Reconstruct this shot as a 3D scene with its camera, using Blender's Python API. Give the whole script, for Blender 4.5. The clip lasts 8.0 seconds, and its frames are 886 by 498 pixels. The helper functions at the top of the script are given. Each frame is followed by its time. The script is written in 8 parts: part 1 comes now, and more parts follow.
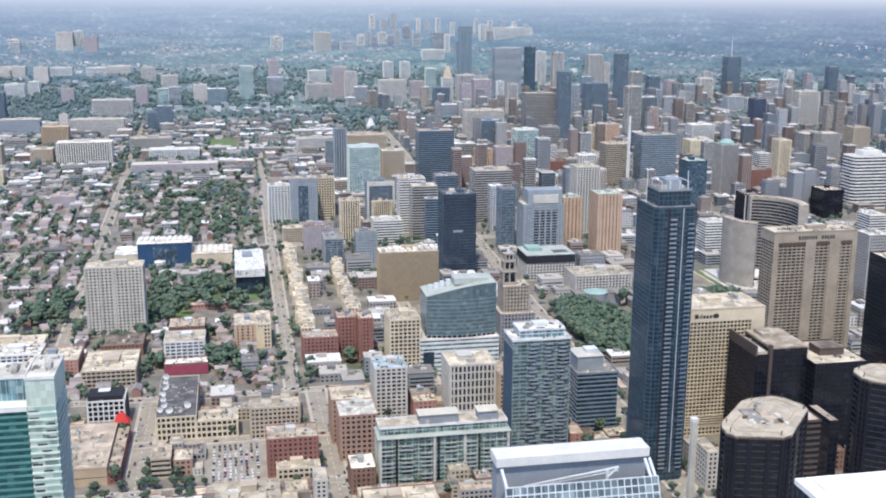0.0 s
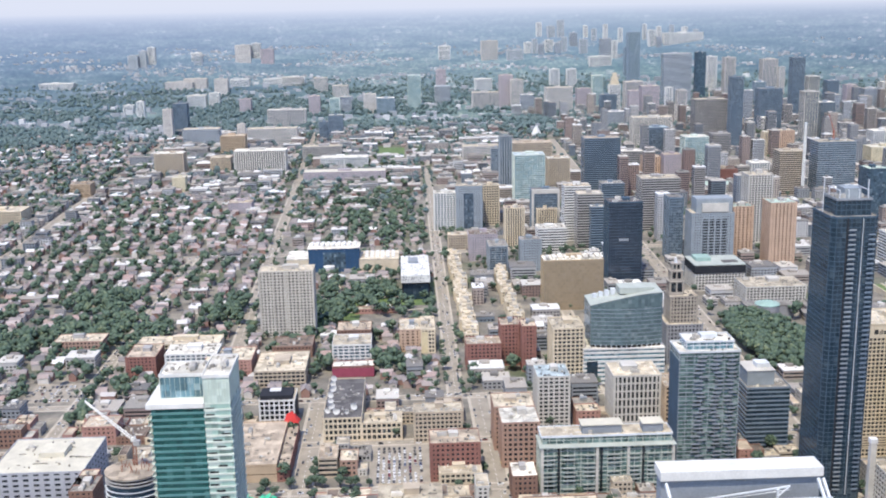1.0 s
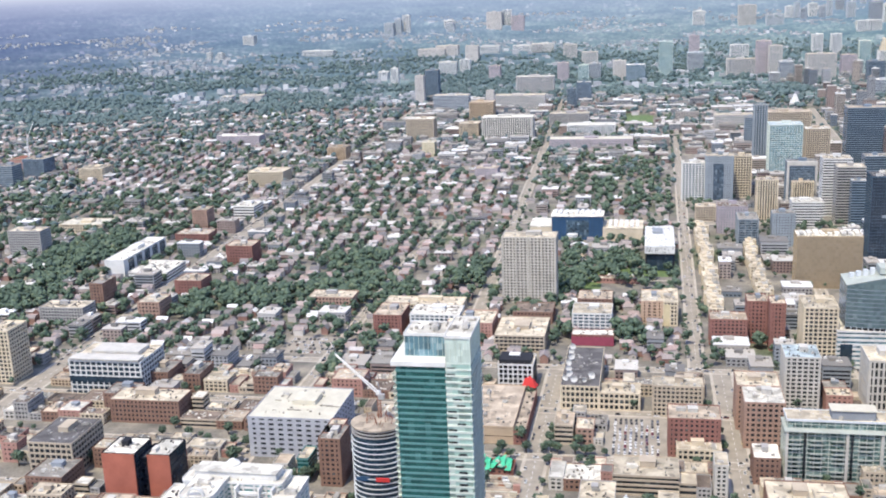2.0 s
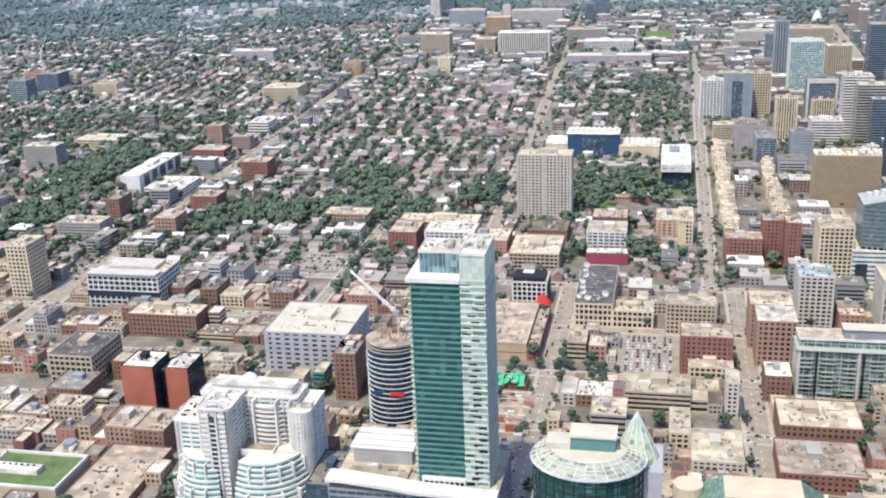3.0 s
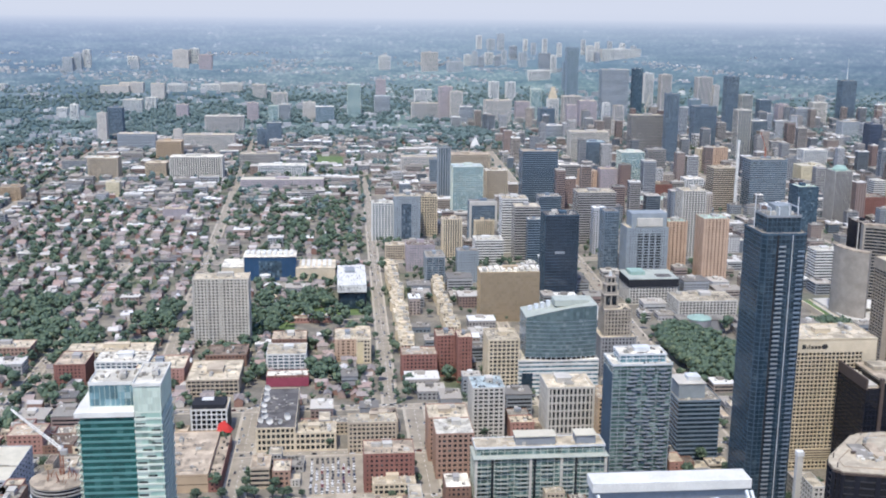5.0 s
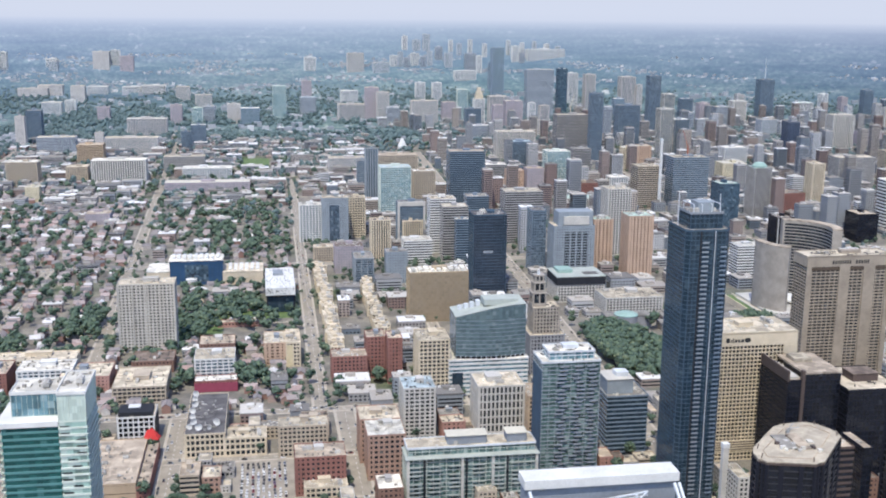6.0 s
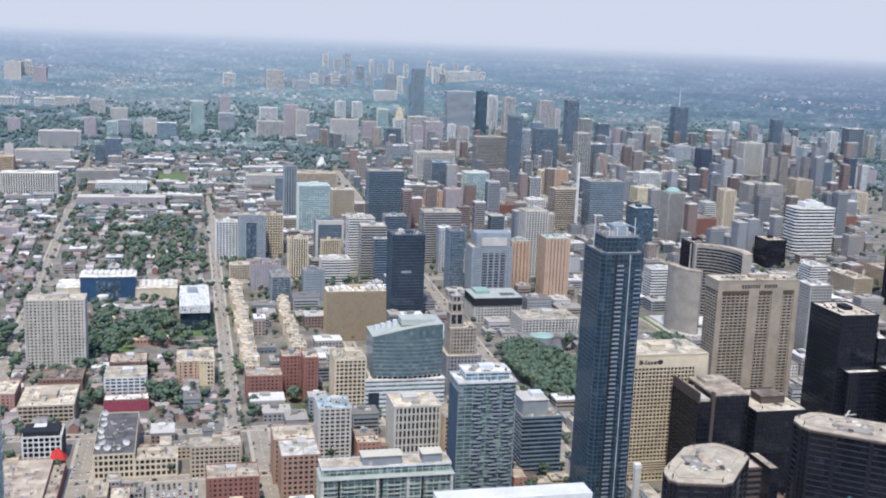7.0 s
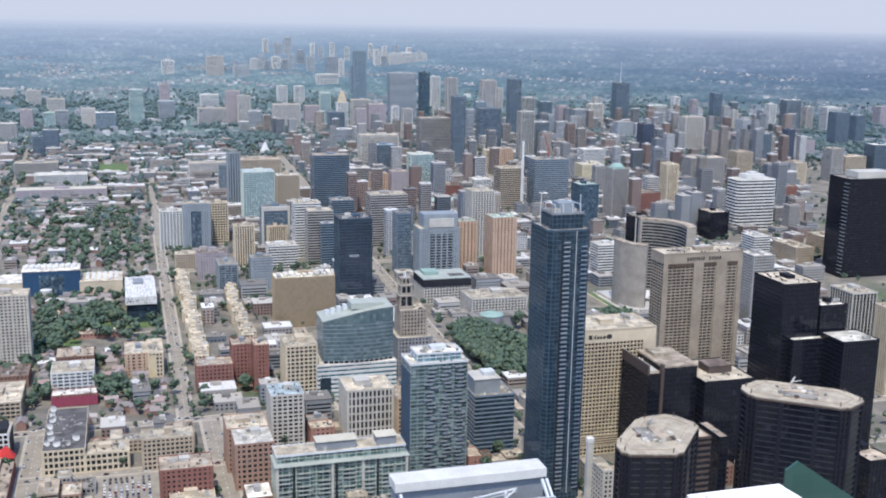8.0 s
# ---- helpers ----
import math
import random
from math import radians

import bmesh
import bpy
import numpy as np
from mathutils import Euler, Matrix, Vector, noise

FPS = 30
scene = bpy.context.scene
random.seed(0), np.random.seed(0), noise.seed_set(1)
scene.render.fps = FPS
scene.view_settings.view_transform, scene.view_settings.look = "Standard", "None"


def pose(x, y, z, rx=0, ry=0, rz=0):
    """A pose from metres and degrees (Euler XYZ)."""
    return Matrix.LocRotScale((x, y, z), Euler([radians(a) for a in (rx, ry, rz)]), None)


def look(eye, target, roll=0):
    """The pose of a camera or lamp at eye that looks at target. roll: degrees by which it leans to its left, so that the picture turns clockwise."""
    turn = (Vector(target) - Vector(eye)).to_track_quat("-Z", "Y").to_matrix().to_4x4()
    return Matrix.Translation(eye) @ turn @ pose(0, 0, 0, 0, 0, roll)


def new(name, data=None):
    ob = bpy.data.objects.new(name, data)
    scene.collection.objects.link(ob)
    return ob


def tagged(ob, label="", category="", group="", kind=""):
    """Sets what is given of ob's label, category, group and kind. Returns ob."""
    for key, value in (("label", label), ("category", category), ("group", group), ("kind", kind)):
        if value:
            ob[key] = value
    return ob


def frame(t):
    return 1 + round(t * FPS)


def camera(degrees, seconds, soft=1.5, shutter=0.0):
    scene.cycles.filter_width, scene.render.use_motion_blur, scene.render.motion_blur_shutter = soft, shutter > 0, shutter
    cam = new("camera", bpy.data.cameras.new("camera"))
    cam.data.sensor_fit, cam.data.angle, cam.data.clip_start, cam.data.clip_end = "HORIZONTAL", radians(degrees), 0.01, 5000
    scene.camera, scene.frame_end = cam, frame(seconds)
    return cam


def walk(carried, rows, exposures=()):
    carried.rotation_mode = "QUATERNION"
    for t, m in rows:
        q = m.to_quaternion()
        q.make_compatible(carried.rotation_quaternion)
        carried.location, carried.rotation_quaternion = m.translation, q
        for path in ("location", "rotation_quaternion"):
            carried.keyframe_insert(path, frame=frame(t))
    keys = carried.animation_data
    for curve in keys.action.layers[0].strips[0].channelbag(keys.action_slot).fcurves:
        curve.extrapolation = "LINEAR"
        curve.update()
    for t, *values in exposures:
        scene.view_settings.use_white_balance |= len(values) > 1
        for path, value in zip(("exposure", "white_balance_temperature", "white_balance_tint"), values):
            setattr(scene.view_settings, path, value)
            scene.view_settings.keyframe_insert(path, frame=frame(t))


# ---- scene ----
# Camera: high on an observation deck, turning where it stands.
EYE_HEIGHT = 342.0


def aim(yaw, pitch, roll):
    """A pose on the deck from turn to the left, tilt up and lean, in degrees."""
    return pose(0, 0, EYE_HEIGHT, 90 + pitch, 0, yaw) @ pose(0, 0, 0, 0, 0, roll)


cam = camera(44.5, 8.0, soft=2.0)
walk(cam, [
    (0.0, aim(-10.99, -13.35, 0.28)),
    (0.5, aim(-8.85, -13.07, -0.25)),
    (1.0, aim(-2.09, -12.89, -1.07)),
    (1.5, aim(6.72, -13.54, -1.43)),
    (2.0, aim(11.12, -14.25, -2.16)),
    (2.2, aim(11.75, -15.07, -2.30)),
    (3.3, aim(11.78, -19.14, -1.81)),
    (3.5, aim(9.72, -19.02, -2.00)),
    (4.0, aim(-0.17, -16.15, -0.63)),
    (4.5, aim(-3.94, -13.27, 0.46)),
    (4.7, aim(-4.58, -12.59, 0.65)),
    (5.8, aim(-8.43, -12.21, 0.19)),
    (6.0, aim(-9.35, -12.28, 0.52)),
    (6.5, aim(-10.88, -11.11, 1.47)),
    (7.0, aim(-13.74, -11.12, 2.25)),
    (7.5, aim(-15.26, -13.65, 0.71)),
    (8.0, aim(-16.59, -12.01, 0.94)),
], exposures=[(0.0, 0.83, 6300, 8), (1.0, 0.92, 6450, 9), (2.0, 0.99, 6550, 9), (3.5, 0.90, 6750, 8), (4.5, 0.79, 6400, 8), (6.5, 0.76, 6250, 8), (8.0, 0.68, 6150, 8)])

# World, sun and exposure: hazy early afternoon, sun high over the lake behind the camera.
SUN_FROM = Vector((-0.30, -0.80, 1.55)).normalized()
world = bpy.data.worlds.new("world")
scene.world = world
world.use_nodes = True
wn = world.node_tree.nodes
sky = wn.new("ShaderNodeTexSky")
sky.sky_type = "NISHITA"
sky.sun_disc = False
sky.sun_elevation = math.asin(SUN_FROM.z)
sky.sun_rotation = math.atan2(SUN_FROM.x, SUN_FROM.y)
sky.altitude = 100
sky.air_density = 1.0
sky.dust_density = 1.1
sky.ozone_density = 3.0
wn["Background"].inputs["Strength"].default_value = 0.15
tint = wn.new("ShaderNodeMix")
tint.data_type, tint.blend_type = "RGBA", "MULTIPLY"
tint.inputs[0].default_value = 1.0
tint.inputs[7].default_value = (1.0, 0.98, 1.10, 1)
world.node_tree.links.new(sky.outputs[0], tint.inputs[6])
world.node_tree.links.new(tint.outputs[2], wn["Background"].inputs["Color"])
sun = new("sun", bpy.data.lights.new("sun", "SUN"))
sun.data.energy = 2.45
sun.data.angle = radians(1.5)
sun.data.color = (1.0, 0.925, 0.78)
sun.matrix_world = look(SUN_FROM * 1000, (0, 0, 0))


# ---------------------------------------------------------------- materials
def node_material(name):
    m = bpy.data.materials.new(name)
    m.use_nodes = True
    nt = m.node_tree
    return m, nt, nt.nodes["Principled BSDF"]


def link(nt, a, b):
    nt.links.new(a, b)


def add(nt, kind, **inputs):
    n = nt.nodes.new(kind)
    for k, v in inputs.items():
        n.inputs[k.replace("_", " ")].default_value = v
    return n


def mix_rgb(nt, fac, a, b, mode="MIX"):
    n = nt.nodes.new("ShaderNodeMix")
    n.data_type = "RGBA"
    n.blend_type = mode
    for sock, val in ((n.inputs[0], fac), (n.inputs[6], a), (n.inputs[7], b)):
        if hasattr(val, "is_linked"):
            link(nt, val, sock)
        else:
            sock.default_value = val if not isinstance(val, tuple) else (*val, 1)[:4]
    return n.outputs[2]


def noise_at(nt, scale, detail=4, rough=0.6):
    g = nt.nodes.new("ShaderNodeNewGeometry")
    n = add(nt, "ShaderNodeTexNoise", Scale=scale, Detail=detail, Roughness=rough)
    link(nt, g.outputs["Position"], n.inputs["Vector"])
    return n.outputs["Fac"]


def ramp(nt, fac, stops):
    r = nt.nodes.new("ShaderNodeValToRGB")
    while len(r.color_ramp.elements) < len(stops):
        r.color_ramp.elements.new(0.5)
    for e, (p, c) in zip(r.color_ramp.elements, stops):
        e.position, e.color = p, (*c, 1)
    link(nt, fac, r.inputs[0])
    return r.outputs[0]


def dim(c, k):
    return tuple(min(1, x * k) for x in c)


MATS = {}


def wall_mat(name, rgb, rough=0.85, vary=0.16, each=0.0, stain=0.09, patches=0.0, gloss=0.5):
    """Masonry, paint or concrete: fine grain, broad stains and a shade of its own for every piece."""
    m, nt, p = node_material(name)
    fine, broad = noise_at(nt, 1.7, 5), noise_at(nt, stain, 4)
    col = ramp(nt, broad, [(0.3, dim(rgb, 1 - vary)), (0.7, dim(rgb, 1 + vary * 0.6))])
    col = mix_rgb(nt, 0.35, col, ramp(nt, fine, [(0.25, (0.62, 0.62, 0.62)), (0.75, (1.25, 1.25, 1.25))]), "MULTIPLY")
    if each:
        info = nt.nodes.new("ShaderNodeObjectInfo")
        col = mix_rgb(nt, each, col, ramp(nt, info.outputs["Random"], [(0.0, (0.55, 0.55, 0.55)), (1.0, (1.45, 1.4, 1.35))]), "MULTIPLY")
    if patches:
        geo_ = nt.nodes.new("ShaderNodeNewGeometry")
        cells = add(nt, "ShaderNodeTexVoronoi", Scale=0.16)
        cells.distance = "CHEBYCHEV"
        link(nt, geo_.outputs["Position"], cells.inputs["Vector"])
        grey = nt.nodes.new("ShaderNodeSeparateColor")
        link(nt, cells.outputs["Color"], grey.inputs[0])
        col = mix_rgb(nt, patches, col, ramp(nt, grey.outputs[0], [(0.0, (0.55, 0.54, 0.52)), (0.5, (0.95, 0.94, 0.92)), (1.0, (1.3, 1.28, 1.24))]), "MULTIPLY")
    link(nt, col, p.inputs["Base Color"])
    p.inputs["Roughness"].default_value = rough
    p.inputs["Specular IOR Level"].default_value = gloss
    b = add(nt, "ShaderNodeBump", Strength=0.25, Distance=0.1)
    link(nt, fine, b.inputs["Height"])
    link(nt, b.outputs[0], p.inputs["Normal"])
    MATS[name] = m
    return m


def glass_mat(name, rgb, light=(0.30, 0.32, 0.32), bright=0.16, cell=(3.0, 3.0, 3.4), rough=0.12, metal=0.25, spread=1.0):
    """Window glass in panes: each pane a little different, some with pale blinds drawn."""
    m, nt, p = node_material(name)
    tc = nt.nodes.new("ShaderNodeTexCoord")
    sc = nt.nodes.new("ShaderNodeVectorMath")
    sc.operation = "DIVIDE"
    sc.inputs[1].default_value = cell
    fl = nt.nodes.new("ShaderNodeVectorMath")
    fl.operation = "FLOOR"
    wn_ = nt.nodes.new("ShaderNodeTexWhiteNoise")
    link(nt, tc.outputs["Object"], sc.inputs[0])
    link(nt, sc.outputs[0], fl.inputs[0])
    link(nt, fl.outputs[0], wn_.inputs["Vector"])
    col = ramp(nt, wn_.outputs["Value"], [(0.0, dim(rgb, 1 - 0.4 * spread)), (0.75 - bright, dim(rgb, 1 + 0.25 * spread)), (1.0 - bright, dim(rgb, 1 + 0.5 * spread)), (1.0, light)])
    link(nt, col, p.inputs["Base Color"])
    p.inputs["Roughness"].default_value = rough
    p.inputs["Metallic"].default_value = metal
    b = add(nt, "ShaderNodeBump", Strength=0.08, Distance=0.3)
    link(nt, noise_at(nt, 0.35, 2), b.inputs["Height"])
    link(nt, b.outputs[0], p.inputs["Normal"])
    MATS[name] = m
    return m


for spec in (
    ("concrete beige", (0.43, 0.358, 0.268)), ("concrete grey", (0.34, 0.325, 0.305)), ("concrete pale", (0.49, 0.462, 0.41)),
    ("white paint", (0.62, 0.605, 0.565)), ("stone tan", (0.45, 0.34, 0.23)), ("stone cream", (0.57, 0.48, 0.345)),
    ("stone grey", (0.25, 0.25, 0.26)), ("peach brick", (0.47, 0.33, 0.235)), ("gold panel", (0.42, 0.325, 0.205)),
    ("red brick", (0.235, 0.11, 0.088)), ("brown brick", (0.22, 0.13, 0.095)), ("orange brick", (0.34, 0.22, 0.165)),
    ("pink brick", (0.36, 0.20, 0.16)), ("lavender panel", (0.37, 0.375, 0.395)), ("blue grey panel", (0.25, 0.28, 0.30)),
    ("dark metal", (0.026, 0.027, 0.032)), ("black stone", (0.015, 0.016, 0.023)), ("grey metal", (0.24, 0.26, 0.28)),
    ("bronze metal", (0.10, 0.075, 0.055)), ("teal panel", (0.09, 0.215, 0.205)), ("mint panel", (0.56, 0.60, 0.52)),
    ("blue panel", (0.022, 0.062, 0.125)), ("yellow paint", (0.56, 0.47, 0.29)), ("vivid red", (0.52, 0.04, 0.035)),
    ("steel blue", (0.05, 0.085, 0.12)), ("copper green", (0.27, 0.38, 0.33)), ("maroon", (0.27, 0.055, 0.085)),
    ("orange red panel", (0.36, 0.115, 0.075)), ("green net", (0.06, 0.42, 0.24)), ("white metal", (0.58, 0.60, 0.61)),
    ("slate panel", (0.17, 0.215, 0.26)), ("rust", (0.24, 0.09, 0.05)), ("pink stone", (0.36, 0.275, 0.255)), ("yellow render", (0.56, 0.49, 0.34)), ("peach render", (0.48, 0.38, 0.31)), ("hazed rose stone", (0.35, 0.305, 0.315)), ("hazed sand stone", (0.47, 0.435, 0.40)), ("hazed grey stone", (0.40, 0.415, 0.43)), ("timber", (0.34, 0.24, 0.14)), ("bar black", (0.03, 0.03, 0.03)),
):
    wall_mat(*spec, gloss=0.18 if spec[0] in ("dark metal", "black stone", "bronze metal") else 0.4)
for name, rgb in (("roof gravel", (0.49, 0.43, 0.33)), ("roof white", (0.64, 0.61, 0.535)), ("roof tan", (0.42, 0.35, 0.27)),
                  ("roof grey", (0.25, 0.235, 0.21)), ("roof dark", (0.10, 0.095, 0.095)), ("roof blue", (0.40, 0.47, 0.49)),
                  ("roof brown", (0.17, 0.135, 0.11)), ("roof mint", (0.40, 0.50, 0.43)), ("unit metal", (0.47, 0.455, 0.42))):
    wall_mat(name, rgb, 0.9, 0.32, 0.45, patches=0.75, gloss=0.3)
glass_mat("glass dark", (0.025, 0.03, 0.037), (0.13, 0.14, 0.14), 0.10)
glass_mat("glass black", (0.010, 0.012, 0.018), (0.03, 0.033, 0.042), 0.06, metal=0.0, spread=0.6)
glass_mat("glass blue", (0.065, 0.10, 0.13), (0.22, 0.28, 0.31), 0.14)
glass_mat("glass navy", (0.030, 0.050, 0.070), (0.08, 0.11, 0.13), 0.10, spread=0.6)
glass_mat("glass teal", (0.020, 0.085, 0.080), (0.09, 0.21, 0.20), 0.12, spread=0.6)
glass_mat("glass mint", (0.10, 0.20, 0.195), (0.26, 0.38, 0.37), 0.2)
# Next two: glass lightened to put haze on distant towers; the curved office shares one.
glass_mat("glass slate", (0.085, 0.115, 0.145), (0.22, 0.26, 0.29), 0.15, spread=0.7)
glass_mat("glass sky", (0.125, 0.175, 0.185), (0.24, 0.29, 0.30), 0.12, spread=0.4)
glass_mat("glass aqua", (0.11, 0.20, 0.23), (0.42, 0.5, 0.5), 0.2)
glass_mat("glass brown", (0.05, 0.04, 0.03), (0.22, 0.19, 0.15), 0.15)


# ---------------------------------------------------------------- geometry helpers
class Geo:
    """Collects boxes, prisms and loose shapes for one mesh."""

    def __init__(self):
        self.v, self.f = [], []

    def raw(self, verts, faces):
        n = len(self.v)
        self.v += verts
        self.f += [tuple(i + n for i in q) for q in faces]
        return self

    def box(self, x0, x1, y0, y1, z0, z1):
        return self.prism([(x0, y0), (x1, y0), (x1, y1), (x0, y1)], z0, z1)

    def prism(self, poly, z0, z1, top=None):
        k = len(poly)
        top = top or poly
        vs = [(x, y, z0) for x, y in poly] + [(x, y, z1) for x, y in top]
        fs = [tuple(range(k - 1, -1, -1)), tuple(range(k, 2 * k))]
        fs += [(i, (i + 1) % k, k + (i + 1) % k, k + i) for i in range(k)]
        return self.raw(vs, fs)

    def cyl(self, x, y, r, z0, z1, n=10, r1=None):
        r1 = r if r1 is None else r1
        ring = [(math.cos(2 * math.pi * i / n), math.sin(2 * math.pi * i / n)) for i in range(n)]
        return self.prism([(x + r * c, y + r * s) for c, s in ring], z0, z1, [(x + r1 * c, y + r1 * s) for c, s in ring])

    def beam(self, a, b, w):
        """A square bar from a to b."""
        a, b = Vector(a), Vector(b)
        d = (b - a).normalized()
        u = d.cross(Vector((0, 0, 1)) if abs(d.z) < 0.95 else Vector((1, 0, 0))).normalized() * (w / 2)
        w_ = d.cross(u).normalized() * (w / 2)
        vs = [tuple(p + s * u + t * w_) for p in (a, b) for s, t in ((-1, -1), (1, -1), (1, 1), (-1, 1))]
        return self.raw(vs, [(3, 2, 1, 0), (4, 5, 6, 7), (0, 1, 5, 4), (1, 2, 6, 5), (2, 3, 7, 6), (3, 0, 4, 7)])

    def mesh(self, name, mat):
        me = bpy.data.meshes.new(name)
        me.from_pydata(self.v, [], self.f)
        me.materials.append(MATS[mat] if isinstance(mat, str) else mat)
        return me


def part(name, geo, mat, parent, label="", at=None, turn=0.0, kind=""):
    """Links a Geo (or a ready mesh) as one mesh object under a thing or a part."""
    me = geo if isinstance(geo, bpy.types.Mesh) else geo.mesh(name, mat)
    ob = new(name, me)
    ob.parent = parent
    if at:
        ob.location = at
    if turn:
        ob.rotation_euler = (0, 0, turn)
    return tagged(ob, label=label, kind=kind)


def thing(name, x, y, z, label, category, group="", turn=0.0, kind=""):
    ob = new(name)
    ob.empty_display_size = 2
    ob.location = (x, y, z)
    ob.rotation_euler = (0, 0, radians(turn))
    return tagged(ob, label, category, group, kind)


def outset(poly, d):
    """The convex, counter-clockwise outline moved outwards by d."""
    out = []
    n = len(poly)
    for i in range(n):
        a, b, c = Vector(poly[i - 1]), Vector(poly[i]), Vector(poly[(i + 1) % n])
        n1, n2 = (b - a).normalized(), (c - b).normalized()
        n1, n2 = Vector((n1.y, -n1.x)), Vector((n2.y, -n2.x))
        k = (n1 + n2) / max(0.25, 1 + n1.dot(n2))
        out.append(tuple(b + k * d))
    return out


def rect(w, d):
    return [(-w / 2, 0), (w / 2, 0), (w / 2, d), (-w / 2, d)]


def ellipse(a, b, n=28):
    return [(a * math.cos(2 * math.pi * i / n), b * math.sin(2 * math.pi * i / n)) for i in range(n)]


# rooftop machines, shared by all roofs
def unit_mesh(w, d, h, fans):
    g = Geo().box(-w / 2, w / 2, -d / 2, d / 2, 0.3, h).box(-w / 2 + 0.2, w / 2 - 0.2, -d / 2 + 0.2, d / 2 - 0.2, 0, 0.3)
    for i in range(fans):
        g.cyl(-w / 2 + (i + 0.5) * w / fans, 0, min(w / fans, d) * 0.36, h, h + 0.5, 8)
    g.box(w / 2, w / 2 + 0.7, -d / 4, d / 4, 0.4, h * 0.6)
    return g.mesh("rooftop_unit", "unit metal")


UNITS = [unit_mesh(4, 2.4, 1.9, 2), unit_mesh(2.4, 2.2, 1.6, 1), unit_mesh(7, 3, 2.6, 3), unit_mesh(1.6, 1.6, 1.2, 1)]
BUILT = {}      # outlines of what stands, by squares of the plan


def note(x0, x1, y0, y1):
    for i in range(int((x0 - 40) // 50), int((x1 + 40) // 50) + 1):
        for j in range(int((y0 - 40) // 50), int((y1 + 40) // 50) + 1):
            BUILT.setdefault((i, j), []).append((x0, x1, y0, y1))


def edges_of(poly):
    for i in range(len(poly)):
        yield Vector(poly[i]), Vector(poly[(i + 1) % len(poly)])


def facade(root, poly, z0, z1, wall, glass, fl, sp, pitch, pier, proud, split, core="glass_wall"):
    """A glazed core with a raised band at each floor and raised piers between the windows."""
    part(core, Geo().prism(poly, z0, z1), glass, root)
    n = max(1, round((z1 - z0) / fl))
    step = (z1 - z0) / n
    rest = Geo()
    if sp > 0:
        shape = outset(poly, proud)
        if split and n <= 70:
            me = Geo().prism(shape, 0, step * sp).mesh("floor_band", wall)
            for i in range(n):
                part("floor_band", me, wall, root, at=(0, 0, z0 + i * step))
        else:
            for i in range(n):
                rest.prism(shape, z0 + i * step, z0 + (i + sp) * step)
    if pitch > 0:
        pieces = []
        for a, b in edges_of(poly):
            length = (b - a).length
            if length < pier:
                continue
            k = max(1, round(length / pitch))
            ang = math.atan2(b.y - a.y, b.x - a.x)
            for i in range(k + 1):
                w = min(max(pier / 2, i * length / k), length - pier / 2)
                pieces.append((a + (b - a).normalized() * w, ang))
        out = proud + 0.12
        if split and len(pieces) <= 30:
            me = Geo().box(-pier / 2, pier / 2, -out, 0.2, 0, z1 - z0).mesh("pier", wall)
            for c, ang in pieces:
                part("pier", me, wall, root, at=(c.x, c.y, z0), turn=ang)
        else:
            for c, ang in pieces:
                ca, sa = math.cos(ang), math.sin(ang)
                rest.prism([(c.x + u * ca - w * sa, c.y + u * sa + w * ca) for u, w in ((-pier / 2, -out), (pier / 2, -out), (pier / 2, 0.2), (-pier / 2, 0.2))], z0, z1)
    if rest.v:
        part("facade_frame", rest, wall, root)


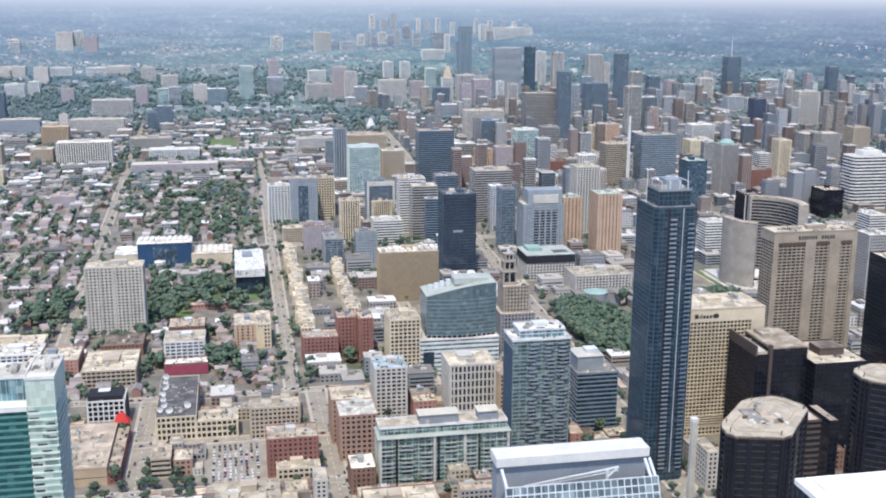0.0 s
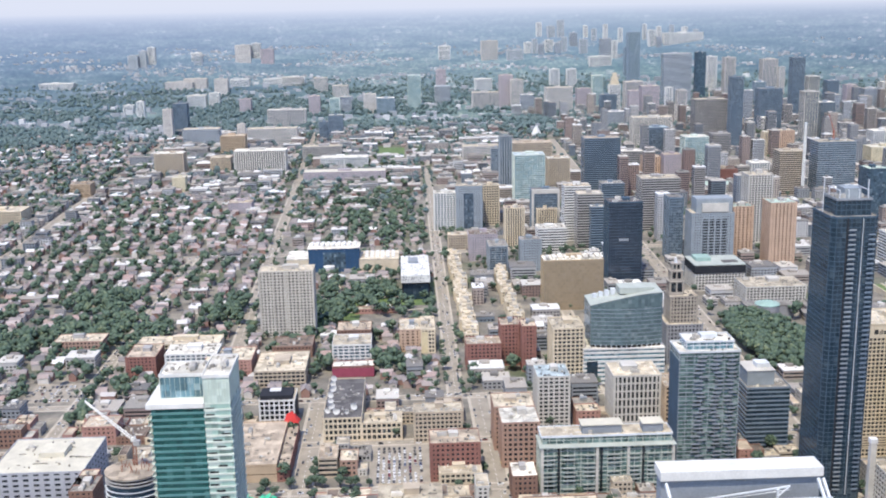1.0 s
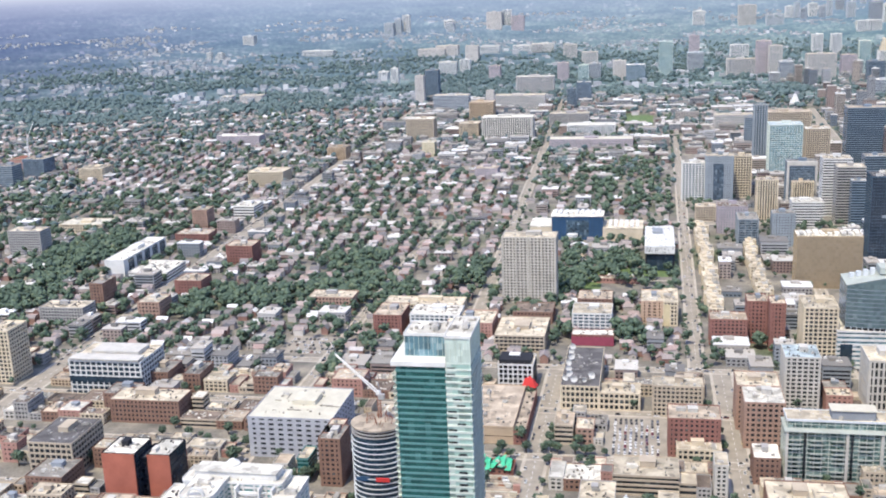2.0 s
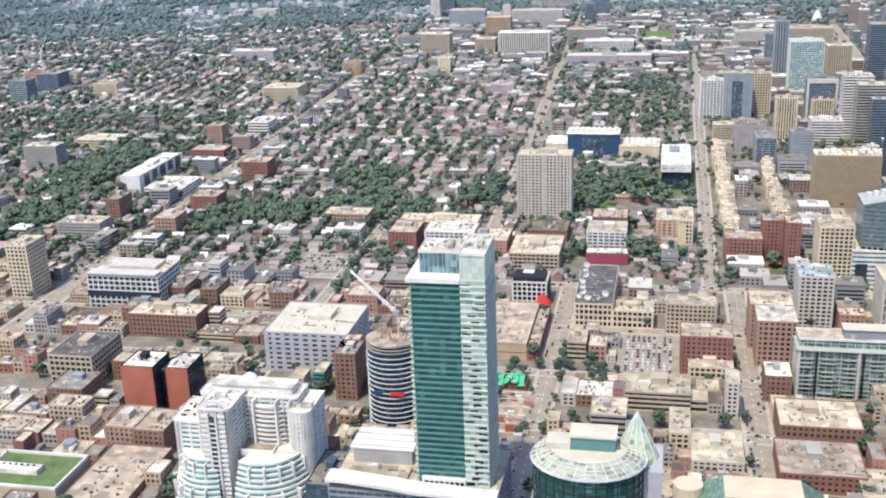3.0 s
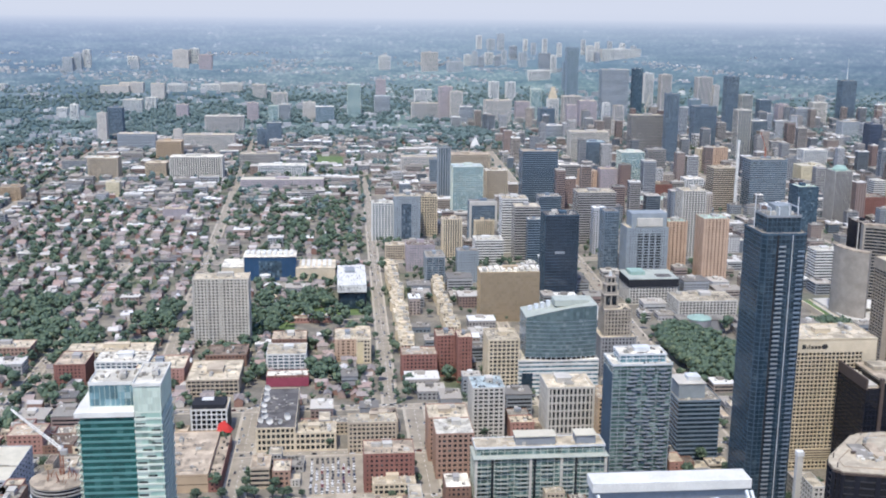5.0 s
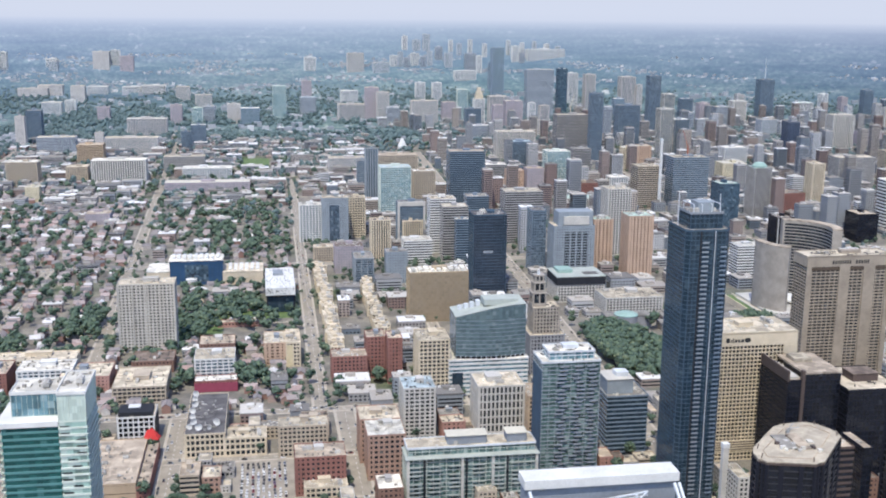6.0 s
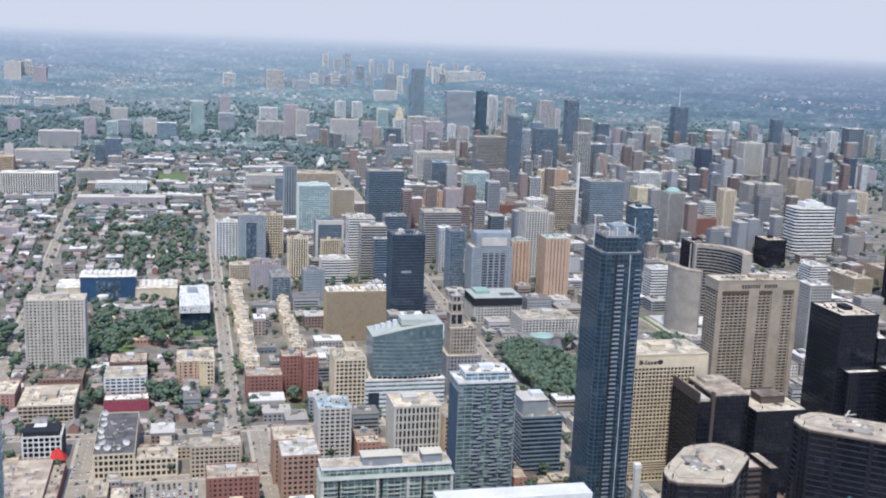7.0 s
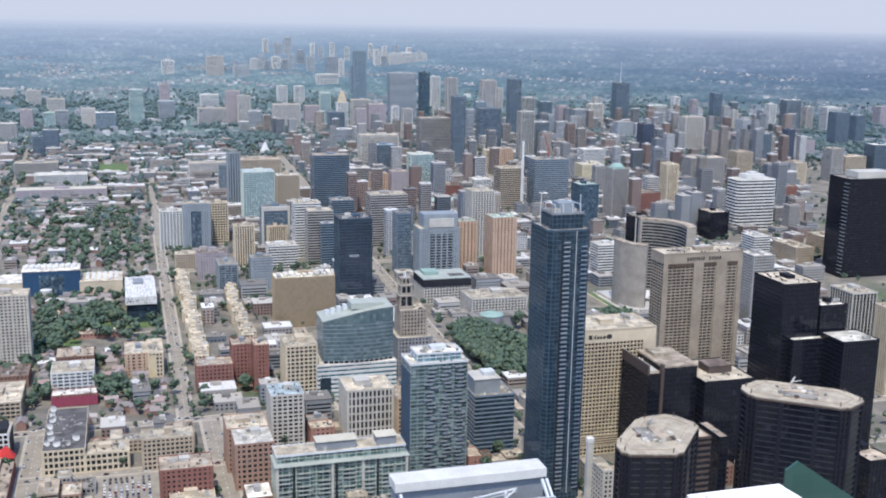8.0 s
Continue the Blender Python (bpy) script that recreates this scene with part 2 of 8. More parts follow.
def flat_roof(root, poly, z, mat, wall, rnd, proud=0.5, parapet=1.1, penthouse=True, units=3, lean=False):
    """Roof slab inside a parapet, a lift house and machines."""
    units = min(units, 1) if lean else units
    deck = part("roof", Geo().prism(outset(poly, proud - 0.35), z, z + 0.35), mat, root)
    out, inn = outset(poly, proud), outset(poly, proud - 0.35)
    k = len(poly)
    lo, hi = z - 0.4, z + parapet
    vs = [(*p, q) for q in (lo, hi) for ring in (out, inn) for p in ring]
    fs = []
    for i in range(k):
        j = (i + 1) % k
        fs += [(i, j, 2 * k + j, 2 * k + i), (k + j, k + i, 3 * k + i, 3 * k + j), (2 * k + i, 2 * k + j, 3 * k + j, 3 * k + i), (j, i, k + i, k + j)]
    part("parapet", Geo().raw(vs, fs), wall, deck)
    xs, ys = [p[0] for p in poly], [p[1] for p in poly]
    x0, x1, y0, y1 = min(xs), max(xs), min(ys), max(ys)
    w, d = x1 - x0, y1 - y0
    if penthouse and min(w, d) > 12:
        pw, pd, ph = w * rnd.uniform(0.16, 0.32), d * rnd.uniform(0.2, 0.38), rnd.uniform(2.8, 4.6)
        cx, cy = x0 + w * rnd.uniform(0.4, 0.6), y0 + d * rnd.uniform(0.5, 0.65)
        g = Geo().box(cx - pw / 2, cx + pw / 2, cy - pd / 2, cy + pd / 2, z + 0.35, z + ph)
        g.box(cx - pw / 2 - 0.3, cx + pw / 2 + 0.3, cy - pd / 2 - 0.3, cy + pd / 2 + 0.3, z + ph, z + ph + 0.4)
        g.box(cx - pw / 2 + 1, cx - pw / 2 + 2, cy - pd / 2 - 0.1, cy - pd / 2, z + 0.35, z + 2.4)
        part("penthouse", g, rnd.choice(("concrete grey", "concrete beige", "grey metal", "concrete pale")) if "brick" in wall else wall, deck)
    if not lean and min(w, d) > 8:
        bits = Geo()
        for _ in range(int(min(26, 5 + w * d / 55))):
            u, v = x0 + w * rnd.uniform(0.08, 0.92), y0 + d * rnd.uniform(0.08, 0.92)
            if abs(u) > 0.42 * w and abs(v - (y0 + y1) / 2) > 0.38 * d and len(poly) > 4:
                continue
            kind_ = rnd.random()
            if kind_ < 0.45:
                bw, bd, bh = rnd.uniform(0.6, 2.2), rnd.uniform(0.6, 1.8), rnd.uniform(0.4, 1.5)
                bits.box(u - bw / 2, u + bw / 2, v - bd / 2, v + bd / 2, z + 0.35, z + 0.35 + bh)
            elif kind_ < 0.7:
                bits.cyl(u, v, rnd.uniform(0.25, 0.7), z + 0.35, z + rnd.uniform(0.9, 2.0), 6)
            else:
                ln = rnd.uniform(2, 0.22 * w + 2)
                q = (u + ln, v) if rnd.random() < 0.5 and u + ln < x1 - 0.6 else (u, v + ln) if v + ln < y1 - 0.6 else (u - min(ln, 1.5), v)
                bits.beam((u, v, z + 0.7), (*q, z + 0.7), rnd.uniform(0.3, 0.7))
        part("ductwork", bits, rnd.choice(("unit metal", "roof dark", "roof white", "roof grey")), deck, kind="stuff")
        units = (units + 1) // 2
    for _ in range(units):
        me = rnd.choice(UNITS)
        ob = part("rooftop_unit", me, "unit metal", deck, at=(x0 + w * rnd.uniform(0.15, 0.85), y0 + d * rnd.uniform(0.15, 0.85), z + 0.35))
        if min(w, d) < 9:
            ob.scale = (0.6, 0.6, 0.6)
        if rnd.random() < 0.4:
            ob.rotation_euler = (0, 0, radians(90))


# facade styles: wall, glass, storey height, band share, pier spacing, pier width, depth
STYLE = {
    "grid beige": ("concrete beige", "glass dark", 3.4, 0.42, 3.6, 1.3, 0.35),
    "grid pale": ("concrete pale", "glass dark", 3.3, 0.40, 4.0, 1.4, 0.35),
    "grid white": ("white paint", "glass blue", 3.3, 0.35, 5.0, 1.2, 0.4),
    "grid tan": ("stone tan", "glass brown", 3.6, 0.38, 3.4, 1.1, 0.35),
    "grid cream": ("stone cream", "glass dark", 3.8, 0.35, 3.8, 1.2, 0.4),
    "grid grey": ("concrete grey", "glass dark", 3.4, 0.45, 3.2, 1.1, 0.3),
    "punched red": ("red brick", "glass dark", 3.6, 0.50, 3.6, 1.9, 0.3),
    "punched brown": ("brown brick", "glass dark", 3.6, 0.50, 3.4, 1.7, 0.3),
    "punched orange": ("orange brick", "glass dark", 3.8, 0.45, 3.8, 1.7, 0.3),
    "punched pink": ("pink brick", "glass dark", 3.4, 0.55, 3.6, 2.0, 0.3),
    "punched peach": ("peach brick", "glass brown", 3.2, 0.45, 5.0, 2.6, 0.3),
    "bands grey": ("concrete grey", "glass dark", 3.6, 0.45, 0, 0, 0.4),
    "bands beige": ("concrete beige", "glass dark", 3.6, 0.45, 0, 0, 0.4),
    "bands white": ("white paint", "glass dark", 3.8, 0.5, 0, 0, 0.5),
    "bands lavender": ("lavender panel", "glass dark", 3.9, 0.55, 7.0, 3.2, 0.25),
    "bands blue": ("blue grey panel", "glass blue", 3.8, 0.40, 0, 0, 0.3),
    "curtain blue": ("steel blue", "glass blue", 3.8, 0.14, 3.2, 0.25, 0.12),
    "curtain slate": ("slate panel", "glass slate", 3.8, 0.14, 3.0, 0.3, 0.12),
    "curtain navy": ("dark metal", "glass navy", 3.8, 0.12, 3.0, 0.25, 0.12),
    "curtain black": ("black stone", "glass black", 3.9, 0.16, 3.0, 0.25, 0.15),
    "curtain aqua": ("mint panel", "glass aqua", 3.3, 0.22, 4.5, 0.4, 0.2),
    "curtain teal": ("teal panel", "glass teal", 3.4, 0.3, 0, 0, 0.2),
    "ribs grey": ("concrete grey", "glass dark", 3.6, 0.10, 2.2, 0.9, 0.5),
    "ribs beige": ("stone cream", "glass dark", 3.6, 0.12, 3.2, 1.5, 0.5),
    "ribs blue": ("blue grey panel", "glass navy", 3.6, 0.2, 4.2, 1.8, 0.5),
    "condo grey": ("concrete pale", "glass blue", 3.1, 0.25, 6.5, 0.6, 0.9),
    "condo blue": ("blue grey panel", "glass blue", 3.1, 0.22, 7.0, 0.6, 0.8),
}
for _col, _wall in (("pale", "concrete pale"), ("pink", "pink stone"), ("grey", "blue grey panel"), ("yellow", "yellow render"), ("tan", "stone tan"), ("peach", "peach render")):
    STYLE["blank " + _col] = (_wall, "glass dark", 3.4, 0.66, 3.2, 1.9, 0.25)
# Wall colours greyed and cooled so that distant towers seem to stand in haze.
for _col, _wall in (("rose", "hazed rose stone"), ("sand", "hazed sand stone"), ("mist", "hazed grey stone")):
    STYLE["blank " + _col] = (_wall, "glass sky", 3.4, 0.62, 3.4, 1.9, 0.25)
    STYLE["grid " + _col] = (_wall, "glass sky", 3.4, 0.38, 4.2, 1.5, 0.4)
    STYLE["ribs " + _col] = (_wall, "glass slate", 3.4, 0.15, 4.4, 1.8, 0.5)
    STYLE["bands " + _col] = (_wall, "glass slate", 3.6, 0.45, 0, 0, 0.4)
STYLE["bands slate"] = ("slate panel", "glass slate", 3.6, 0.4, 0, 0, 0.4)
STYLE["ribs white"] = ("white paint", "glass slate", 3.4, 0.18, 4.4, 1.7, 0.5)
STYLE["ribs pale"] = ("concrete pale", "glass dark", 3.4, 0.2, 4.6, 2.2, 0.5)
WORDS = {"blank": "small windows in plain walls", "grid": "a grid of recessed windows", "punched": "punched windows", "bands": "ribbon windows between wall bands",
         "curtain": "curtain-wall glazing", "ribs": "tall vertical ribs", "condo": "balcony slabs on every floor"}


def tower(name, x0, x1, y0, depth, h, style, label="", category="building", group="", roof="roof gravel", split=False,
          seed=1, units=4, turn=0.0, poly=None, z0=0.0, penthouse=True, keep=True, lean=False):
    wall, glass, fl, sp, pitch, pier, proud = STYLE[style]
    rnd = random.Random(seed * 7919 + int(abs(x0) * 13 + y0))
    kind, col = style.split(" ", 1)
    label = label or f"{wall} {name.replace('_', ' ')} with {WORDS[kind]}"
    root = thing(name, (x0 + x1) / 2, y0, 0, label, category, group, turn)
    shape = poly or rect(x1 - x0, depth)
    facade(root, shape, z0, h, wall, glass, fl, sp, pitch, pier, proud, split)
    flat_roof(root, shape, h, roof, wall, rnd, proud + 0.15, penthouse=penthouse, units=units, lean=lean)
    if keep:
        note(x0, x1, y0, y0 + depth)
    return root

# ---------------------------------------------------------------- ground, roads, far land
def ground_material():
    m, nt, p = node_material("city ground")
    broad, mid, fine = noise_at(nt, 0.006, 3), noise_at(nt, 0.035, 4), noise_at(nt, 0.35, 4)
    paved = ramp(nt, mid, [(0.3, (0.10, 0.094, 0.082)), (0.5, (0.18, 0.162, 0.132)), (0.72, (0.30, 0.265, 0.205))])
    grass = ramp(nt, fine, [(0.3, (0.045, 0.075, 0.03)), (0.7, (0.10, 0.13, 0.055))])
    col = mix_rgb(nt, ramp(nt, broad, [(0.56, (0, 0, 0)), (0.70, (1, 1, 1))]), paved, grass)
    col = mix_rgb(nt, 0.5, col, ramp(nt, fine, [(0.3, (0.6, 0.6, 0.6)), (0.7, (1.3, 1.3, 1.3))]), "MULTIPLY")
    link(nt, col, p.inputs["Base Color"])
    p.inputs["Roughness"].default_value = 0.95
    MATS["city ground"] = m


def lawn_material():
    m, nt, p = node_material("lawn")
    col = ramp(nt, noise_at(nt, 0.12, 5), [(0.3, (0.06, 0.105, 0.035)), (0.7, (0.14, 0.19, 0.065))])
    link(nt, col, p.inputs["Base Color"])
    p.inputs["Roughness"].default_value = 0.95
    MATS["lawn"] = m


def far_material():
    """Glowing backdrop: wooded suburbs out to the horizon, distance haze painted in by height, and pale sky above them.
    """
    m, nt, p = node_material("far land")
    g = nt.nodes.new("ShaderNodeNewGeometry")
    xyz = nt.nodes.new("ShaderNodeSeparateXYZ")
    link(nt, g.outputs["Position"], xyz.inputs[0])

    def calc(op, a, b):
        n = nt.nodes.new("ShaderNodeMath")
        n.operation = op
        for k, q in enumerate((a, b)):
            if isinstance(q, (int, float)):
                n.inputs[k].default_value = q
            else:
                link(nt, q, n.inputs[k])
        return n.outputs[0]

    # the slope stands for flat land that runs on for sixty kilometres: spread its pattern accordingly
    far = calc("DIVIDE", 342.0, calc("MAXIMUM", calc("SUBTRACT", 342.0, xyz.outputs["Z"]), 8.0))
    flat = nt.nodes.new("ShaderNodeCombineXYZ")
    link(nt, calc("MULTIPLY", xyz.outputs["X"], far), flat.inputs[0])
    link(nt, calc("MULTIPLY", xyz.outputs["Y"], far), flat.inputs[1])

    def tex(scale, detail=5):
        n = add(nt, "ShaderNodeTexNoise", Scale=scale, Detail=detail, Roughness=0.6)
        link(nt, flat.outputs[0], n.inputs["Vector"])
        return n.outputs["Fac"]

    def roofs(scale, start):
        v = add(nt, "ShaderNodeTexVoronoi", Scale=scale)
        v.distance = "CHEBYCHEV"
        link(nt, flat.outputs[0], v.inputs["Vector"])
        c = nt.nodes.new("ShaderNodeSeparateColor")
        link(nt, v.outputs["Color"], c.inputs[0])
        return ramp(nt, c.outputs[0], [(start, (0, 0, 0)), (start + 0.06, (1, 1, 1))])

    # tree crowns and roofs are painted on the slope: their pattern runs by bearing and by height in the view
    reach = nt.nodes.new("ShaderNodeVectorMath")
    reach.operation = "LENGTH"
    link(nt, g.outputs["Position"], reach.inputs[0])
    up = nt.nodes.new("ShaderNodeCombineXYZ")
    link(nt, calc("MULTIPLY", calc("DIVIDE", xyz.outputs["X"], reach.outputs["Value"]), 4000.0), up.inputs[0])
    link(nt, calc("MULTIPLY", calc("DIVIDE", calc("SUBTRACT", xyz.outputs["Z"], 342.0), reach.outputs["Value"]), 5200.0), up.inputs[1])

    def standing(scale, detail=4):
        n = add(nt, "ShaderNodeTexNoise", Scale=scale, Detail=detail, Roughness=0.65)
        link(nt, up.outputs[0], n.inputs["Vector"])
        return n.outputs["Fac"]

    def gables(scale, start):
        v = add(nt, "ShaderNodeTexVoronoi", Scale=scale)
        v.distance = "CHEBYCHEV"
        link(nt, up.outputs[0], v.inputs["Vector"])
        c = nt.nodes.new("ShaderNodeSeparateColor")
        link(nt, v.outputs["Color"], c.inputs[0])
        return ramp(nt, c.outputs[0], [(start, (0, 0, 0)), (start + 0.03, (1, 1, 1))])

    hazed_woods = ramp(nt, standing(0.075, 5), [(0.34, (0.060, 0.098, 0.086)), (0.48, (0.105, 0.150, 0.126)), (0.58, (0.14, 0.185, 0.155)), (0.70, (0.19, 0.225, 0.19))])
    town = ramp(nt, tex(0.0006, 3), [(0.44, (0, 0, 0)), (0.56, (1, 1, 1))])
    streets = ramp(nt, tex(0.003, 4), [(0.42, (0, 0, 0)), (0.58, (1, 1, 1))])
    col = mix_rgb(nt, mix_rgb(nt, 1.0, mix_rgb(nt, 1.0, roofs(0.05, 0.74), town, "MULTIPLY"), streets, "MULTIPLY"), hazed_woods, (0.19, 0.18, 0.18))
    col = mix_rgb(nt, mix_rgb(nt, 1.0, gables(0.075, 0.95), town, "MULTIPLY"), col, (0.34, 0.335, 0.33))
    col = mix_rgb(nt, mix_rgb(nt, 1.0, gables(0.05, 0.975), streets, "MULTIPLY"), col, (0.50, 0.49, 0.48))
    col = mix_rgb(nt, mix_rgb(nt, 1.0, mix_rgb(nt, 1.0, roofs(0.034, 0.965), town, "MULTIPLY"), streets, "MULTIPLY"), col, (0.50, 0.49, 0.47))
    grain = add(nt, "ShaderNodeTexNoise", Scale=0.05, Detail=4.0, Roughness=0.7)
    link(nt, g.outputs["Position"], grain.inputs["Vector"])
    col = mix_rgb(nt, 1.0, col, ramp(nt, grain.outputs["Fac"], [(0.34, (0.55, 0.58, 0.60)), (0.5, (0.95, 0.95, 0.95)), (0.66, (1.5, 1.45, 1.4))]), "MULTIPLY")
    broad = ramp(nt, tex(0.00025, 2), [(0.38, (0.72, 0.76, 0.82)), (0.62, (1.2, 1.17, 1.12))])
    col = mix_rgb(nt, 1.0, col, broad, "MULTIPLY")
    # Darker eastward for woods; the violet west is painted cloud shade.
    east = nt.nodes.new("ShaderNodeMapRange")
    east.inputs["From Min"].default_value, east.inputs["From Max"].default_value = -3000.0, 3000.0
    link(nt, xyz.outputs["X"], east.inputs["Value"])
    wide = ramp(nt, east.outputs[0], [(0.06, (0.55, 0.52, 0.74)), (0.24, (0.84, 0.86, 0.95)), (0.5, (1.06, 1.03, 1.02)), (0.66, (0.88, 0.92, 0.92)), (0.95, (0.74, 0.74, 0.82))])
    belt = nt.nodes.new("ShaderNodeVectorMath")
    belt.operation = "MULTIPLY"
    belt.inputs[1].default_value = (0.2, 1.0, 1.0)
    link(nt, up.outputs[0], belt.inputs[0])
    belts = add(nt, "ShaderNodeTexNoise", Scale=0.03, Detail=4.0, Roughness=0.6)
    link(nt, belt.outputs[0], belts.inputs["Vector"])
    col = mix_rgb(nt, 1.0, col, ramp(nt, belts.outputs["Fac"], [(0.36, (0.42, 0.55, 0.52)), (0.48, (0.85, 0.92, 0.88)), (0.58, (1.25, 1.2, 1.2)), (0.68, (1.7, 1.6, 1.6))]), "MULTIPLY")
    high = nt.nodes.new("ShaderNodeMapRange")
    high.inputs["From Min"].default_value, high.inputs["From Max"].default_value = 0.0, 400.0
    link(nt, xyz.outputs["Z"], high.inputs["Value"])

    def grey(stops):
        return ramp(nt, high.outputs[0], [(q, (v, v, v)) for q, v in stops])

    # Haze mixed into the colour, thicker with height: first blue, then pale.
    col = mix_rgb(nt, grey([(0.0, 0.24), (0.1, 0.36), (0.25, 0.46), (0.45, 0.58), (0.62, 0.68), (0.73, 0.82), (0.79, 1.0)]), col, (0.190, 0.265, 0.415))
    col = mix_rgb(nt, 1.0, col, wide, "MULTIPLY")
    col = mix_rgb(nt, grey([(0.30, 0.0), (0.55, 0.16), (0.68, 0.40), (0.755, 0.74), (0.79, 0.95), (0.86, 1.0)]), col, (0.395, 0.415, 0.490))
    # The backdrop emits its colour instead of being lit.
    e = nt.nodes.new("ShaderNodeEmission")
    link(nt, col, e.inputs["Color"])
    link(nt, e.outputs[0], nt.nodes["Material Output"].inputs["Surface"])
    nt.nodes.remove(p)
    MATS["far land"] = m


ground_material()
lawn_material()
far_material()
wall_mat("asphalt", (0.30, 0.262, 0.208), 0.9, 0.25)
wall_mat("paving", (0.42, 0.37, 0.30), 0.9, 0.2)
wall_mat("road paint", (0.7, 0.7, 0.66), 0.8, 0.1)

g = Geo()
g.raw([(-4300, -600, 0), (4300, -600, 0), (4300, 4300, 0), (-4300, 4300, 0)], [(0, 1, 2, 3)])
tagged(new("ground", g.mesh("ground", "city ground")), "mottled ground of paved lots, yards and grass", "ground", kind="structure")

# A backdrop slope, shaped to fit the camera's view, stands in for the far flat land.
ring = []
rows_r = [(2900, -0.6), (3020, 0.5), (3450, 2.0), (3700, 7.0), (4160, 27.0), (4300, 50.0), (4450, 105.0), (4600, 180.0), (4720, 245.0), (4800, 290.0), (4850, 316.0), (4860, 420.0), (4870, 900.0)]
steps = 96
for r, z in rows_r:
    for i in range(steps + 1):
        a = radians(-52 + 104 * i / steps)
        wob = 6 * math.sin(i * 0.7) + 4 * math.sin(i * 1.9)
        ring.append((r * math.sin(a), r * math.cos(a), z + (wob * 0.25 if 60 < z < 300 else 0)))
faces = [(j * (steps + 1) + i, j * (steps + 1) + i + 1, (j + 1) * (steps + 1) + i + 1, (j + 1) * (steps + 1) + i)
         for j in range(len(rows_r) - 1) for i in range(steps)]
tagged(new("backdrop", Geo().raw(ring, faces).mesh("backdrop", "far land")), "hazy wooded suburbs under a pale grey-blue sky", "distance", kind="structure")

fld = Geo().box(-66, 6, 2390, 2600, -0.2, 0.3)
tagged(new("playing_field", fld.mesh("playing_field", "lawn")), "open green playing field", "lawn", kind="structure")
fld = Geo().box(-135, -52, 1128, 1240, -0.2, 0.25).box(-52, 32, 1206, 1240, -0.2, 0.25)
tagged(new("park_lawn", fld.mesh("park_lawn", "lawn")), "park lawn under trees", "lawn", kind="structure")
lot = Geo().box(-31, 15, 728, 806, -0.2, 0.03).box(-346, -282, 922, 972, -0.2, 0.03)
tagged(new("parking_lot", lot.mesh("parking_lot", "asphalt")), "asphalt parking lot full of cars", "parking lot", kind="structure")
pth = Geo().prism([(-84, 1128), (-76, 1128), (-83, 1240), (-91, 1240)], 0, 0.32).prism([(-130, 1180), (-130, 1177), (28, 1188), (28, 1191)], 0, 0.33)
tagged(new("park_path", pth.mesh("park_path", "paving")), "pale path through the park", "path", kind="structure")
ROADS = []


def road(name, x0, y0, x1, y1, w):
    """A street on the ground: carriageway, raised pavements along both sides, a centre line."""
    a, b = Vector((x0, y0)), Vector((x1, y1))
    d = (b - a).normalized()
    n = Vector((-d.y, d.x))
    ROADS.append((a, b, w / 2 + 2.6))

    def strip(off, width):
        return [tuple(a + n * (off - width / 2)), tuple(b + n * (off - width / 2)), tuple(b + n * (off + width / 2)), tuple(a + n * (off + width / 2))][::-1]

    lift = 0.02 if abs(d.x) > abs(d.y) else 0.0
    ob = new("road", Geo().prism([p for p in strip(0, w)][::-1], -0.2, 0.05 + lift).mesh("road", "asphalt"))
    tagged(ob, f"grey asphalt {name} between pavements", "road", kind="structure")
    for s in (-1, 1):
        part("pavement", Geo().prism(strip(s * (w / 2 + 1.25), 2.5)[::-1], -0.2, 0.17 + lift), "paving", ob, kind="structure")
    dashes = Geo()
    length = (b - a).length
    k = int(min(length, 1500) // 9)
    for i in range(k):
        p, q = a + d * (i * 9), a + d * (i * 9 + 3.5)
        dashes.prism([tuple(p - n * 0.15), tuple(q - n * 0.15), tuple(q + n * 0.15), tuple(p + n * 0.15)], 0.05, 0.075 + lift)
    part("lane_line", dashes, "road paint", ob, kind="stuff")


road("street with parked cars", -80, 380, -78, 905, 14)
road("street with parked cars", 66, 380, 62, 905, 15)
road("street with tram tracks", 42, 905, 50, 2250, 11)
road("tree-lined street", -168, 905, -232, 2950, 12)
AVENUE = (-541.0, 955.0, -0.033)
road("wide avenue", -522, 380, -605, 2900, 19)
road("tree-lined avenue", 300, 560, 372, 2700, 18)
road("side street", -292, 560, -292, 1470, 8)
road("side street", 180, 380, 180, 1480, 9)
road("cross street", -900, 640, 900, 640, 10)
road("cross street", -900, 722, 900, 722, 8)
road("cross street", -900, 808, 900, 808, 8)
road("cross street", -1200, 907, 1200, 907, 8.5)
road("cross street", -1800, 1478, 1800, 1478, 15)
road("cross street", -2400, 2260, 2400, 2260, 18)
road("cross street", -2800, 3150, 2800, 3150, 16)
road("avenue", 700, 600, 840, 3900, 18)

# ---------------------------------------------------------------- landmark buildings
wall_mat("concrete warm", (0.44, 0.405, 0.345))
glass_mat("glass gold", (0.31, 0.245, 0.165), (0.34, 0.27, 0.19), 0.3, (3.0, 3.0, 3.6), 0.3, 0.35, 0.15)
glass_mat("glass green grid", (0.25, 0.32, 0.22), (0.46, 0.48, 0.35), 0.4, (2.2, 2.2, 2.2), 0.35, 0.0)
glass_mat("skylight glass", (0.085, 0.105, 0.11), (0.30, 0.34, 0.33), 0.25, (2.4, 2.4, 2.4), 0.1, 0.3)
glass_mat("glass indigo", (0.040, 0.050, 0.068), (0.06, 0.075, 0.095), 0.1, spread=0.4)
glass_mat("rim glass", (0.32, 0.33, 0.22), (0.52, 0.50, 0.36), 0.4, (2.6, 2.6, 2.0))
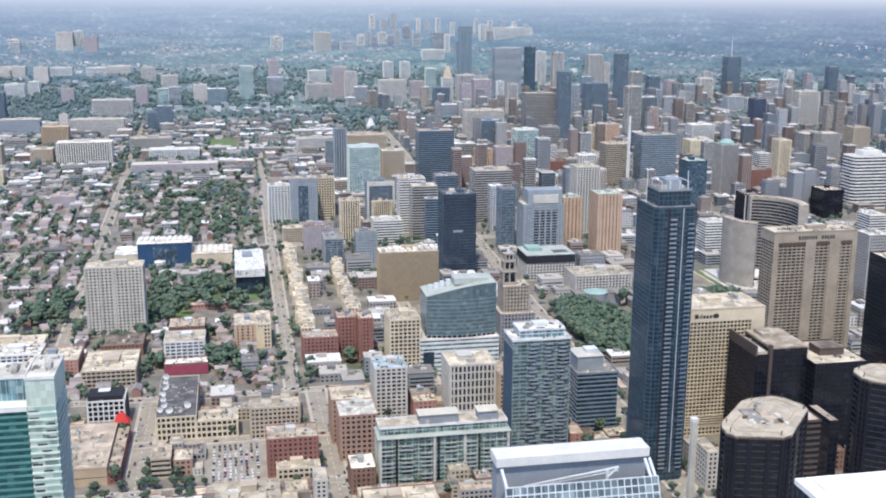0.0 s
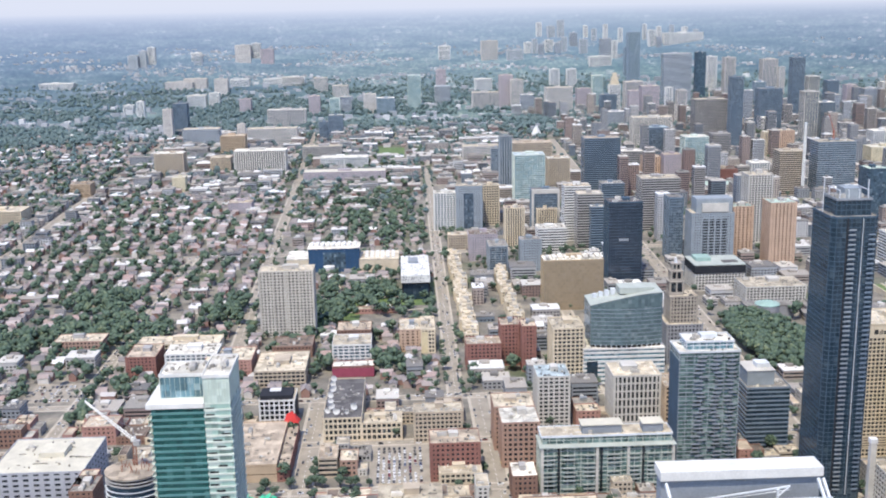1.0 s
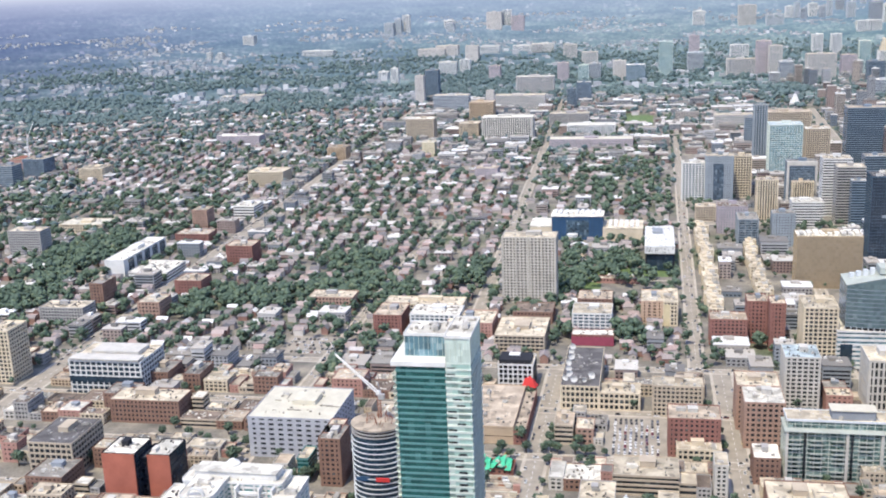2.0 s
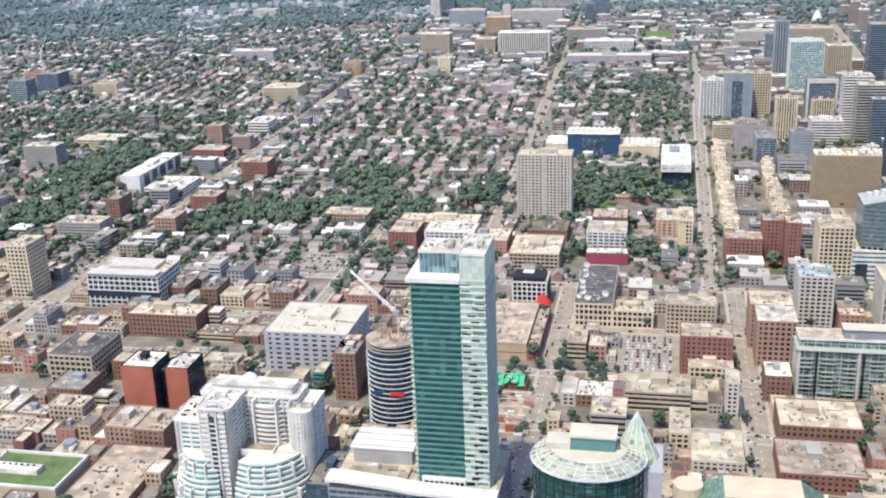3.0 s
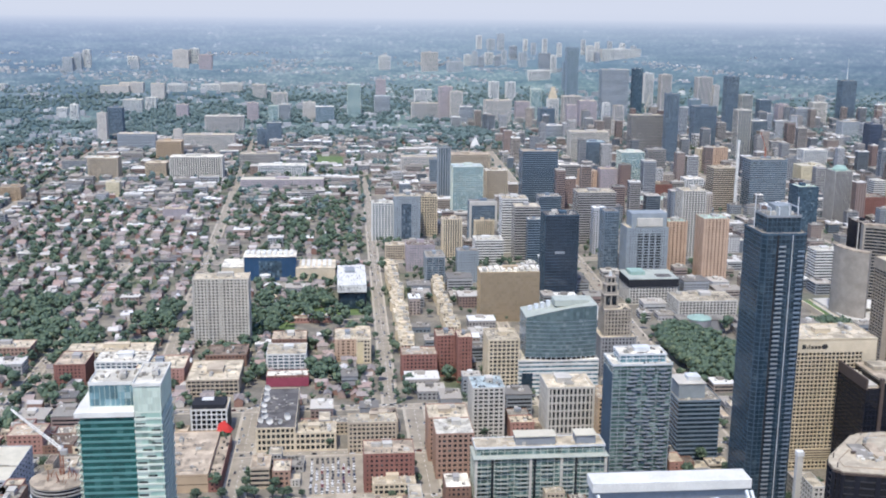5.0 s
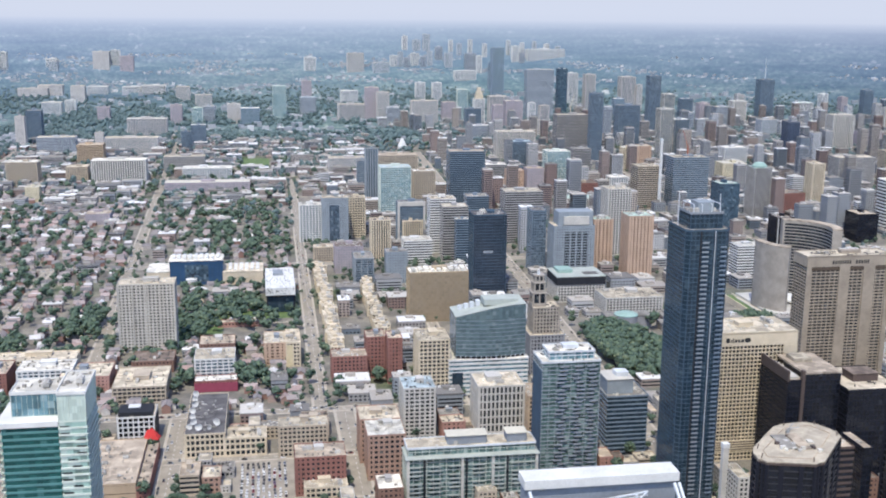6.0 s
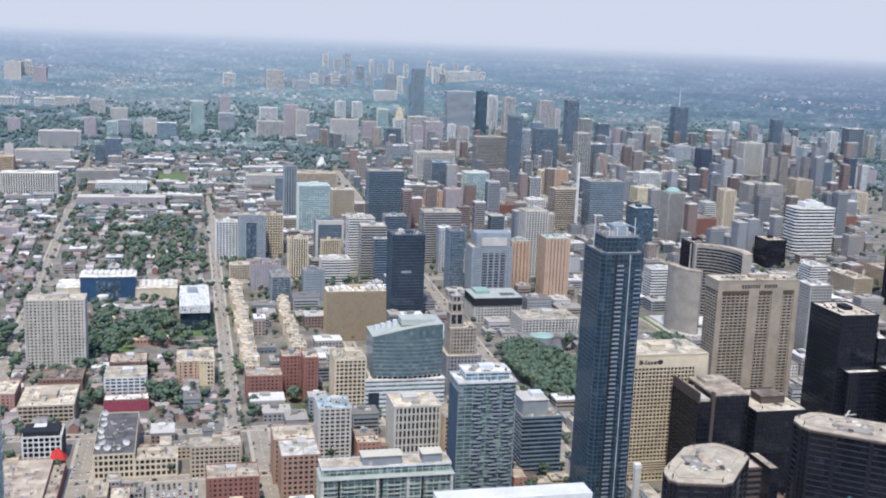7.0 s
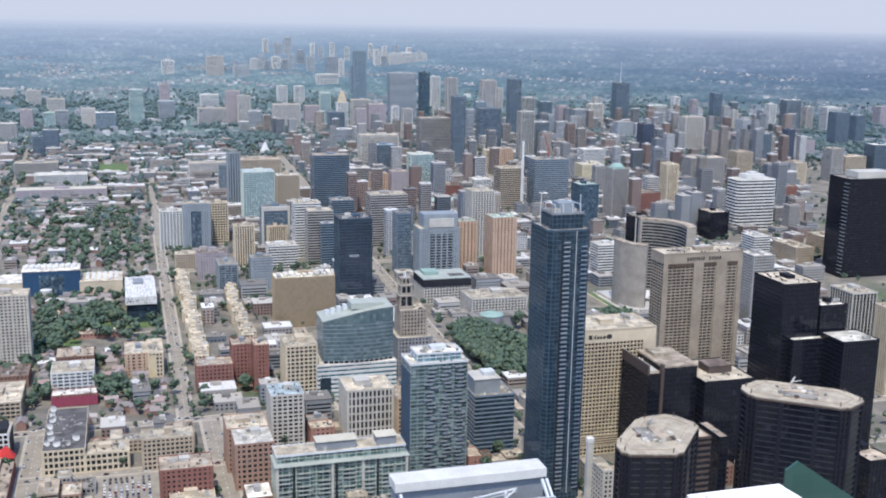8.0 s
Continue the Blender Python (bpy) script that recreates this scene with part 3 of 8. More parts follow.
glass_mat("balcony glass", (0.10, 0.27, 0.25), (0.25, 0.44, 0.42), 0.3, (2.6, 2.6, 3.0), 0.15, 0.1, 0.6)
wall_mat("green grey frame", (0.37, 0.392, 0.345))
glass_mat("glass bottle", (0.075, 0.125, 0.118), (0.28, 0.36, 0.34), 0.3)
glass_mat("crown glass", (0.42, 0.49, 0.425), (0.52, 0.58, 0.51), 0.3, (2.4, 2.4, 3.4), 0.3, 0.0, 0.3)
STYLE["bands steel"] = ("slate panel", "glass navy", 3.6, 0.34, 0, 0, 0.3)
STYLE["bands blank"] = ("stone tan", "glass brown", 6.5, 0.9, 0, 0, 0.12)
wall_mat("octagon gravel", (0.43, 0.37, 0.28), 0.95, 0.22, stain=0.2, patches=0.4)
wall_mat("concrete weathered", (0.33, 0.29, 0.24), vary=0.22)
wall_mat("sunlit white", (0.88, 0.85, 0.78), vary=0.06)
wall_mat("hotel concrete", (0.32, 0.265, 0.20), vary=0.22)
glass_mat("glass pale mint", (0.20, 0.285, 0.245), (0.44, 0.50, 0.44), 0.3, rough=0.3, metal=0.0, spread=1.1)
wall_mat("roof cream", (0.52, 0.48, 0.38))
glass_mat("green roof glass", (0.12, 0.21, 0.155), (0.19, 0.29, 0.215), 0.2, (2.2, 2.2, 2.2), 0.25, 0.1, 0.5)
glass_mat("sail glass", (0.05, 0.11, 0.09), (0.06, 0.12, 0.10), 0.3, (9.0, 9.0, 9.0), 0.2, 0.2, 0.1)
STYLE["curtain indigo"] = ("steel blue", "glass indigo", 3.8, 0.12, 3.0, 0.25, 0.12)
STYLE["curtain gold"] = ("gold panel", "glass gold", 3.6, 0.05, 3.0, 0.1, 0.04)
STYLE["bands dark"] = ("stone grey", "glass black", 3.7, 0.28, 0, 0, 0.45)
STYLE["bands bold"] = ("white paint", "glass black", 5.3, 0.5, 0, 0, 0.6)
STYLE["bands round"] = ("white metal", "glass navy", 3.6, 0.30, 0, 0, 0.5)
STYLE["grid concrete"] = ("concrete warm", "glass dark", 3.2, 0.46, 3.7, 1.7, 0.5)
STYLE["grid monochrome"] = ("white paint", "glass black", 4.2, 0.22, 4.0, 1.0, 0.4)
STYLE["grid lattice"] = ("concrete pale", "glass dark", 6.4, 0.20, 3.6, 1.5, 0.5)
wall_mat("line metal", (0.040, 0.040, 0.046), gloss=0.2)
wall_mat("brown stone", (0.085, 0.06, 0.05))
STYLE["curtain night"] = ("black stone", "glass black", 3.9, 0.16, 3.0, 0.25, 0.15)
glass_mat("glass deep", (0.062, 0.078, 0.112), (0.12, 0.14, 0.18), 0.12, spread=0.6)
wall_mat("deep panel", (0.085, 0.105, 0.145), gloss=0.3)
STYLE["curtain deep"] = ("deep panel", "glass deep", 3.8, 0.16, 3.2, 0.4, 0.15)
# Panel colour for the farthest glass towers, haze painted in.
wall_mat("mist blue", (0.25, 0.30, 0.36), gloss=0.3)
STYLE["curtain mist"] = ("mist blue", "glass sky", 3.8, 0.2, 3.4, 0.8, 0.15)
STYLE["bands brown"] = ("brown stone", "glass black", 3.8, 0.4, 0, 0, 0.3)
STYLE["bands mint"] = ("white paint", "glass mint", 3.1, 0.38, 0, 0, 0.6)
STYLE["punched orange panel"] = ("orange red panel", "glass dark", 3.4, 0.5, 9.0, 7.0, 0.3)


def slab_on(root, name, x0, x1, y0, y1, z0, z1, mat, label=""):
    """A box part in the thing's own coordinates."""
    return part(name, Geo().box(x0, x1, y0, y1, z0, z1), mat, root, label)


def repeat(root, name, geo, mat, places):
    """One small mesh as many parts of a thing."""
    me = geo.mesh(name, mat)
    for at in places:
        part(name, me, mat, root, at=at)


# --- tall dark-blue glass hotel tower with balconies on one half
def blue_tower():
    t = thing("glass_tower", 294, 678, 0, "very tall dark blue glass tower with pale balcony slabs", "tower")
    main = [(-16, 3), (-13, 0), (12, 0), (15.5, 4), (15.5, 34), (-16, 34)]
    facade(t, main, 0, 200, "steel blue", "glass navy", 3.25, 0.13, 3.2, 0.2, 0.12, False)
    repeat(t, "balcony", Geo().box(-5.0, -0.4, -1.5, 0.2, 0, 0.28).box(-5.0, -0.4, -1.5, -1.42, 0.28, 1.2), "blue grey panel", [(0, 0, 9.75 + 3.25 * i) for i in range(57)])
    repeat(t, "balcony", Geo().box(8.0, 12.4, -1.5, 0.3, 0, 0.28).box(8.0, 12.4, -1.5, -1.42, 0.28, 1.2), "slate panel", [(0, 0, 9.75 + 3.25 * i) for i in range(56)])
    slab_on(t, "light_fin", 4.15, 4.4, -0.9, 0.2, 6, 200, "white metal", "white vertical fin")
    # Dark raised strip imitates a recess in shade.
    slab_on(t, "recess", -6.4, -5.3, -0.5, 0.5, 6, 200, "dark metal")
    flat_roof(t, main, 200, "roof grey", "steel blue", random.Random(2), 0.4, penthouse=False, units=2)
    crown = [(x, y + 6) for x, y in rect(23, 22)]
    facade(t, crown, 200.4, 211, "steel blue", "glass navy", 3.4, 0.12, 3.1, 0.25, 0.12, False, core="crown")
    flat_roof(t, crown, 211, "roof grey", "grey metal", random.Random(3), 0.5, penthouse=False, units=5)
    slab_on(t, "penthouse", -5, 6, 10, 24, 211.4, 218, "blue grey panel")
    g = Geo()
    for x in (-9, -3, 4, 10):
        g.beam((x, 8, 211.4), (x, 8, 217), 0.5).beam((x, 26, 211.4), (x, 26, 217), 0.5).beam((x, 8, 217), (x, 26, 217), 0.5)
    part("roof_frame", g, "white metal", t, "pale steel frame")
    for x, z in ((-15, 214), (15, 212)):
        part("mast", Geo().cyl(x, 20, 0.3, 200, z + 10, 6), "white metal", t)
    note(274, 314, 676, 714)


blue_tower()


# --- beige hotel with a deep window grid and a blank top band
def grid_hotel():
    t = thing("hotel_block", 371, 751, 0, "beige concrete hotel with deep window grid and sign band", "hotel")
    facade(t, rect(61, 38), 0, 94, "stone cream", "glass dark", 3.15, 0.27, 3.05, 0.6, 0.9, True)
    slab_on(t, "sign_band", -31.6, 31.6, -1.05, 39, 94, 104, "stone cream")
    slab_on(t, "blank_panel", 20.5, 31.7, -1.15, 0, 8, 94, "stone cream")
    slab_on(t, "base_band", -31.6, 31.6, -1.1, 0, 8, 17, "stone cream")
    for i in range(4):
        slab_on(t, "louvre", -30, 19, -1.2, -1.1, 9 + 2 * i, 9.8 + 2 * i, "bronze metal")
    for i, (a, b) in enumerate(((0, 3), (3.8, 4.6), (5.2, 6.2), (7, 9), (9.6, 11.5), (12.2, 14.5))):
        slab_on(t, "sign_bar", -27 + a, -27 + b, -1.2, -1.05, 97.0, 100.6 if i in (0, 2) else 99.4, "bar black")
    part("sign_disc", Geo().raw([(-9.5 + 2.6 * math.cos(a) , -1.2, 98.7 + 2.0 * math.sin(a)) for a in np.linspace(0, 6.02, 24).tolist()], [tuple(range(24))]), "bar black", t)
    flat_roof(t, rect(61, 38), 104, "roof gravel", "stone cream", random.Random(4), 1.05, units=5)
    note(338, 404, 748, 790)


grid_hotel()


# --- broad pale hotel slab with two solid strips up the front
def slab_hotel():
    t = thing("hotel_slab", 513, 874, 0, "tall beige hotel slab with solid concrete strips and sign", "hotel")
    facade(t, rect(80, 24), 0, 124, "hotel concrete", "glass dark", 2.95, 0.44, 4.4, 0.7, 0.35, False)
    for a, b in ((-41, -36.5), (-9.5, 0.5), (14, 25), (36.5, 41)):
        slab_on(t, "concrete_strip", a, b, -1.3, 0, 0, 127, "hotel concrete")
    slab_on(t, "crown_band", -41, 41, -1.2, 25, 124, 133, "hotel concrete")
    slab_on(t, "shadow_band", -36, 36, -1.0, -0.2, 120.5, 123.5, "bronze metal")
    x = -17.0
    for w in (2.2, 2.0, 1.8, 1.8, 1.6, 1.8, 1.8, 2.0, -3, 2.2, 1.8, 2.0, 1.4, 1.6, 1.8):
        if w > 0:
            slab_on(t, "sign_bar", x, x + w * 0.78, -1.4, -1.2, 126.3, 129.6, "bar black")
        x += abs(w) * 1.25
    flat_roof(t, rect(80, 24), 133, "roof gravel", "hotel concrete", random.Random(9), 1.2, units=8)
    note(470, 556, 872, 900)


slab_hotel()

# --- black office towers
tower("office_tower", 517, 551, 749, 45, 132, "curtain night", "black office tower with a flat pale roof and plant room", "tower", roof="roof gravel", split=False, seed=3)
tower("office_tower", 524, 563, 741, 8, 86, "curtain night", "lower black wing with a pale roof edge", "tower", roof="roof white", penthouse=False, units=1)
tower("office_tower", 553, 587, 715, 30, 90, "curtain night", "stepped black office tower with white roof edges", "tower", roof="roof white", penthouse=False)
tower("office_tower", 553, 578, 748, 22, 112, "curtain night", "upper black tower step with white roof edge", "tower", roof="roof white")
t = tower("office_tower", 371, 412, 700, 44, 82, "curtain night", "dark office block with recessed top terrace", "tower", roof="roof tan", penthouse=False, units=2, seed=12)
slab_on(t, "terrace_wall", -21, -19.6, -0.6, 44, 82, 90, "brown stone", "dark brown terrace wall")
slab_on(t, "corner_pier", -10, -7.6, -1.2, 2, 0, 90, "brown stone")
slab_on(t, "upper_floor", -7.6, 20.6, -0.4, 44, 82.4, 87, "glass black")
slab_on(t, "upper_roof", -8.2, 21, -0.8, 44.6, 87, 88.2, "roof tan")
slab_on(t, "pale_terrace", -19.6, -10, 4, 40, 82.4, 84, "concrete pale")
slab_on(t, "plant_room", -4, 10, 24, 38, 88.2, 91, "roof gravel")
t = tower("office_tower", 414, 456, 690, 52, 76, "curtain night", "dark office block with brown plant room on gravel", "tower", roof="roof gravel", seed=13, penthouse=False, units=1)
slab_on(t, "plant_room", -8, 12, 18, 34, 76.35, 82, "brown stone", "dark brown plant room")
slab_on(t, "plant_roof", -8.5, 12.5, 17.5, 34.5, 82, 82.6, "roof brown")


# --- octagonal dark towers with tan roofs
def stepped(shape, s):
    """The polygon with a square step cut into each corner."""
    out = []
    for i, p in enumerate(shape):
        p, a, b = Vector(p), Vector(shape[i - 1]), Vector(shape[(i + 1) % len(shape)])
        u, v = (a - p).normalized() * s, (b - p).normalized() * s
        out += [tuple(p + u), tuple(p + (u + v) * 0.62), tuple(p + v)]
    return out


def octagon_tower(x, y, h, outline, seed):
    shape = stepped(outline, 3.4)
    t = thing("octagonal_tower", x, y, 0, "dark many-sided glass tower with a tan gravel roof", "tower", "many-sided dark towers")
    facade(t, shape, 0, h - 3, "line metal", "glass black", 3.8, 0.14, 0, 0, 0.35, True)
    repeat(t, "corner_column", Geo().cyl(0, 0, 1.1, 0, h - 3, 8), "black stone", [(px, py, 0) for px, py in outset(shape, 0.15)])
    # Raised black bars imitate the shade of recesses in the long sides.
    for a, b in edges_of(shape):
        if (b - a).length > 17:
            u = (b - a).normalized()
            n = Vector((u.y, -u.x))
            for f in (0.3, 0.72):
                c = a.lerp(b, f)
                part("dark_recess", Geo().prism([tuple(c - u * 1.3 - n), tuple(c - u * 1.3 + n * 0.6), tuple(c + u * 1.3 + n * 0.6), tuple(c + u * 1.3 - n)], 0, h - 3), "black stone", t)
    part("cornice", Geo().prism(outset(shape, 0.8), h - 3, h - 1.6), "brown stone", t)
    flat_roof(t, shape, h - 1.6, "octagon gravel", "octagon gravel", random.Random(seed), 0.8, parapet=0.7, penthouse=False, units=7, lean=True)
    inner = outset(outline, -5.2)
    g = Geo()
    for i in range(len(inner)):
        g.beam((*inner[i], h - 0.7), (*inner[(i + 1) % len(inner)], h - 0.7), 0.25)
    part("roof_rail", g, "stone tan", t)
    mid = sum((Vector(p) for p in outline), Vector((0, 0))) / len(outline)
    u = (Vector(outline[-1]) - mid).normalized()
    n = Vector((-u.y, u.x))
    for name, f, w, d, mat in (("skylight", -6.0, 4.0, 10.0, "roof grey"), ("plant_deck", 2.5, 3.2, 11.0, "roof tan"), ("roof_hatch", 9.0, 1.4, 2.0, "roof white")):
        c = mid + n * -f
        q = [tuple(c - n * w - u * d), tuple(c - n * w + u * d), tuple(c + n * w + u * d), tuple(c + n * w - u * d)]
        part(name, Geo().prism(q[::-1], h - 1.25, h - 0.4), mat, t)
    rr = random.Random(seed)
    for i in range(14):
        c = mid + u * rr.uniform(-15, 15) + n * rr.uniform(-11, 11)
        w, d = rr.uniform(0.4, 1.5), rr.uniform(0.4, 1.2)
        part("roof_unit", Geo().box(c.x - w, c.x + w, c.y - d, c.y + d, h - 1.3, h - 0.6 + rr.uniform(0.2, 1.6)), rr.choice(("unit metal", "roof grey", "brown stone", "roof white")), t)
    for p in outset(shape, -1.6)[::3]:
        part("davit", Geo().beam((*p, h - 1.2), (p[0] + 0.6, p[1] + 0.6, h + 1.4), 0.45), "brown stone", t)
    part("window_rig", Geo().beam((mid.x + 2, mid.y + 14, h - 1), (mid.x + 8, mid.y + 18, h + 3), 0.7).beam((mid.x + 2, mid.y + 14, h + 1.6), (mid.x + 10, mid.y + 14, h + 1.6), 0.5), "unit metal", t)
    note(x - 34, x + 34, y - 32, y + 32)
    return t


octagon_tower(290, 534, 108, [(-28, -6), (-30, -21), (1, -29), (33, 9), (24.5, 29), (2, 27)], 21)
octagon_tower(395, 546, 120, [(-32, 5), (12, -29), (32, -19), (29, 0), (-10, 30), (-30, 21)], 22)
tower("office_tower", 322, 340, 556, 26, 92, "bands brown", "tan-topped brown block between octagonal towers", "tower", roof="roof tan", units=1)


# --- balcony tower
def balcony_tower():
    t = thing("apartment_tower", 218, 736, 0, "grey-blue apartment tower with staggered balconies", "tower")
    shape = rect(44, 26)
    facade(t, shape, 0, 92, "blue grey panel", "glass bottle", 3.05, 0.2, 5.5, 0.3, 0.25, False)
    me_a = Geo().box(-6.5, 0, -1.9, 0.2, 0, 0.25).box(-6.5, 0, -1.9, -1.8, 0.25, 1.25)
    me_b = Geo().box(-3, 3, -1.9, 0.2, 0, 0.25).box(-3, 3, -1.9, -1.8, 0.25, 1.25)
    left = [(-13.5 + 1.2 * (i % 2), 0, 3.05 * (i + 1)) for i in range(29)]
    rb_ = random.Random(31)
    repeat(t, "balcony", me_a, "grey metal", [(x + 9 + rb_.uniform(-1.5, 2.5), y, z) for x, y, z in left])
    repeat(t, "balcony", me_b, "grey metal", [(5 + rb_.uniform(-2, 2.5), 0, 3.05 * (i + 1)) for i in range(29)])
    repeat(t, "balcony", me_b, "grey metal", [(15.5 + rb_.uniform(-1.5, 2), 0, 3.05 * (i + 1)) for i in range(29)])
    slab_on(t, "dark_wing", -22.6, -21.9, -0.2, 26, 0, 86, "steel blue")
    flat_roof(t, shape, 92, "roof white", "white metal", random.Random(3), 0.6, penthouse=False, units=3)
    top = [(x * 0.78 + 1, y * 0.7 + 4) for x, y in shape]
    facade(t, top, 92.4, 98.5, "white metal", "glass aqua", 3.0, 0.2, 5, 0.4, 0.2, False, core="penthouse")
    flat_roof(t, top, 98.5, "roof white", "white metal", random.Random(6), 0.7, penthouse=False, units=4)
    slab_on(t, "lift_house", -4, 8, 10, 18, 98.9, 102, "white metal")
    note(194, 242, 733, 764)


balcony_tower()


# --- stepped dark glass block with a pale plant room
def stepped_block():
    t = tower("office_block", 258, 291, 770, 34, 50, "bands steel", "blue-grey banded glass block with grey stepped plant room", "building", roof="roof grey", penthouse=False, units=2)
    slab_on(t, "plant_room", -15, 6, 6, 28, 50.3, 62, "blue grey panel")
    slab_on(t, "plant_roof", -15.6, 6.6, 5.4, 28.6, 62, 62.6, "concrete pale")
    slab_on(t, "stair_house", -6, 4, 12, 22, 62.6, 66, "white metal")


stepped_block()
tower("apartment_block", 165, 203, 817, 34, 46, "grid lattice", "cream lattice-fronted block with tall paired windows", "building", roof="roof gravel", split=True)
tower("apartment_block", 204, 220, 806, 30, 40, "grid tan", "narrow tan block beside a lattice-fronted block", "building", roof="roof tan", split=True)


# --- long glass condominium
def long_condo():
    t = thing("apartment_block", 138, 700, 0, "long glass apartment block with balconies and white cornice", "building")
    shape = rect(94, 22)
    facade(t, shape, 0, 38, "green grey frame", "glass bottle", 3.1, 0.18, 4.7, 0.5, 0.3, True)
    b = Geo().box(-4.2, 4.2, -1.8, 0.2, 0, 0.22).box(-4.2, 4.2, -1.8, -1.72, 0.22, 1.2)
    spots = [(x, 0, 3.17 * (k + 1)) for k in range(10) for x in (-41, -27, -13, 4, 18, 32, 42) if (k + int(x)) % 5]
    repeat(t, "balcony", b, "green grey frame", spots)
    # Dark strips laid on the front imitate shaded recesses between the volumes.
    for x in (-34.5, -4.5, 25):
        slab_on(t, "recess_strip", x - 0.8, x + 0.8, -0.75, 0, 4, 38, "glass dark")
    for x in (-46, -7.5, 14.5, 46):
        slab_on(t, "pale_core", x - 0.9, x + 0.9, -1.5, 0, 0, 38.4, "concrete pale")
    slab_on(t, "cornice", -48, 48, -2.2, 22.5, 38, 38.5, "green grey frame")
    up = [(x * 0.97, y * 0.8 + 4) for x, y in shape]
    facade(t, up, 38.5, 44, "green grey frame", "glass bottle", 3.0, 0.15, 5, 0.4, 0.2, False, core="set_back_floor")
    flat_roof(t, up, 44, "roof gravel", "white metal", random.Random(5), 0.8, penthouse=False, units=9)
    for a, c in ((-17, 11), (26, 40)):
        slab_on(t, "roof_house", a, c, 7, 18, 44.3, 50.5, "grey metal")
        slab_on(t, "roof_house_top", a - 0.8, c + 0.8, 6.2, 18.8, 50.5, 51.1, "roof cream")
    note(88, 188, 697, 724)


long_condo()


# --- curved blue glass headquarters on a white banded podium
def curved_glass():
    t = thing("curved_glass_office", 196, 926, 0, "curved blue glass office on a white banded podium", "building")
    facade(t, rect(73, 46), 0, 33, "white paint", "glass aqua", 4.2, 0.5, 0, 0, 0.5, True)
    slab_on(t, "corner_glass", -34, -24, -0.7, 0.1, 6, 22, "glass navy")
    flat_roof(t, rect(73, 46), 33, "roof white", "white paint", random.Random(5), 0.7, penthouse=False, units=0)
    n = 14
    front = [(-30 + 65 * i / n, 5.5 - 4.5 * math.sin(math.pi * i / n)) for i in range(n + 1)]
    poly = front + [(35, 40), (-30, 40)]
    tops = [73 + 10.5 * math.sin(min(1, (x + 30) / 58) * math.pi / 2) for x, y in poly]
    vs = [(x, y, 36) for x, y in poly] + [(x, y, z) for (x, y), z in zip(poly, tops)]
    k = len(poly)
    part("curved_glass_wall", Geo().raw(vs, [tuple(range(k, 2 * k))] + [(i, (i + 1) % k, k + (i + 1) % k, k + i) for i in range(k)]), "glass sky", t)
    for j in range(11):
        z = 36 + 3.7 * j
        sh = [(x, y) for x, y in outset(poly, 0.18)]
        if z < 72:
            part("floor_band", Geo().prism(sh, z, z + 0.35), "blue grey panel", t)
    shadow = [(x * 0.98, y * 0.96 + 1) for x, y in poly]
    part("recessed_floor", Geo().prism(shadow, 33.4, 36), "glass black", t)
    g = Geo()
    for x, y in front[::1]:
        g.cyl(x, y + 0.6, 0.35, 33.4, 36, 6)
    part("column", g, "white metal", t, kind="stuff")
    roof_top = [(x, y, z + 0.25) for (x, y), z in zip(outset(poly, 0.4), tops)]
    part("roof", Geo().raw([(x, y, z - 0.6) for x, y, z in roof_top] + roof_top, [tuple(range(k, 2 * k))] + [(i, (i + 1) % k, k + (i + 1) % k, k + i) for i in range(k)]), "green grey frame", t, "pale grey-green roof")
    slab_on(t, "plant_screen", -2, 30, 16, 34, 80, 85.5, "green grey frame")
    for i in range(4):
        slab_on(t, "roof_unit", -25 + 5.6 * i, -21.5 + 5.6 * i, 24, 28, 74, 78.5 + 1.5 * i, "white metal")
    note(158, 234, 922, 974)


curved_glass()
tower("office_block", 132, 160, 930, 36, 52, "grid cream", "cream punched-window block next to curved glass", "building", split=True)
tower("office_block", 105, 131, 826, 30, 44, "grid pale", "pale office block with a light blue roof", "building", roof="roof blue", split=True)
r = tower("warehouse_block", 69, 97, 753, 32, 35, "punched orange", "orange brick block with pale concrete frame", "building", roof="roof white", split=True, units=5)
tower("warehouse_block", 66, 97, 786, 30, 35, "punched orange", "orange brick rear block with gravel roof", "building", roof="roof gravel", units=6)
tower("warehouse_block", 15, 51, 733, 26, 29, "punched red", "red brick warehouse with regular windows and tan roof", "building", roof="roof tan", split=True, units=3)
tower("warehouse_block", 4, 42, 805, 20, 25, "grid beige", "beige commercial block with arched top windows", "building", roof="roof gravel", split=True)
tower("warehouse_block", 71, 88, 695, 24, 19, "punched brown", "brown brick block with a white roof", "building", roof="roof white", split=True, units=2)
tower("warehouse_block", 75, 124, 630, 38, 16, "punched brown", "brown brick warehouse with a worn pale roof", "building", roof="roof gravel", split=True, units=7)
tower("warehouse_block", 71, 119, 580, 42, 11, "punched red", "low brick warehouse with patched roof", "building", roof="roof tan", units=9)


# --- broadcast building with satellite dishes
def bowl_geo():
    rings = [[(r * math.cos(a), -0.144 * r * r, r * math.sin(a) + 3.2) for a in np.linspace(0, 2 * math.pi, 13)[:-1].tolist()] for r in (0.2, 1.2, 2.0, 2.5)]
    vs = [p for ring_ in rings for p in ring_]
    return Geo().raw(vs, [(j * 12 + i, j * 12 + (i + 1) % 12, (j + 1) * 12 + (i + 1) % 12, (j + 1) * 12 + i) for j in range(3) for i in range(12)])


STYLE["grid frame"] = ("white paint", "glass navy", 4.6, 0.24, 5.2, 0.8, 0.5)
STYLE["grid loft"] = ("concrete beige", "glass dark", 4.2, 0.36, 4.2, 0.8, 0.4)
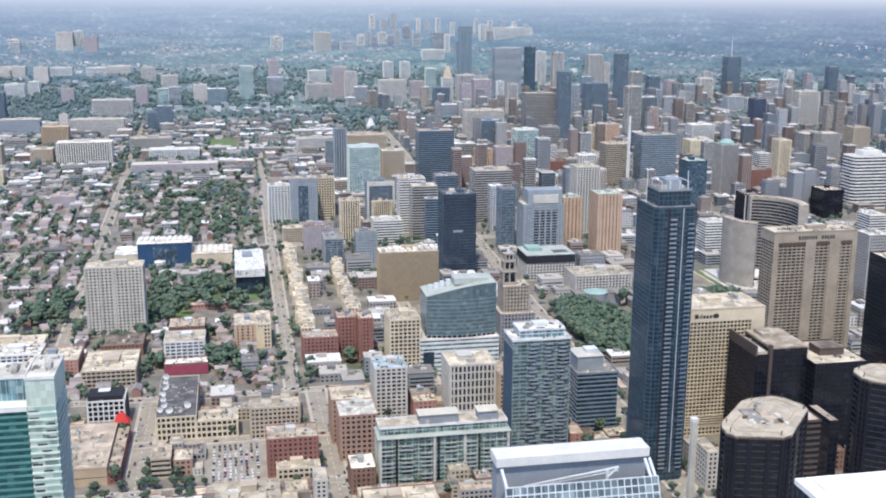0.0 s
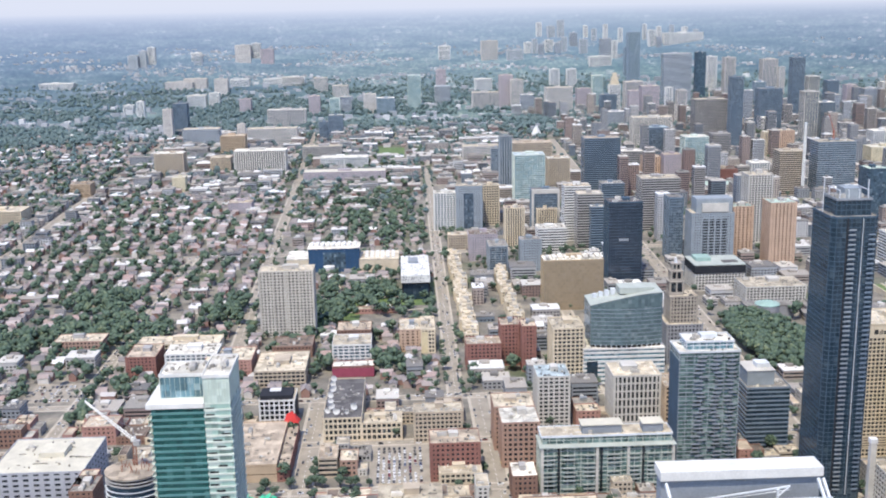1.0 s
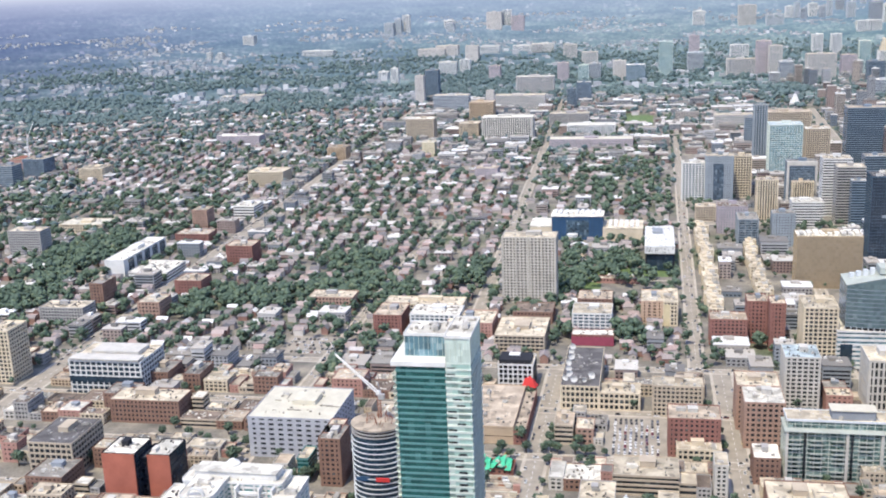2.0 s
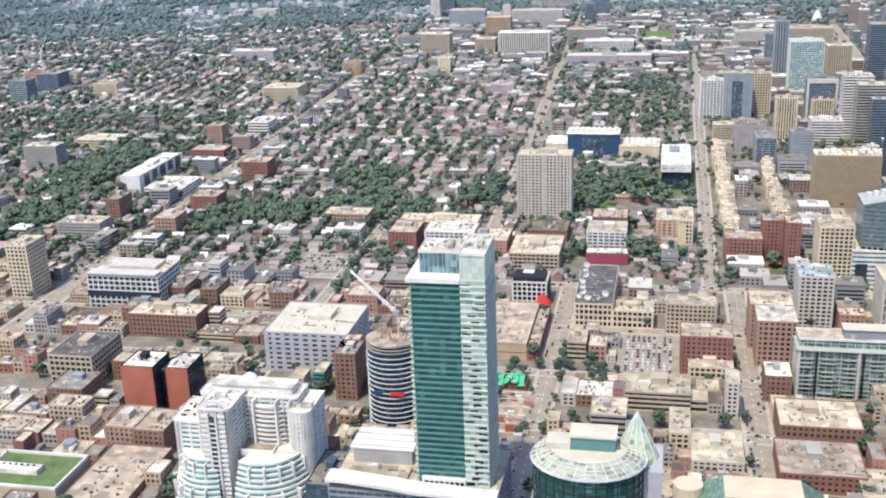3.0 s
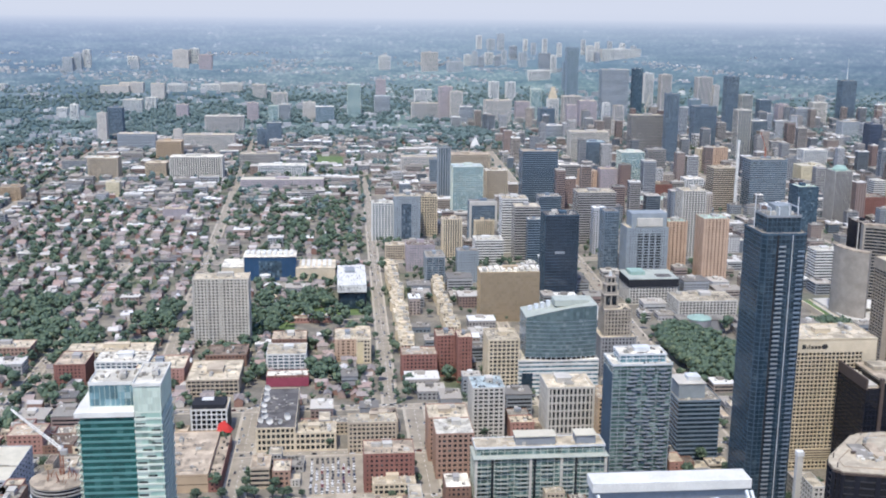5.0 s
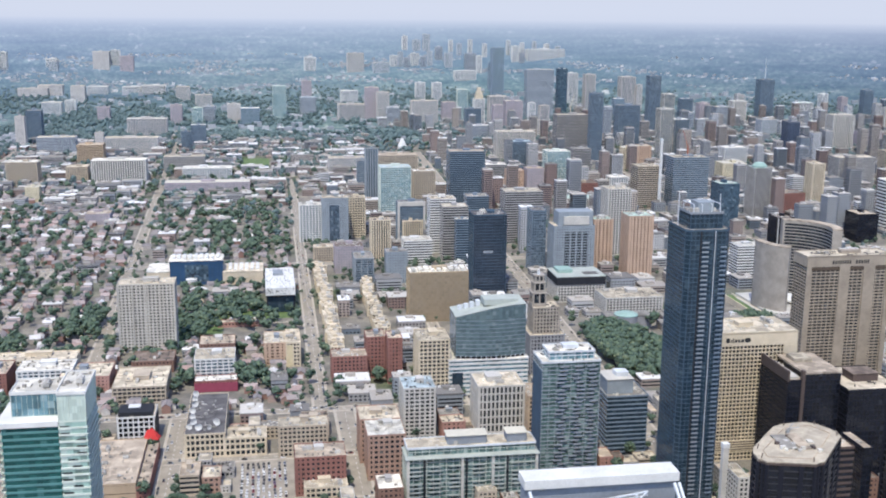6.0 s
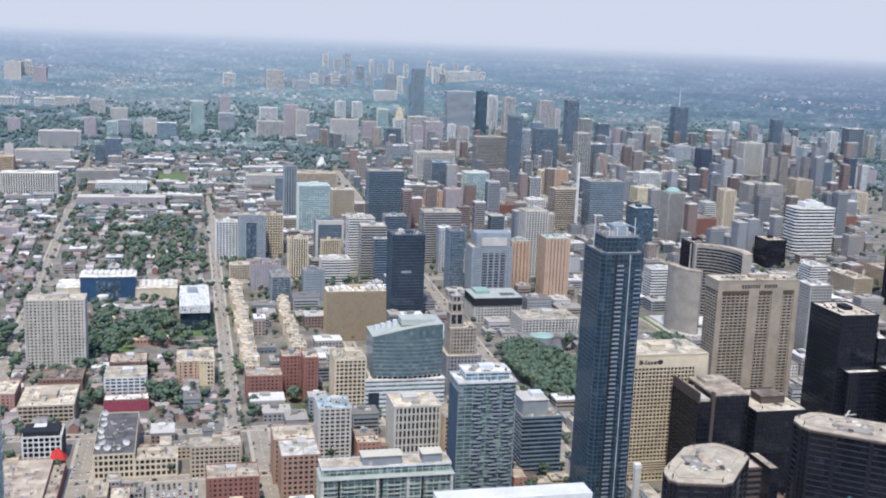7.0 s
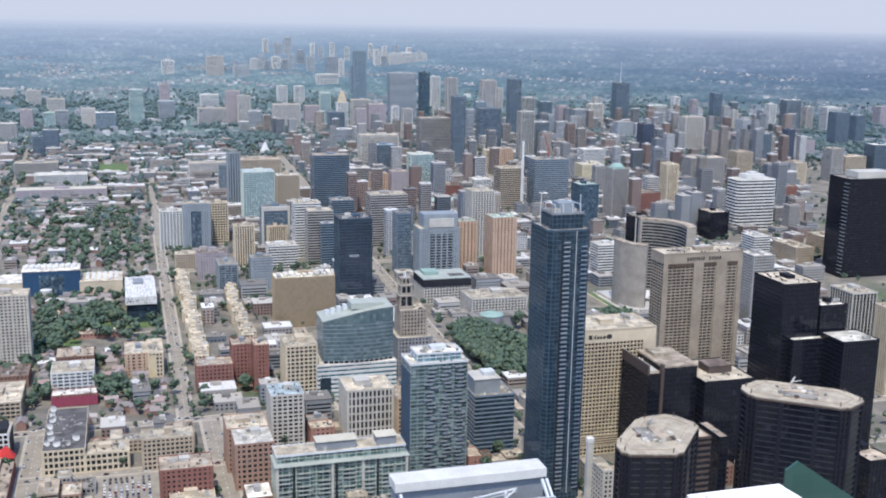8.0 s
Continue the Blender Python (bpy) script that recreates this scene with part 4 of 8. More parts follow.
STYLE["ribs dark"] = ("concrete pale", "glass black", 3.6, 0.04, 4.6, 0.8, 0.6)
STYLE["grid broad"] = ("stone cream", "glass dark", 4.8, 0.34, 4.0, 1.2, 0.5)
t = tower("broadcast_block", -68, -38, 813, 92, 19.5, "grid broad", "cream window-grid block with roof satellite dishes", "building", roof="roof dark", split=True, units=2, penthouse=False)
tower("broadcast_block", -38, -6, 813, 22, 14.5, "grid broad", "low cream wing with large windows", "building", roof="roof gravel", split=True, units=3)
bowl, post, horn = bowl_geo().mesh("bowl", "white paint"), Geo().cyl(0, 0.8, 0.3, 0, 3.2, 6).mesh("post", "grey metal"), Geo().beam((0, 0, 3.2), (0, -2.0, 3.2), 0.15).mesh("feed_arm", "grey metal")
for i, (x, y, s) in enumerate(((-64, 898, 1.15), (-64.5, 886, 1.0), (-64, 872, 1.2), (-64.5, 858, 1.1), (-64, 845, 1.0), (-63, 832, 1.15), (-65, 823, 1.0), (-58, 820, 1.15), (-50, 821, 0.7), (-44, 829, 1.2))):
    d = thing("satellite_dish", x, y, 19.85, "white satellite dish on a flat roof", "dish", "satellite dishes", 20 * (i % 3) - 20)
    d.scale = (s, s, s)
    part("post", post, None, d)
    part("feed_arm", horn, None, part("bowl", bowl, None, d))


# --- twin-toned green glass residential tower over a festival hall podium
def green_tower():
    t = thing("green_glass_tower", -103, 505, 0, "tall green and mint glass tower with floor bands", "tower")
    green = [(-23, 0), (2.5, 0), (2.5, 30), (-23, 30)]
    facade(t, green, 33.4, 150, "teal panel", "glass teal", 3.35, 0.34, 0, 0, 0.3, True, core="green_glass_wall")
    repeat(t, "corner_balcony", Geo().box(-25.2, -23.3, 0.6, 9, 0, 0.25).box(-25.2, -25.05, 0.6, 9, 0.25, 1.2), "mint panel", [(0, 0, 33.3 + 3.35 * i) for i in range(34)])
    slab_on(t, "roof_slab", -25.5, 2.8, -1.2, 31, 150, 152.4, "white paint", "white roof slab")
    pav = [(-19.5, 7), (2.6, 7), (2.6, 27), (-19.5, 27)]
    facade(t, pav, 152.4, 164, "mint panel", "glass aqua", 11, 0.04, 2.4, 0.12, 0.08, False, core="glass_pavilion")
    flat_roof(t, pav, 164, "roof white", "white paint", random.Random(2), 0.4, penthouse=False, units=3)
    mint = [(3.2, -1.5), (15.8, -1.5), (15.8, 30), (3.2, 30)]
    facade(t, mint, 33.4, 152, "mint panel", "glass pale mint", 3.35, 0.30, 0, 0, 0.3, True, core="mint_glass_wall")
    rg = random.Random(14)
    # Thin dark slabs on the mint wall imitate the shade inside loggias.
    loggia = Geo().box(-2.2, 2.2, -0.24, 0, 1.1, 2.9)
    repeat(t, "loggia", loggia, "glass dark", [(rg.choice((5.8, 8.6, 10.4, 13.0)), -1.5, 33.4 + 3.35 * i) for i in range(35)])
    repeat(t, "loggia_rail", Geo().box(-2.4, 2.4, -0.42, -0.34, 0.9, 1.9), "mint panel", [(rg.choice((6.0, 9.0, 12.4)), -1.5, 33.4 + 3.35 * i) for i in range(35)])
    repeat(t, "side_balcony", Geo().box(15.9, 17.0, 1, 28, 0, 0.3).box(16.9, 17.0, 1, 28, 0.3, 1.2), "mint panel", [(0, 0, 34 + 3.35 * i) for i in range(35)])
    facade(t, mint, 152, 166, "mint panel", "crown glass", 14, 0.03, 2.4, 0.15, 0.1, False, core="mint_crown")
    flat_roof(t, mint, 166, "roof white", "white paint", random.Random(2), 0.5, penthouse=False, units=2)
    note(-130, -78, 500, 540)


green_tower()


def festival_hall():
    t = thing("festival_hall", -128, 492, 0, "grey glass hall podium with a white wavy roof", "hall")
    facade(t, rect(92, 54), 0, 33, "grey metal", "glass blue", 4.2, 0.35, 5, 0.3, 0.25, True)
    n = 24
    xs = [-47 + 93 * i / n for i in range(n + 1)]
    zs = [39.5 - 4.5 / (1 + math.exp(-(x + 4) / 5)) + 0.8 * math.sin(x / 9) for x in xs]
    vs = [(x, y, z + dz) for dz in (-1.8, 0) for y in (-2.5, 9) for x, z in zip(xs, zs)]
    m = n + 1
    fs = []
    for i in range(n):
        fs += [(2 * m + i, 2 * m + i + 1, 3 * m + i + 1, 3 * m + i), (i, i + 1, 2 * m + i + 1, 2 * m + i), (m + i + 1, m + i, 3 * m + i, 3 * m + i + 1)]
    part("wavy_roof", Geo().raw(vs, fs + [(0, 2 * m, 3 * m, m), (n, m + n, 3 * m + n, 2 * m + n)]), "white paint", t, "white wavy roof ribbon")
    flat_roof(t, rect(92, 54), 33, "roof gravel", "grey metal", random.Random(8), 0.5, penthouse=False, units=8)
    slab_on(t, "roof_box", 4, 28, 10, 16, 33.3, 38, "white paint")
    for i in range(8):
        slab_on(t, "roof_box_window", 5.5 + 2.8 * i, 7.6 + 2.8 * i, 9.9, 10, 34.3, 36.6, "glass dark")
    slab_on(t, "theatre_box", -40, -6, 30, 54, 33.3, 42, "concrete grey")
    for i in range(7):
        slab_on(t, "white_roof_strip", -42, -5, 29.5 + 3.6 * i, 32.2 + 3.6 * i, 42, 42.6 + 0.3 * (i % 2), "white paint")
    note(-176, -80, 488, 548)


festival_hall()


# --- round tower still under construction, with a luffing crane
def round_tower():
    t = thing("round_tower", -172, 634, 0, "round unfinished tower with white floor bands and bare top", "tower")
    shape = ellipse(17.5, 16, 28)
    facade(t, shape, 0, 56, "white metal", "glass navy", 3.6, 0.14, 0, 0, 0.5, True)
    for i in range(3):
        part("bare_floor", Geo().prism(outset(shape, 0.2), 56 + 2.2 * i, 56.5 + 2.2 * i), "concrete grey", t)
    part("bare_core", Geo().prism(outset(shape, -1.2), 56, 61), "glass black", t)
    part("deck", Geo().prism(outset(shape, 0.4), 61, 61.8), "roof tan", t)
    slab_on(t, "banner", -12, -3, -15.9, -15.2, 27.0, 29.6, "blue panel", "blue banner")
    slab_on(t, "banner", 1, 10, -16.6, -15.8, 27.0, 29.6, "vivid red", "red banner")
    g = Geo()
    rr = random.Random(6)
    for _ in range(26):
        x, y = rr.uniform(-8, 10), rr.uniform(-8, 10)
        g.beam((x, y, 61.8), (x + rr.uniform(-1.5, 1.5), y, 61.8 + rr.uniform(1.5, 5)), 0.35)
    part("formwork", g, "rust", t, "rusty formwork and props")
    note(-192, -152, 612, 656)


round_tower()


def tower_crane():
    t = thing("tower_crane", -172, 640, 61.8, "white luffing crane on an unfinished tower", "crane")
    mast = Geo()
    for sx in (-0.9, 0.9):
        for sy in (-0.9, 0.9):
            mast.beam((sx, sy, 0), (sx, sy, 17), 0.3)
    for i in range(8):
        z = i * 2.1
        mast.beam((-0.9, -0.9, z), (0.9, -0.9, z + 2.1), 0.18).beam((0.9, 0.9, z), (-0.9, 0.9, z + 2.1), 0.18)
    part("mast", mast, "rust", t)
    boom = Geo()
    a, b = Vector((2, -4, 18)), Vector((-42, 46, 26))
    for off in ((0, 0, 0.9), (0.7, 0.7, -0.4), (-0.7, -0.7, -0.4)):
        boom.beam(a + Vector(off), b + Vector(off) * 0.4, 0.5)
    for i in range(14):
        p, q = a.lerp(b, i / 14), a.lerp(b, (i + 1) / 14)
        boom.beam(p + Vector((0, 0, 0.9)), q + Vector((0.6, 0.6, -0.4)), 0.25).beam(p + Vector((-0.6, -0.6, -0.4)), q + Vector((0, 0, 0.9)), 0.25)
    part("boom", boom, "white paint", t)
    part("counterweight", Geo().box(1, 5, -7, -3.5, 15.5, 18.5), "concrete grey", t)
    part("cab", Geo().box(-1.4, 1.4, -2.4, 0.4, 16.5, 19), "white paint", t)
    part("stay", Geo().beam((2, -4, 18), (0, -1, 25), 0.3).beam((0, -1, 25), (-28, 30, 23.7), 0.15), "grey metal", t)


tower_crane()


# --- white terraced condominium with rounded balcony corners
def arc_poly(cx, cy, r, a0, a1, n=10):
    return [(cx + r * math.cos(radians(a0 + (a1 - a0) * i / n)), cy + r * math.sin(radians(a0 + (a1 - a0) * i / n))) for i in range(n + 1)]


def rounded(x0, x1, y0, y1, r):
    return arc_poly(x0 + r, y0 + r, r, 180, 270, 5) + arc_poly(x1 - r, y0 + r, r, 270, 360, 5) + [(x1, y1), (x0, y1)]


def white_condo():
    t = thing("terraced_apartments", -237, 480, 0, "white stepped apartment block with rounded mint-glazed balconies", "building")
    wings = [(rounded(-30, 30, 62, 80, 2), 60), (rounded(-42, -21, 46, 76, 4), 49), (rounded(27, 40, 52, 80, 5), 56), (rounded(-22, -3, 38, 64, 4), 62)]
    for shape, h in wings:
        facade(t, shape, 0, h, "white paint", "balcony glass", 3.0, 0.46, 7.0, 1.1, 0.6, True, core="balcony_front")
        flat_roof(t, shape, h, "roof white", "white paint", random.Random(int(h)), 1.0, penthouse=False, units=3)
    # curved balconies between the wings
    for i in range(9):
        part("curved_balcony", Geo().prism(arc_poly(12, 74, 18, 235, 305, 12), 31.5 + 3.0 * i, 32.7 + 3.0 * i), "white paint", t)
    for x in (4, 18, 26):
        slab_on(t, "white_rib", x, x + 1.2, 55.2, 63, 30, 60, "white paint")
    # two fans of curved terraces step down to the street on either side of the stair strip
    for cx, cy, r, a0, a1 in ((-21, 54, 26, 176, 296), (11, 58, 31, 244, 364)):
        for i in range(10):
            q = r - 0.85 * i
            shape = arc_poly(cx, cy, q, a0, a1, 16) + [(cx, cy + 6)]
            part("terrace", Geo().prism(shape, 3.1 * i, 3.1 * i + 3.0), "balcony glass", t)
            rim = arc_poly(cx, cy, q + 0.5, a0, a1, 16) + arc_poly(cx, cy, q - 0.5, a0, a1, 16)[::-1]
            part("terrace_parapet", Geo().prism(rim, 3.1 * i + 2.0, 3.1 * i + 3.3), "white paint", t)
            deck = arc_poly(cx, cy, q - 0.5, a0, a1, 16) + [(cx, cy + 6)]
            part("terrace_deck", Geo().prism(deck, 3.1 * i + 3.0, 3.1 * i + 3.12), "roof white", t)
        for f in range(1, 6):
            a = radians(a0 + (a1 - a0) * f / 6)
            part("party_wall", Geo().prism([(cx + (r + 0.6) * math.cos(a + k), cy + (r + 0.6) * math.sin(a + k)) for k in (-0.02, 0.02)] + [(cx + 6 * math.cos(a + k), cy + 6 * math.sin(a + k)) for k in (0.08, -0.08)], 0, 14).prism([(cx + (r - 4.4) * math.cos(a + k), cy + (r - 4.4) * math.sin(a + k)) for k in (-0.025, 0.025)] + [(cx + 6 * math.cos(a + k), cy + 6 * math.sin(a + k)) for k in (0.08, -0.08)], 14, 29), "white paint", t)
    part("terrace_roof", Geo().prism([(-1, 47), (18, 47), (18, 62), (-1, 62)], 31.2, 32.0), "roof tan", t, "tan roof terrace")
    for a in ((-1.6, 18.6, 46.4, 47), (18, 18.6, 47, 56)):
        slab_on(t, "terrace_wall", a[0], a[1], a[2], a[3], 29, 33.4, "white paint")
    for x0, x1, z in ((-20, -15.5, 5), (-9.5, -5, 5)):
        for i in range(18):
            slab_on(t, "stair_balcony", x0, x1, 36.4, 38, z + 3.1 * i, z + 1.4 + 3.1 * i, "white paint")
    slab_on(t, "central_strip", -14.4, -10.6, 35.8, 38, 0, 58, "glass navy", "dark glazed stair strip")
    for i in range(18):
        slab_on(t, "strip_band", -14.5, -10.5, 35.6, 35.9, 3 + 3 * i, 3.9 + 3 * i, "white paint")
    for x in (-15.4, -10.6):
        slab_on(t, "strip_frame", x, x + 1, 35.4, 38.6, 0, 61, "white paint")
    outer, inner = arc_poly(-12.5, 62, 5.4, 0, 180, 12), arc_poly(-12.5, 62, 4.2, 0, 180, 12)
    ring_ = outer + inner[::-1]
    m = len(ring_)
    part("roof_arch", Geo().raw([(x, y, z) for y in (39, 41) for x, z in ring_], [(i, i + 1, m + i + 1, m + i) for i in range(m - 1)] + [(m - 1, 0, m, 2 * m - 1)] + [(i, m - 1 - i, m - 2 - i, i + 1) for i in range(12)] + [(m + i + 1, 2 * m - 2 - i, 2 * m - 1 - i, m + i) for i in range(12)]), "white paint", t)
    part("roof_drum", Geo().cyl(-4, 76, 4.5, 60.4, 66, 16).cyl(-4, 76, 4.5, 66, 68.5, 16, 1.2), "white paint", t)
    slab_on(t, "plant_room", -24, 26, 66, 78, 60.4, 64.5, "white paint")
    slab_on(t, "plant_roof", -24.6, 26.6, 65.4, 78.6, 64.5, 65, "roof white")
    note(-284, -190, 500, 562)


white_condo()

for x0, x1, y0, h, units in ((-362, -339, 620, 36, 3), (-334, -318, 629, 32, 2)):
    t = tower("apartment_block", x0, x1, y0, 26, h, "curtain navy", "orange-red panelled slab with dark glazed side and pale roof", "building", roof="roof white", units=units, penthouse=units > 2)
    w = (x1 - x0) / 2
    slab_on(t, "orange_front", -w - 0.4, w + 0.1, -0.7, -0.1, 0, h + 0.6, "orange red panel", "orange-red panelled front")
    slab_on(t, "orange_back", -w - 0.4, w + 0.1, 26.1, 26.7, 0, h + 0.6, "orange red panel")
tower("apartment_block", -338.6, -334.4, 628, 22, 30, "curtain black", "dark glazed link between orange slabs", "building", roof="roof dark", units=0, penthouse=False)
t = tower("telephone_exchange", -289, -225, 701, 60, 31, "bands lavender", "lavender-grey block with slit windows and cream roof", "building", roof="roof cream", split=True, units=4, penthouse=False)
slab_on(t, "plant_room", -6, 12, 26, 44, 31.3, 35, "roof cream")
t = tower("office_block", -490, -424, 804, 45, 31, "grid frame", "white framed office with glazed upper floors", "building", roof="roof gravel", split=True, units=3)
slab_on(t, "roof_canopy", -32, 32, -2, 12, 33, 34, "concrete pale")
slab_on(t, "plant_room", -20, 24, 16, 38, 31.3, 35, "concrete pale")
for i in range(12):
    slab_on(t, "canopy_post", -31 + 5.6 * i, -30.4 + 5.6 * i, -1.6, -1.0, 31, 33, "white paint")
slab_on(t, "dark_floor", -33.8, 33.8, -0.7, 0, 12.5, 17.5, "glass navy")
tower("office_block", -438, -404, 652, 45, 26, "grid loft", "concrete-framed loft block with a dark roof", "building", roof="roof dark", split=True, units=2)
tower("warehouse_block", -350, -329, 568, 30, 18, "punched orange", "orange brick warehouse with square windows", "building", roof="roof tan", split=True)
tower("warehouse_block", -329, -308, 566, 30, 18, "punched brown", "brown brick warehouse with square windows", "building", roof="roof tan", split=True)


# --- school with a lawn roof and a big tan shed
def lawn_roof():
    t = thing("lawn_roof_building", -372, 500, 0, "low block with a lawn roof inside white parapet", "building")
    slab_on(t, "wall", -30, 26, 0, 40, 0, 12, "concrete beige")
    slab_on(t, "roof_lawn", -28, 24, 2, 38, 12, 12.3, "lawn")
    for a in ((-30, 26, 0, 1.2), (-30, 26, 38.8, 40), (-30, -28.8, 1.2, 38.8), (24.8, 26, 1.2, 38.8)):
        slab_on(t, "parapet", a[0], a[1], a[2], a[3], 12, 13.6, "white paint")
    slab_on(t, "roof_lantern", -24, 6, 14, 22, 12.3, 15.5, "roof white")
    for i in range(6):
        slab_on(t, "lantern_light", -20 + 4 * i, -18.4 + 4 * i, 19, 20.6, 15.5, 15.8, "glass dark")
    note(-404, -344, 498, 542)
    tower("shed", -340, -300, 476, 84, 10, "punched brown", "long brown shed with a bare tan roof", "building", roof="roof tan", units=3, penthouse=False)


lawn_roof()


# --- long white slab with dark window strips on its side
def white_slab():
    t = thing("apartment_slab", -632, 1162, 0, "long white slab block with dark window strips", "building")
    slab_on(t, "wall", -12.5, 12.5, 0, 118, 0, 22, "white paint")
    for i in range(5):
        slab_on(t, "window_strip", 12.5, 12.9, 12 + 22 * i, 26 + 22 * i, 2, 21, "glass navy")
        for k in range(6):
            slab_on(t, "balcony_slab", 12.9, 13.6, 12 + 22 * i, 26 + 22 * i, 3.5 + 3.1 * k, 3.8 + 3.1 * k, "concrete pale")
    flat_roof(t, [(-12.5, 0), (12.5, 0), (12.5, 118), (-12.5, 118)], 22, "roof white", "white paint", random.Random(1), 0.2, penthouse=False, units=6)
    slab_on(t, "plant_room", -6, 6, 52, 72, 22.3, 27, "white paint")
    note(-648, -616, 1158, 1284)
    tower("low_hall", -608, -560, 1150, 55, 11, "bands white", "low white podium wing beside a slab block", "building", roof="roof white", units=8, penthouse=False)


white_slab()


# --- concrete apartment tower by the park
def park_tower():
    t = tower("apartment_tower", -152, -96, 1096, 26, 71, "grid concrete", "beige concrete apartment tower with recessed balconies", "tower", roof="roof gravel", units=6)
    for x in (-28.6, -14.5, -0.7, 13.2, 27.2):
        slab_on(t, "concrete_fin", x, x + 1.4, -1.5, 0, 0, 71, "concrete warm")


park_tower()


# --- art gallery: blue block with pale wings; and the raised dotted box beside it
def gallery():
    t = thing("art_gallery", -92, 1376, 0, "art gallery with a blue titanium block and pale wings", "gallery")
    slab_on(t, "blue_block", -33, 33, 0, 34, 0, 31, "blue panel", "blue metal-clad block")
    for i in range(10):
        slab_on(t, "panel_seam", -33 + 6.6 * i, -32.8 + 6.6 * i, -0.12, 0, 0, 31, "steel blue")
    slab_on(t, "gallery_window", -14, 15, -0.25, 0, 4, 26, "glass blue")
    slab_on(t, "stair_tube", -9, 3, -2.2, -0.25, 15, 21, "glass blue")
    slab_on(t, "roof", -34, 34, -0.8, 35, 31, 32, "roof white")
    for i in range(9):
        slab_on(t, "roof_light", -31 + 7 * i, -27 + 7 * i, 8, 28, 32, 35, "white paint")
    slab_on(t, "west_wing", -62, -33, 2, 50, 0, 17, "stone cream")
    slab_on(t, "west_roof", -62.4, -33, 1.6, 50.4, 17, 18, "roof white")
    slab_on(t, "east_wing", 33, 84, -4, 46, 0, 16, "stone cream")
    slab_on(t, "east_roof", 33, 84.4, -4.4, 46.4, 16, 17, "roof gravel")
    for i in range(6):
        slab_on(t, "roof_light", 40 + 7 * i, 44 + 7 * i, 4, 40, 17, 18.6, "white paint")
    part("bay_window", Geo().cyl(-6, -5, 7, 0, 9, 14).cyl(-6, -5, 7.4, 9, 10, 14, 3), "white paint", t, "white garden pavilion")
    note(-158, -6, 1362, 1430)


gallery()


def raised_box():
    t = thing("raised_college_box", 12, 1225, 0, "raised white box with black dots on slanting legs", "college")
    slab_on(t, "box", -17, 17, 0, 100, 22, 31, "white paint", "white box with black dots")
    slab_on(t, "lower_building", -16, 17, 5, 96, 0, 20.5, "dark metal")
    slab_on(t, "lower_glass", -14, 15, 4.6, 5, 1, 19, "glass navy")
    rr = random.Random(12)
    dot = Geo().box(-0.5, 0.5, -0.12, 0, -0.4, 0.4)
    repeat(t, "dot", dot, "bar black", [(rr.uniform(-15.5, 15.5), 0, rr.uniform(23, 30.2)) for _ in range(40)])
    top = Geo().box(-0.6, 0.6, -1.3, 1.3, 0, 0.12)
    repeat(t, "roof_dot", top, "dark metal", [(-15 + 3.0 * i + rr.uniform(-0.8, 0.8), 4 + 8.2 * j + rr.uniform(-2, 2), 31) for i in range(11) for j in range(12) if rr.random() < 0.5])
    for x in (-13, -5, 4, 12):
        for y in (6, 60):
            part("leg", Geo().beam((x - 2, y, 0), (x + 1.5, y + 3, 22), 1.1).beam((x + 3, y, 0), (x + 1.5, y + 3, 22), 1.1), "bar black", t)
    slab_on(t, "plant_room", -8, 4, 60, 80, 31, 34, "grey metal")
    note(-8, 32, 1222, 1330)


raised_box()
tower("school_block", -72, -35, 1000, 34, 20, "grid white", "pale glazed block with white frame and roof", "building", roof="roof gravel", split=True, units=4)
t = tower("shop_row", -70, -32, 966, 16, 10, "punched red", "bright red fronted row with a white edge", "building", roof="roof white", units=2, penthouse=False)
slab_on(t, "red_front", -19.6, 19.6, -1.0, -0.5, 0.5, 9, "maroon", "deep red painted front")
tower("school_block", -70, -36, 1048, 30, 20, "punched brown", "brown school block behind a glazed block", "building", roof="roof tan", units=3)
t = tower("corner_block", -124, -95, 853, 26, 21, "grid monochrome", "black and white framed corner block", "building", roof="roof gravel", split=True, units=4)
slab_on(t, "dark_side", 14.9, 15.4, -0.3, 26, 0, 19, "bar black")
slab_on(t, "attic", -14, 13, 2, 22, 21.3, 25, "dark metal")
tower("theatre_shed", -134, -98, 742, 84, 13, "bands blank", "large tan shed with a bare flat roof", "building", roof="roof tan", units=9, penthouse=False)
tower("shop_row", -97.5, -89, 742, 84, 10, "punched red", "narrow red brick row with a ribbed roof", "building", roof="roof tan", units=0, penthouse=False)
t = thing("red_sculpture", -95, 826, 0, "bright red faceted rooftop sculpture", "sculpture")
g = Geo()
g.raw([(-6, 0, 13), (6, -3, 13), (7, 5, 13), (-3, 6, 13), (1, 1, 22), (-4, 2, 19)], [(0, 1, 4), (1, 2, 4), (2, 3, 4), (3, 5, 4), (0, 4, 5), (0, 5, 3), (3, 2, 1, 0)])
part("shell", g, "vivid red", t)
part("post", Geo().cyl(1, 1, 0.8, 0, 14, 8), "dark metal", t)
g = Geo()
rr = random.Random(3)
for i in range(5):
    for j in range(3):
        a = [(-12 + 5 * i, 6 * j), (-7 + 5 * i, 6 * j), (-7 + 5 * i, 6 * j + 6), (-12 + 5 * i, 6 * j + 6)]
        g.raw([(x, y, 5 + 2.5 * math.sin(x * 0.4 + y * 0.3) + (2 if k in (1, 2) else 0)) for k, (x, y) in enumerate(a)], [(0, 1, 2, 3)])
ob = tagged(new("debris_netting", g.mesh("debris_netting", "green net")), "bright green netting over a building site", "netting")
ob.location = (-106, 688, 0)
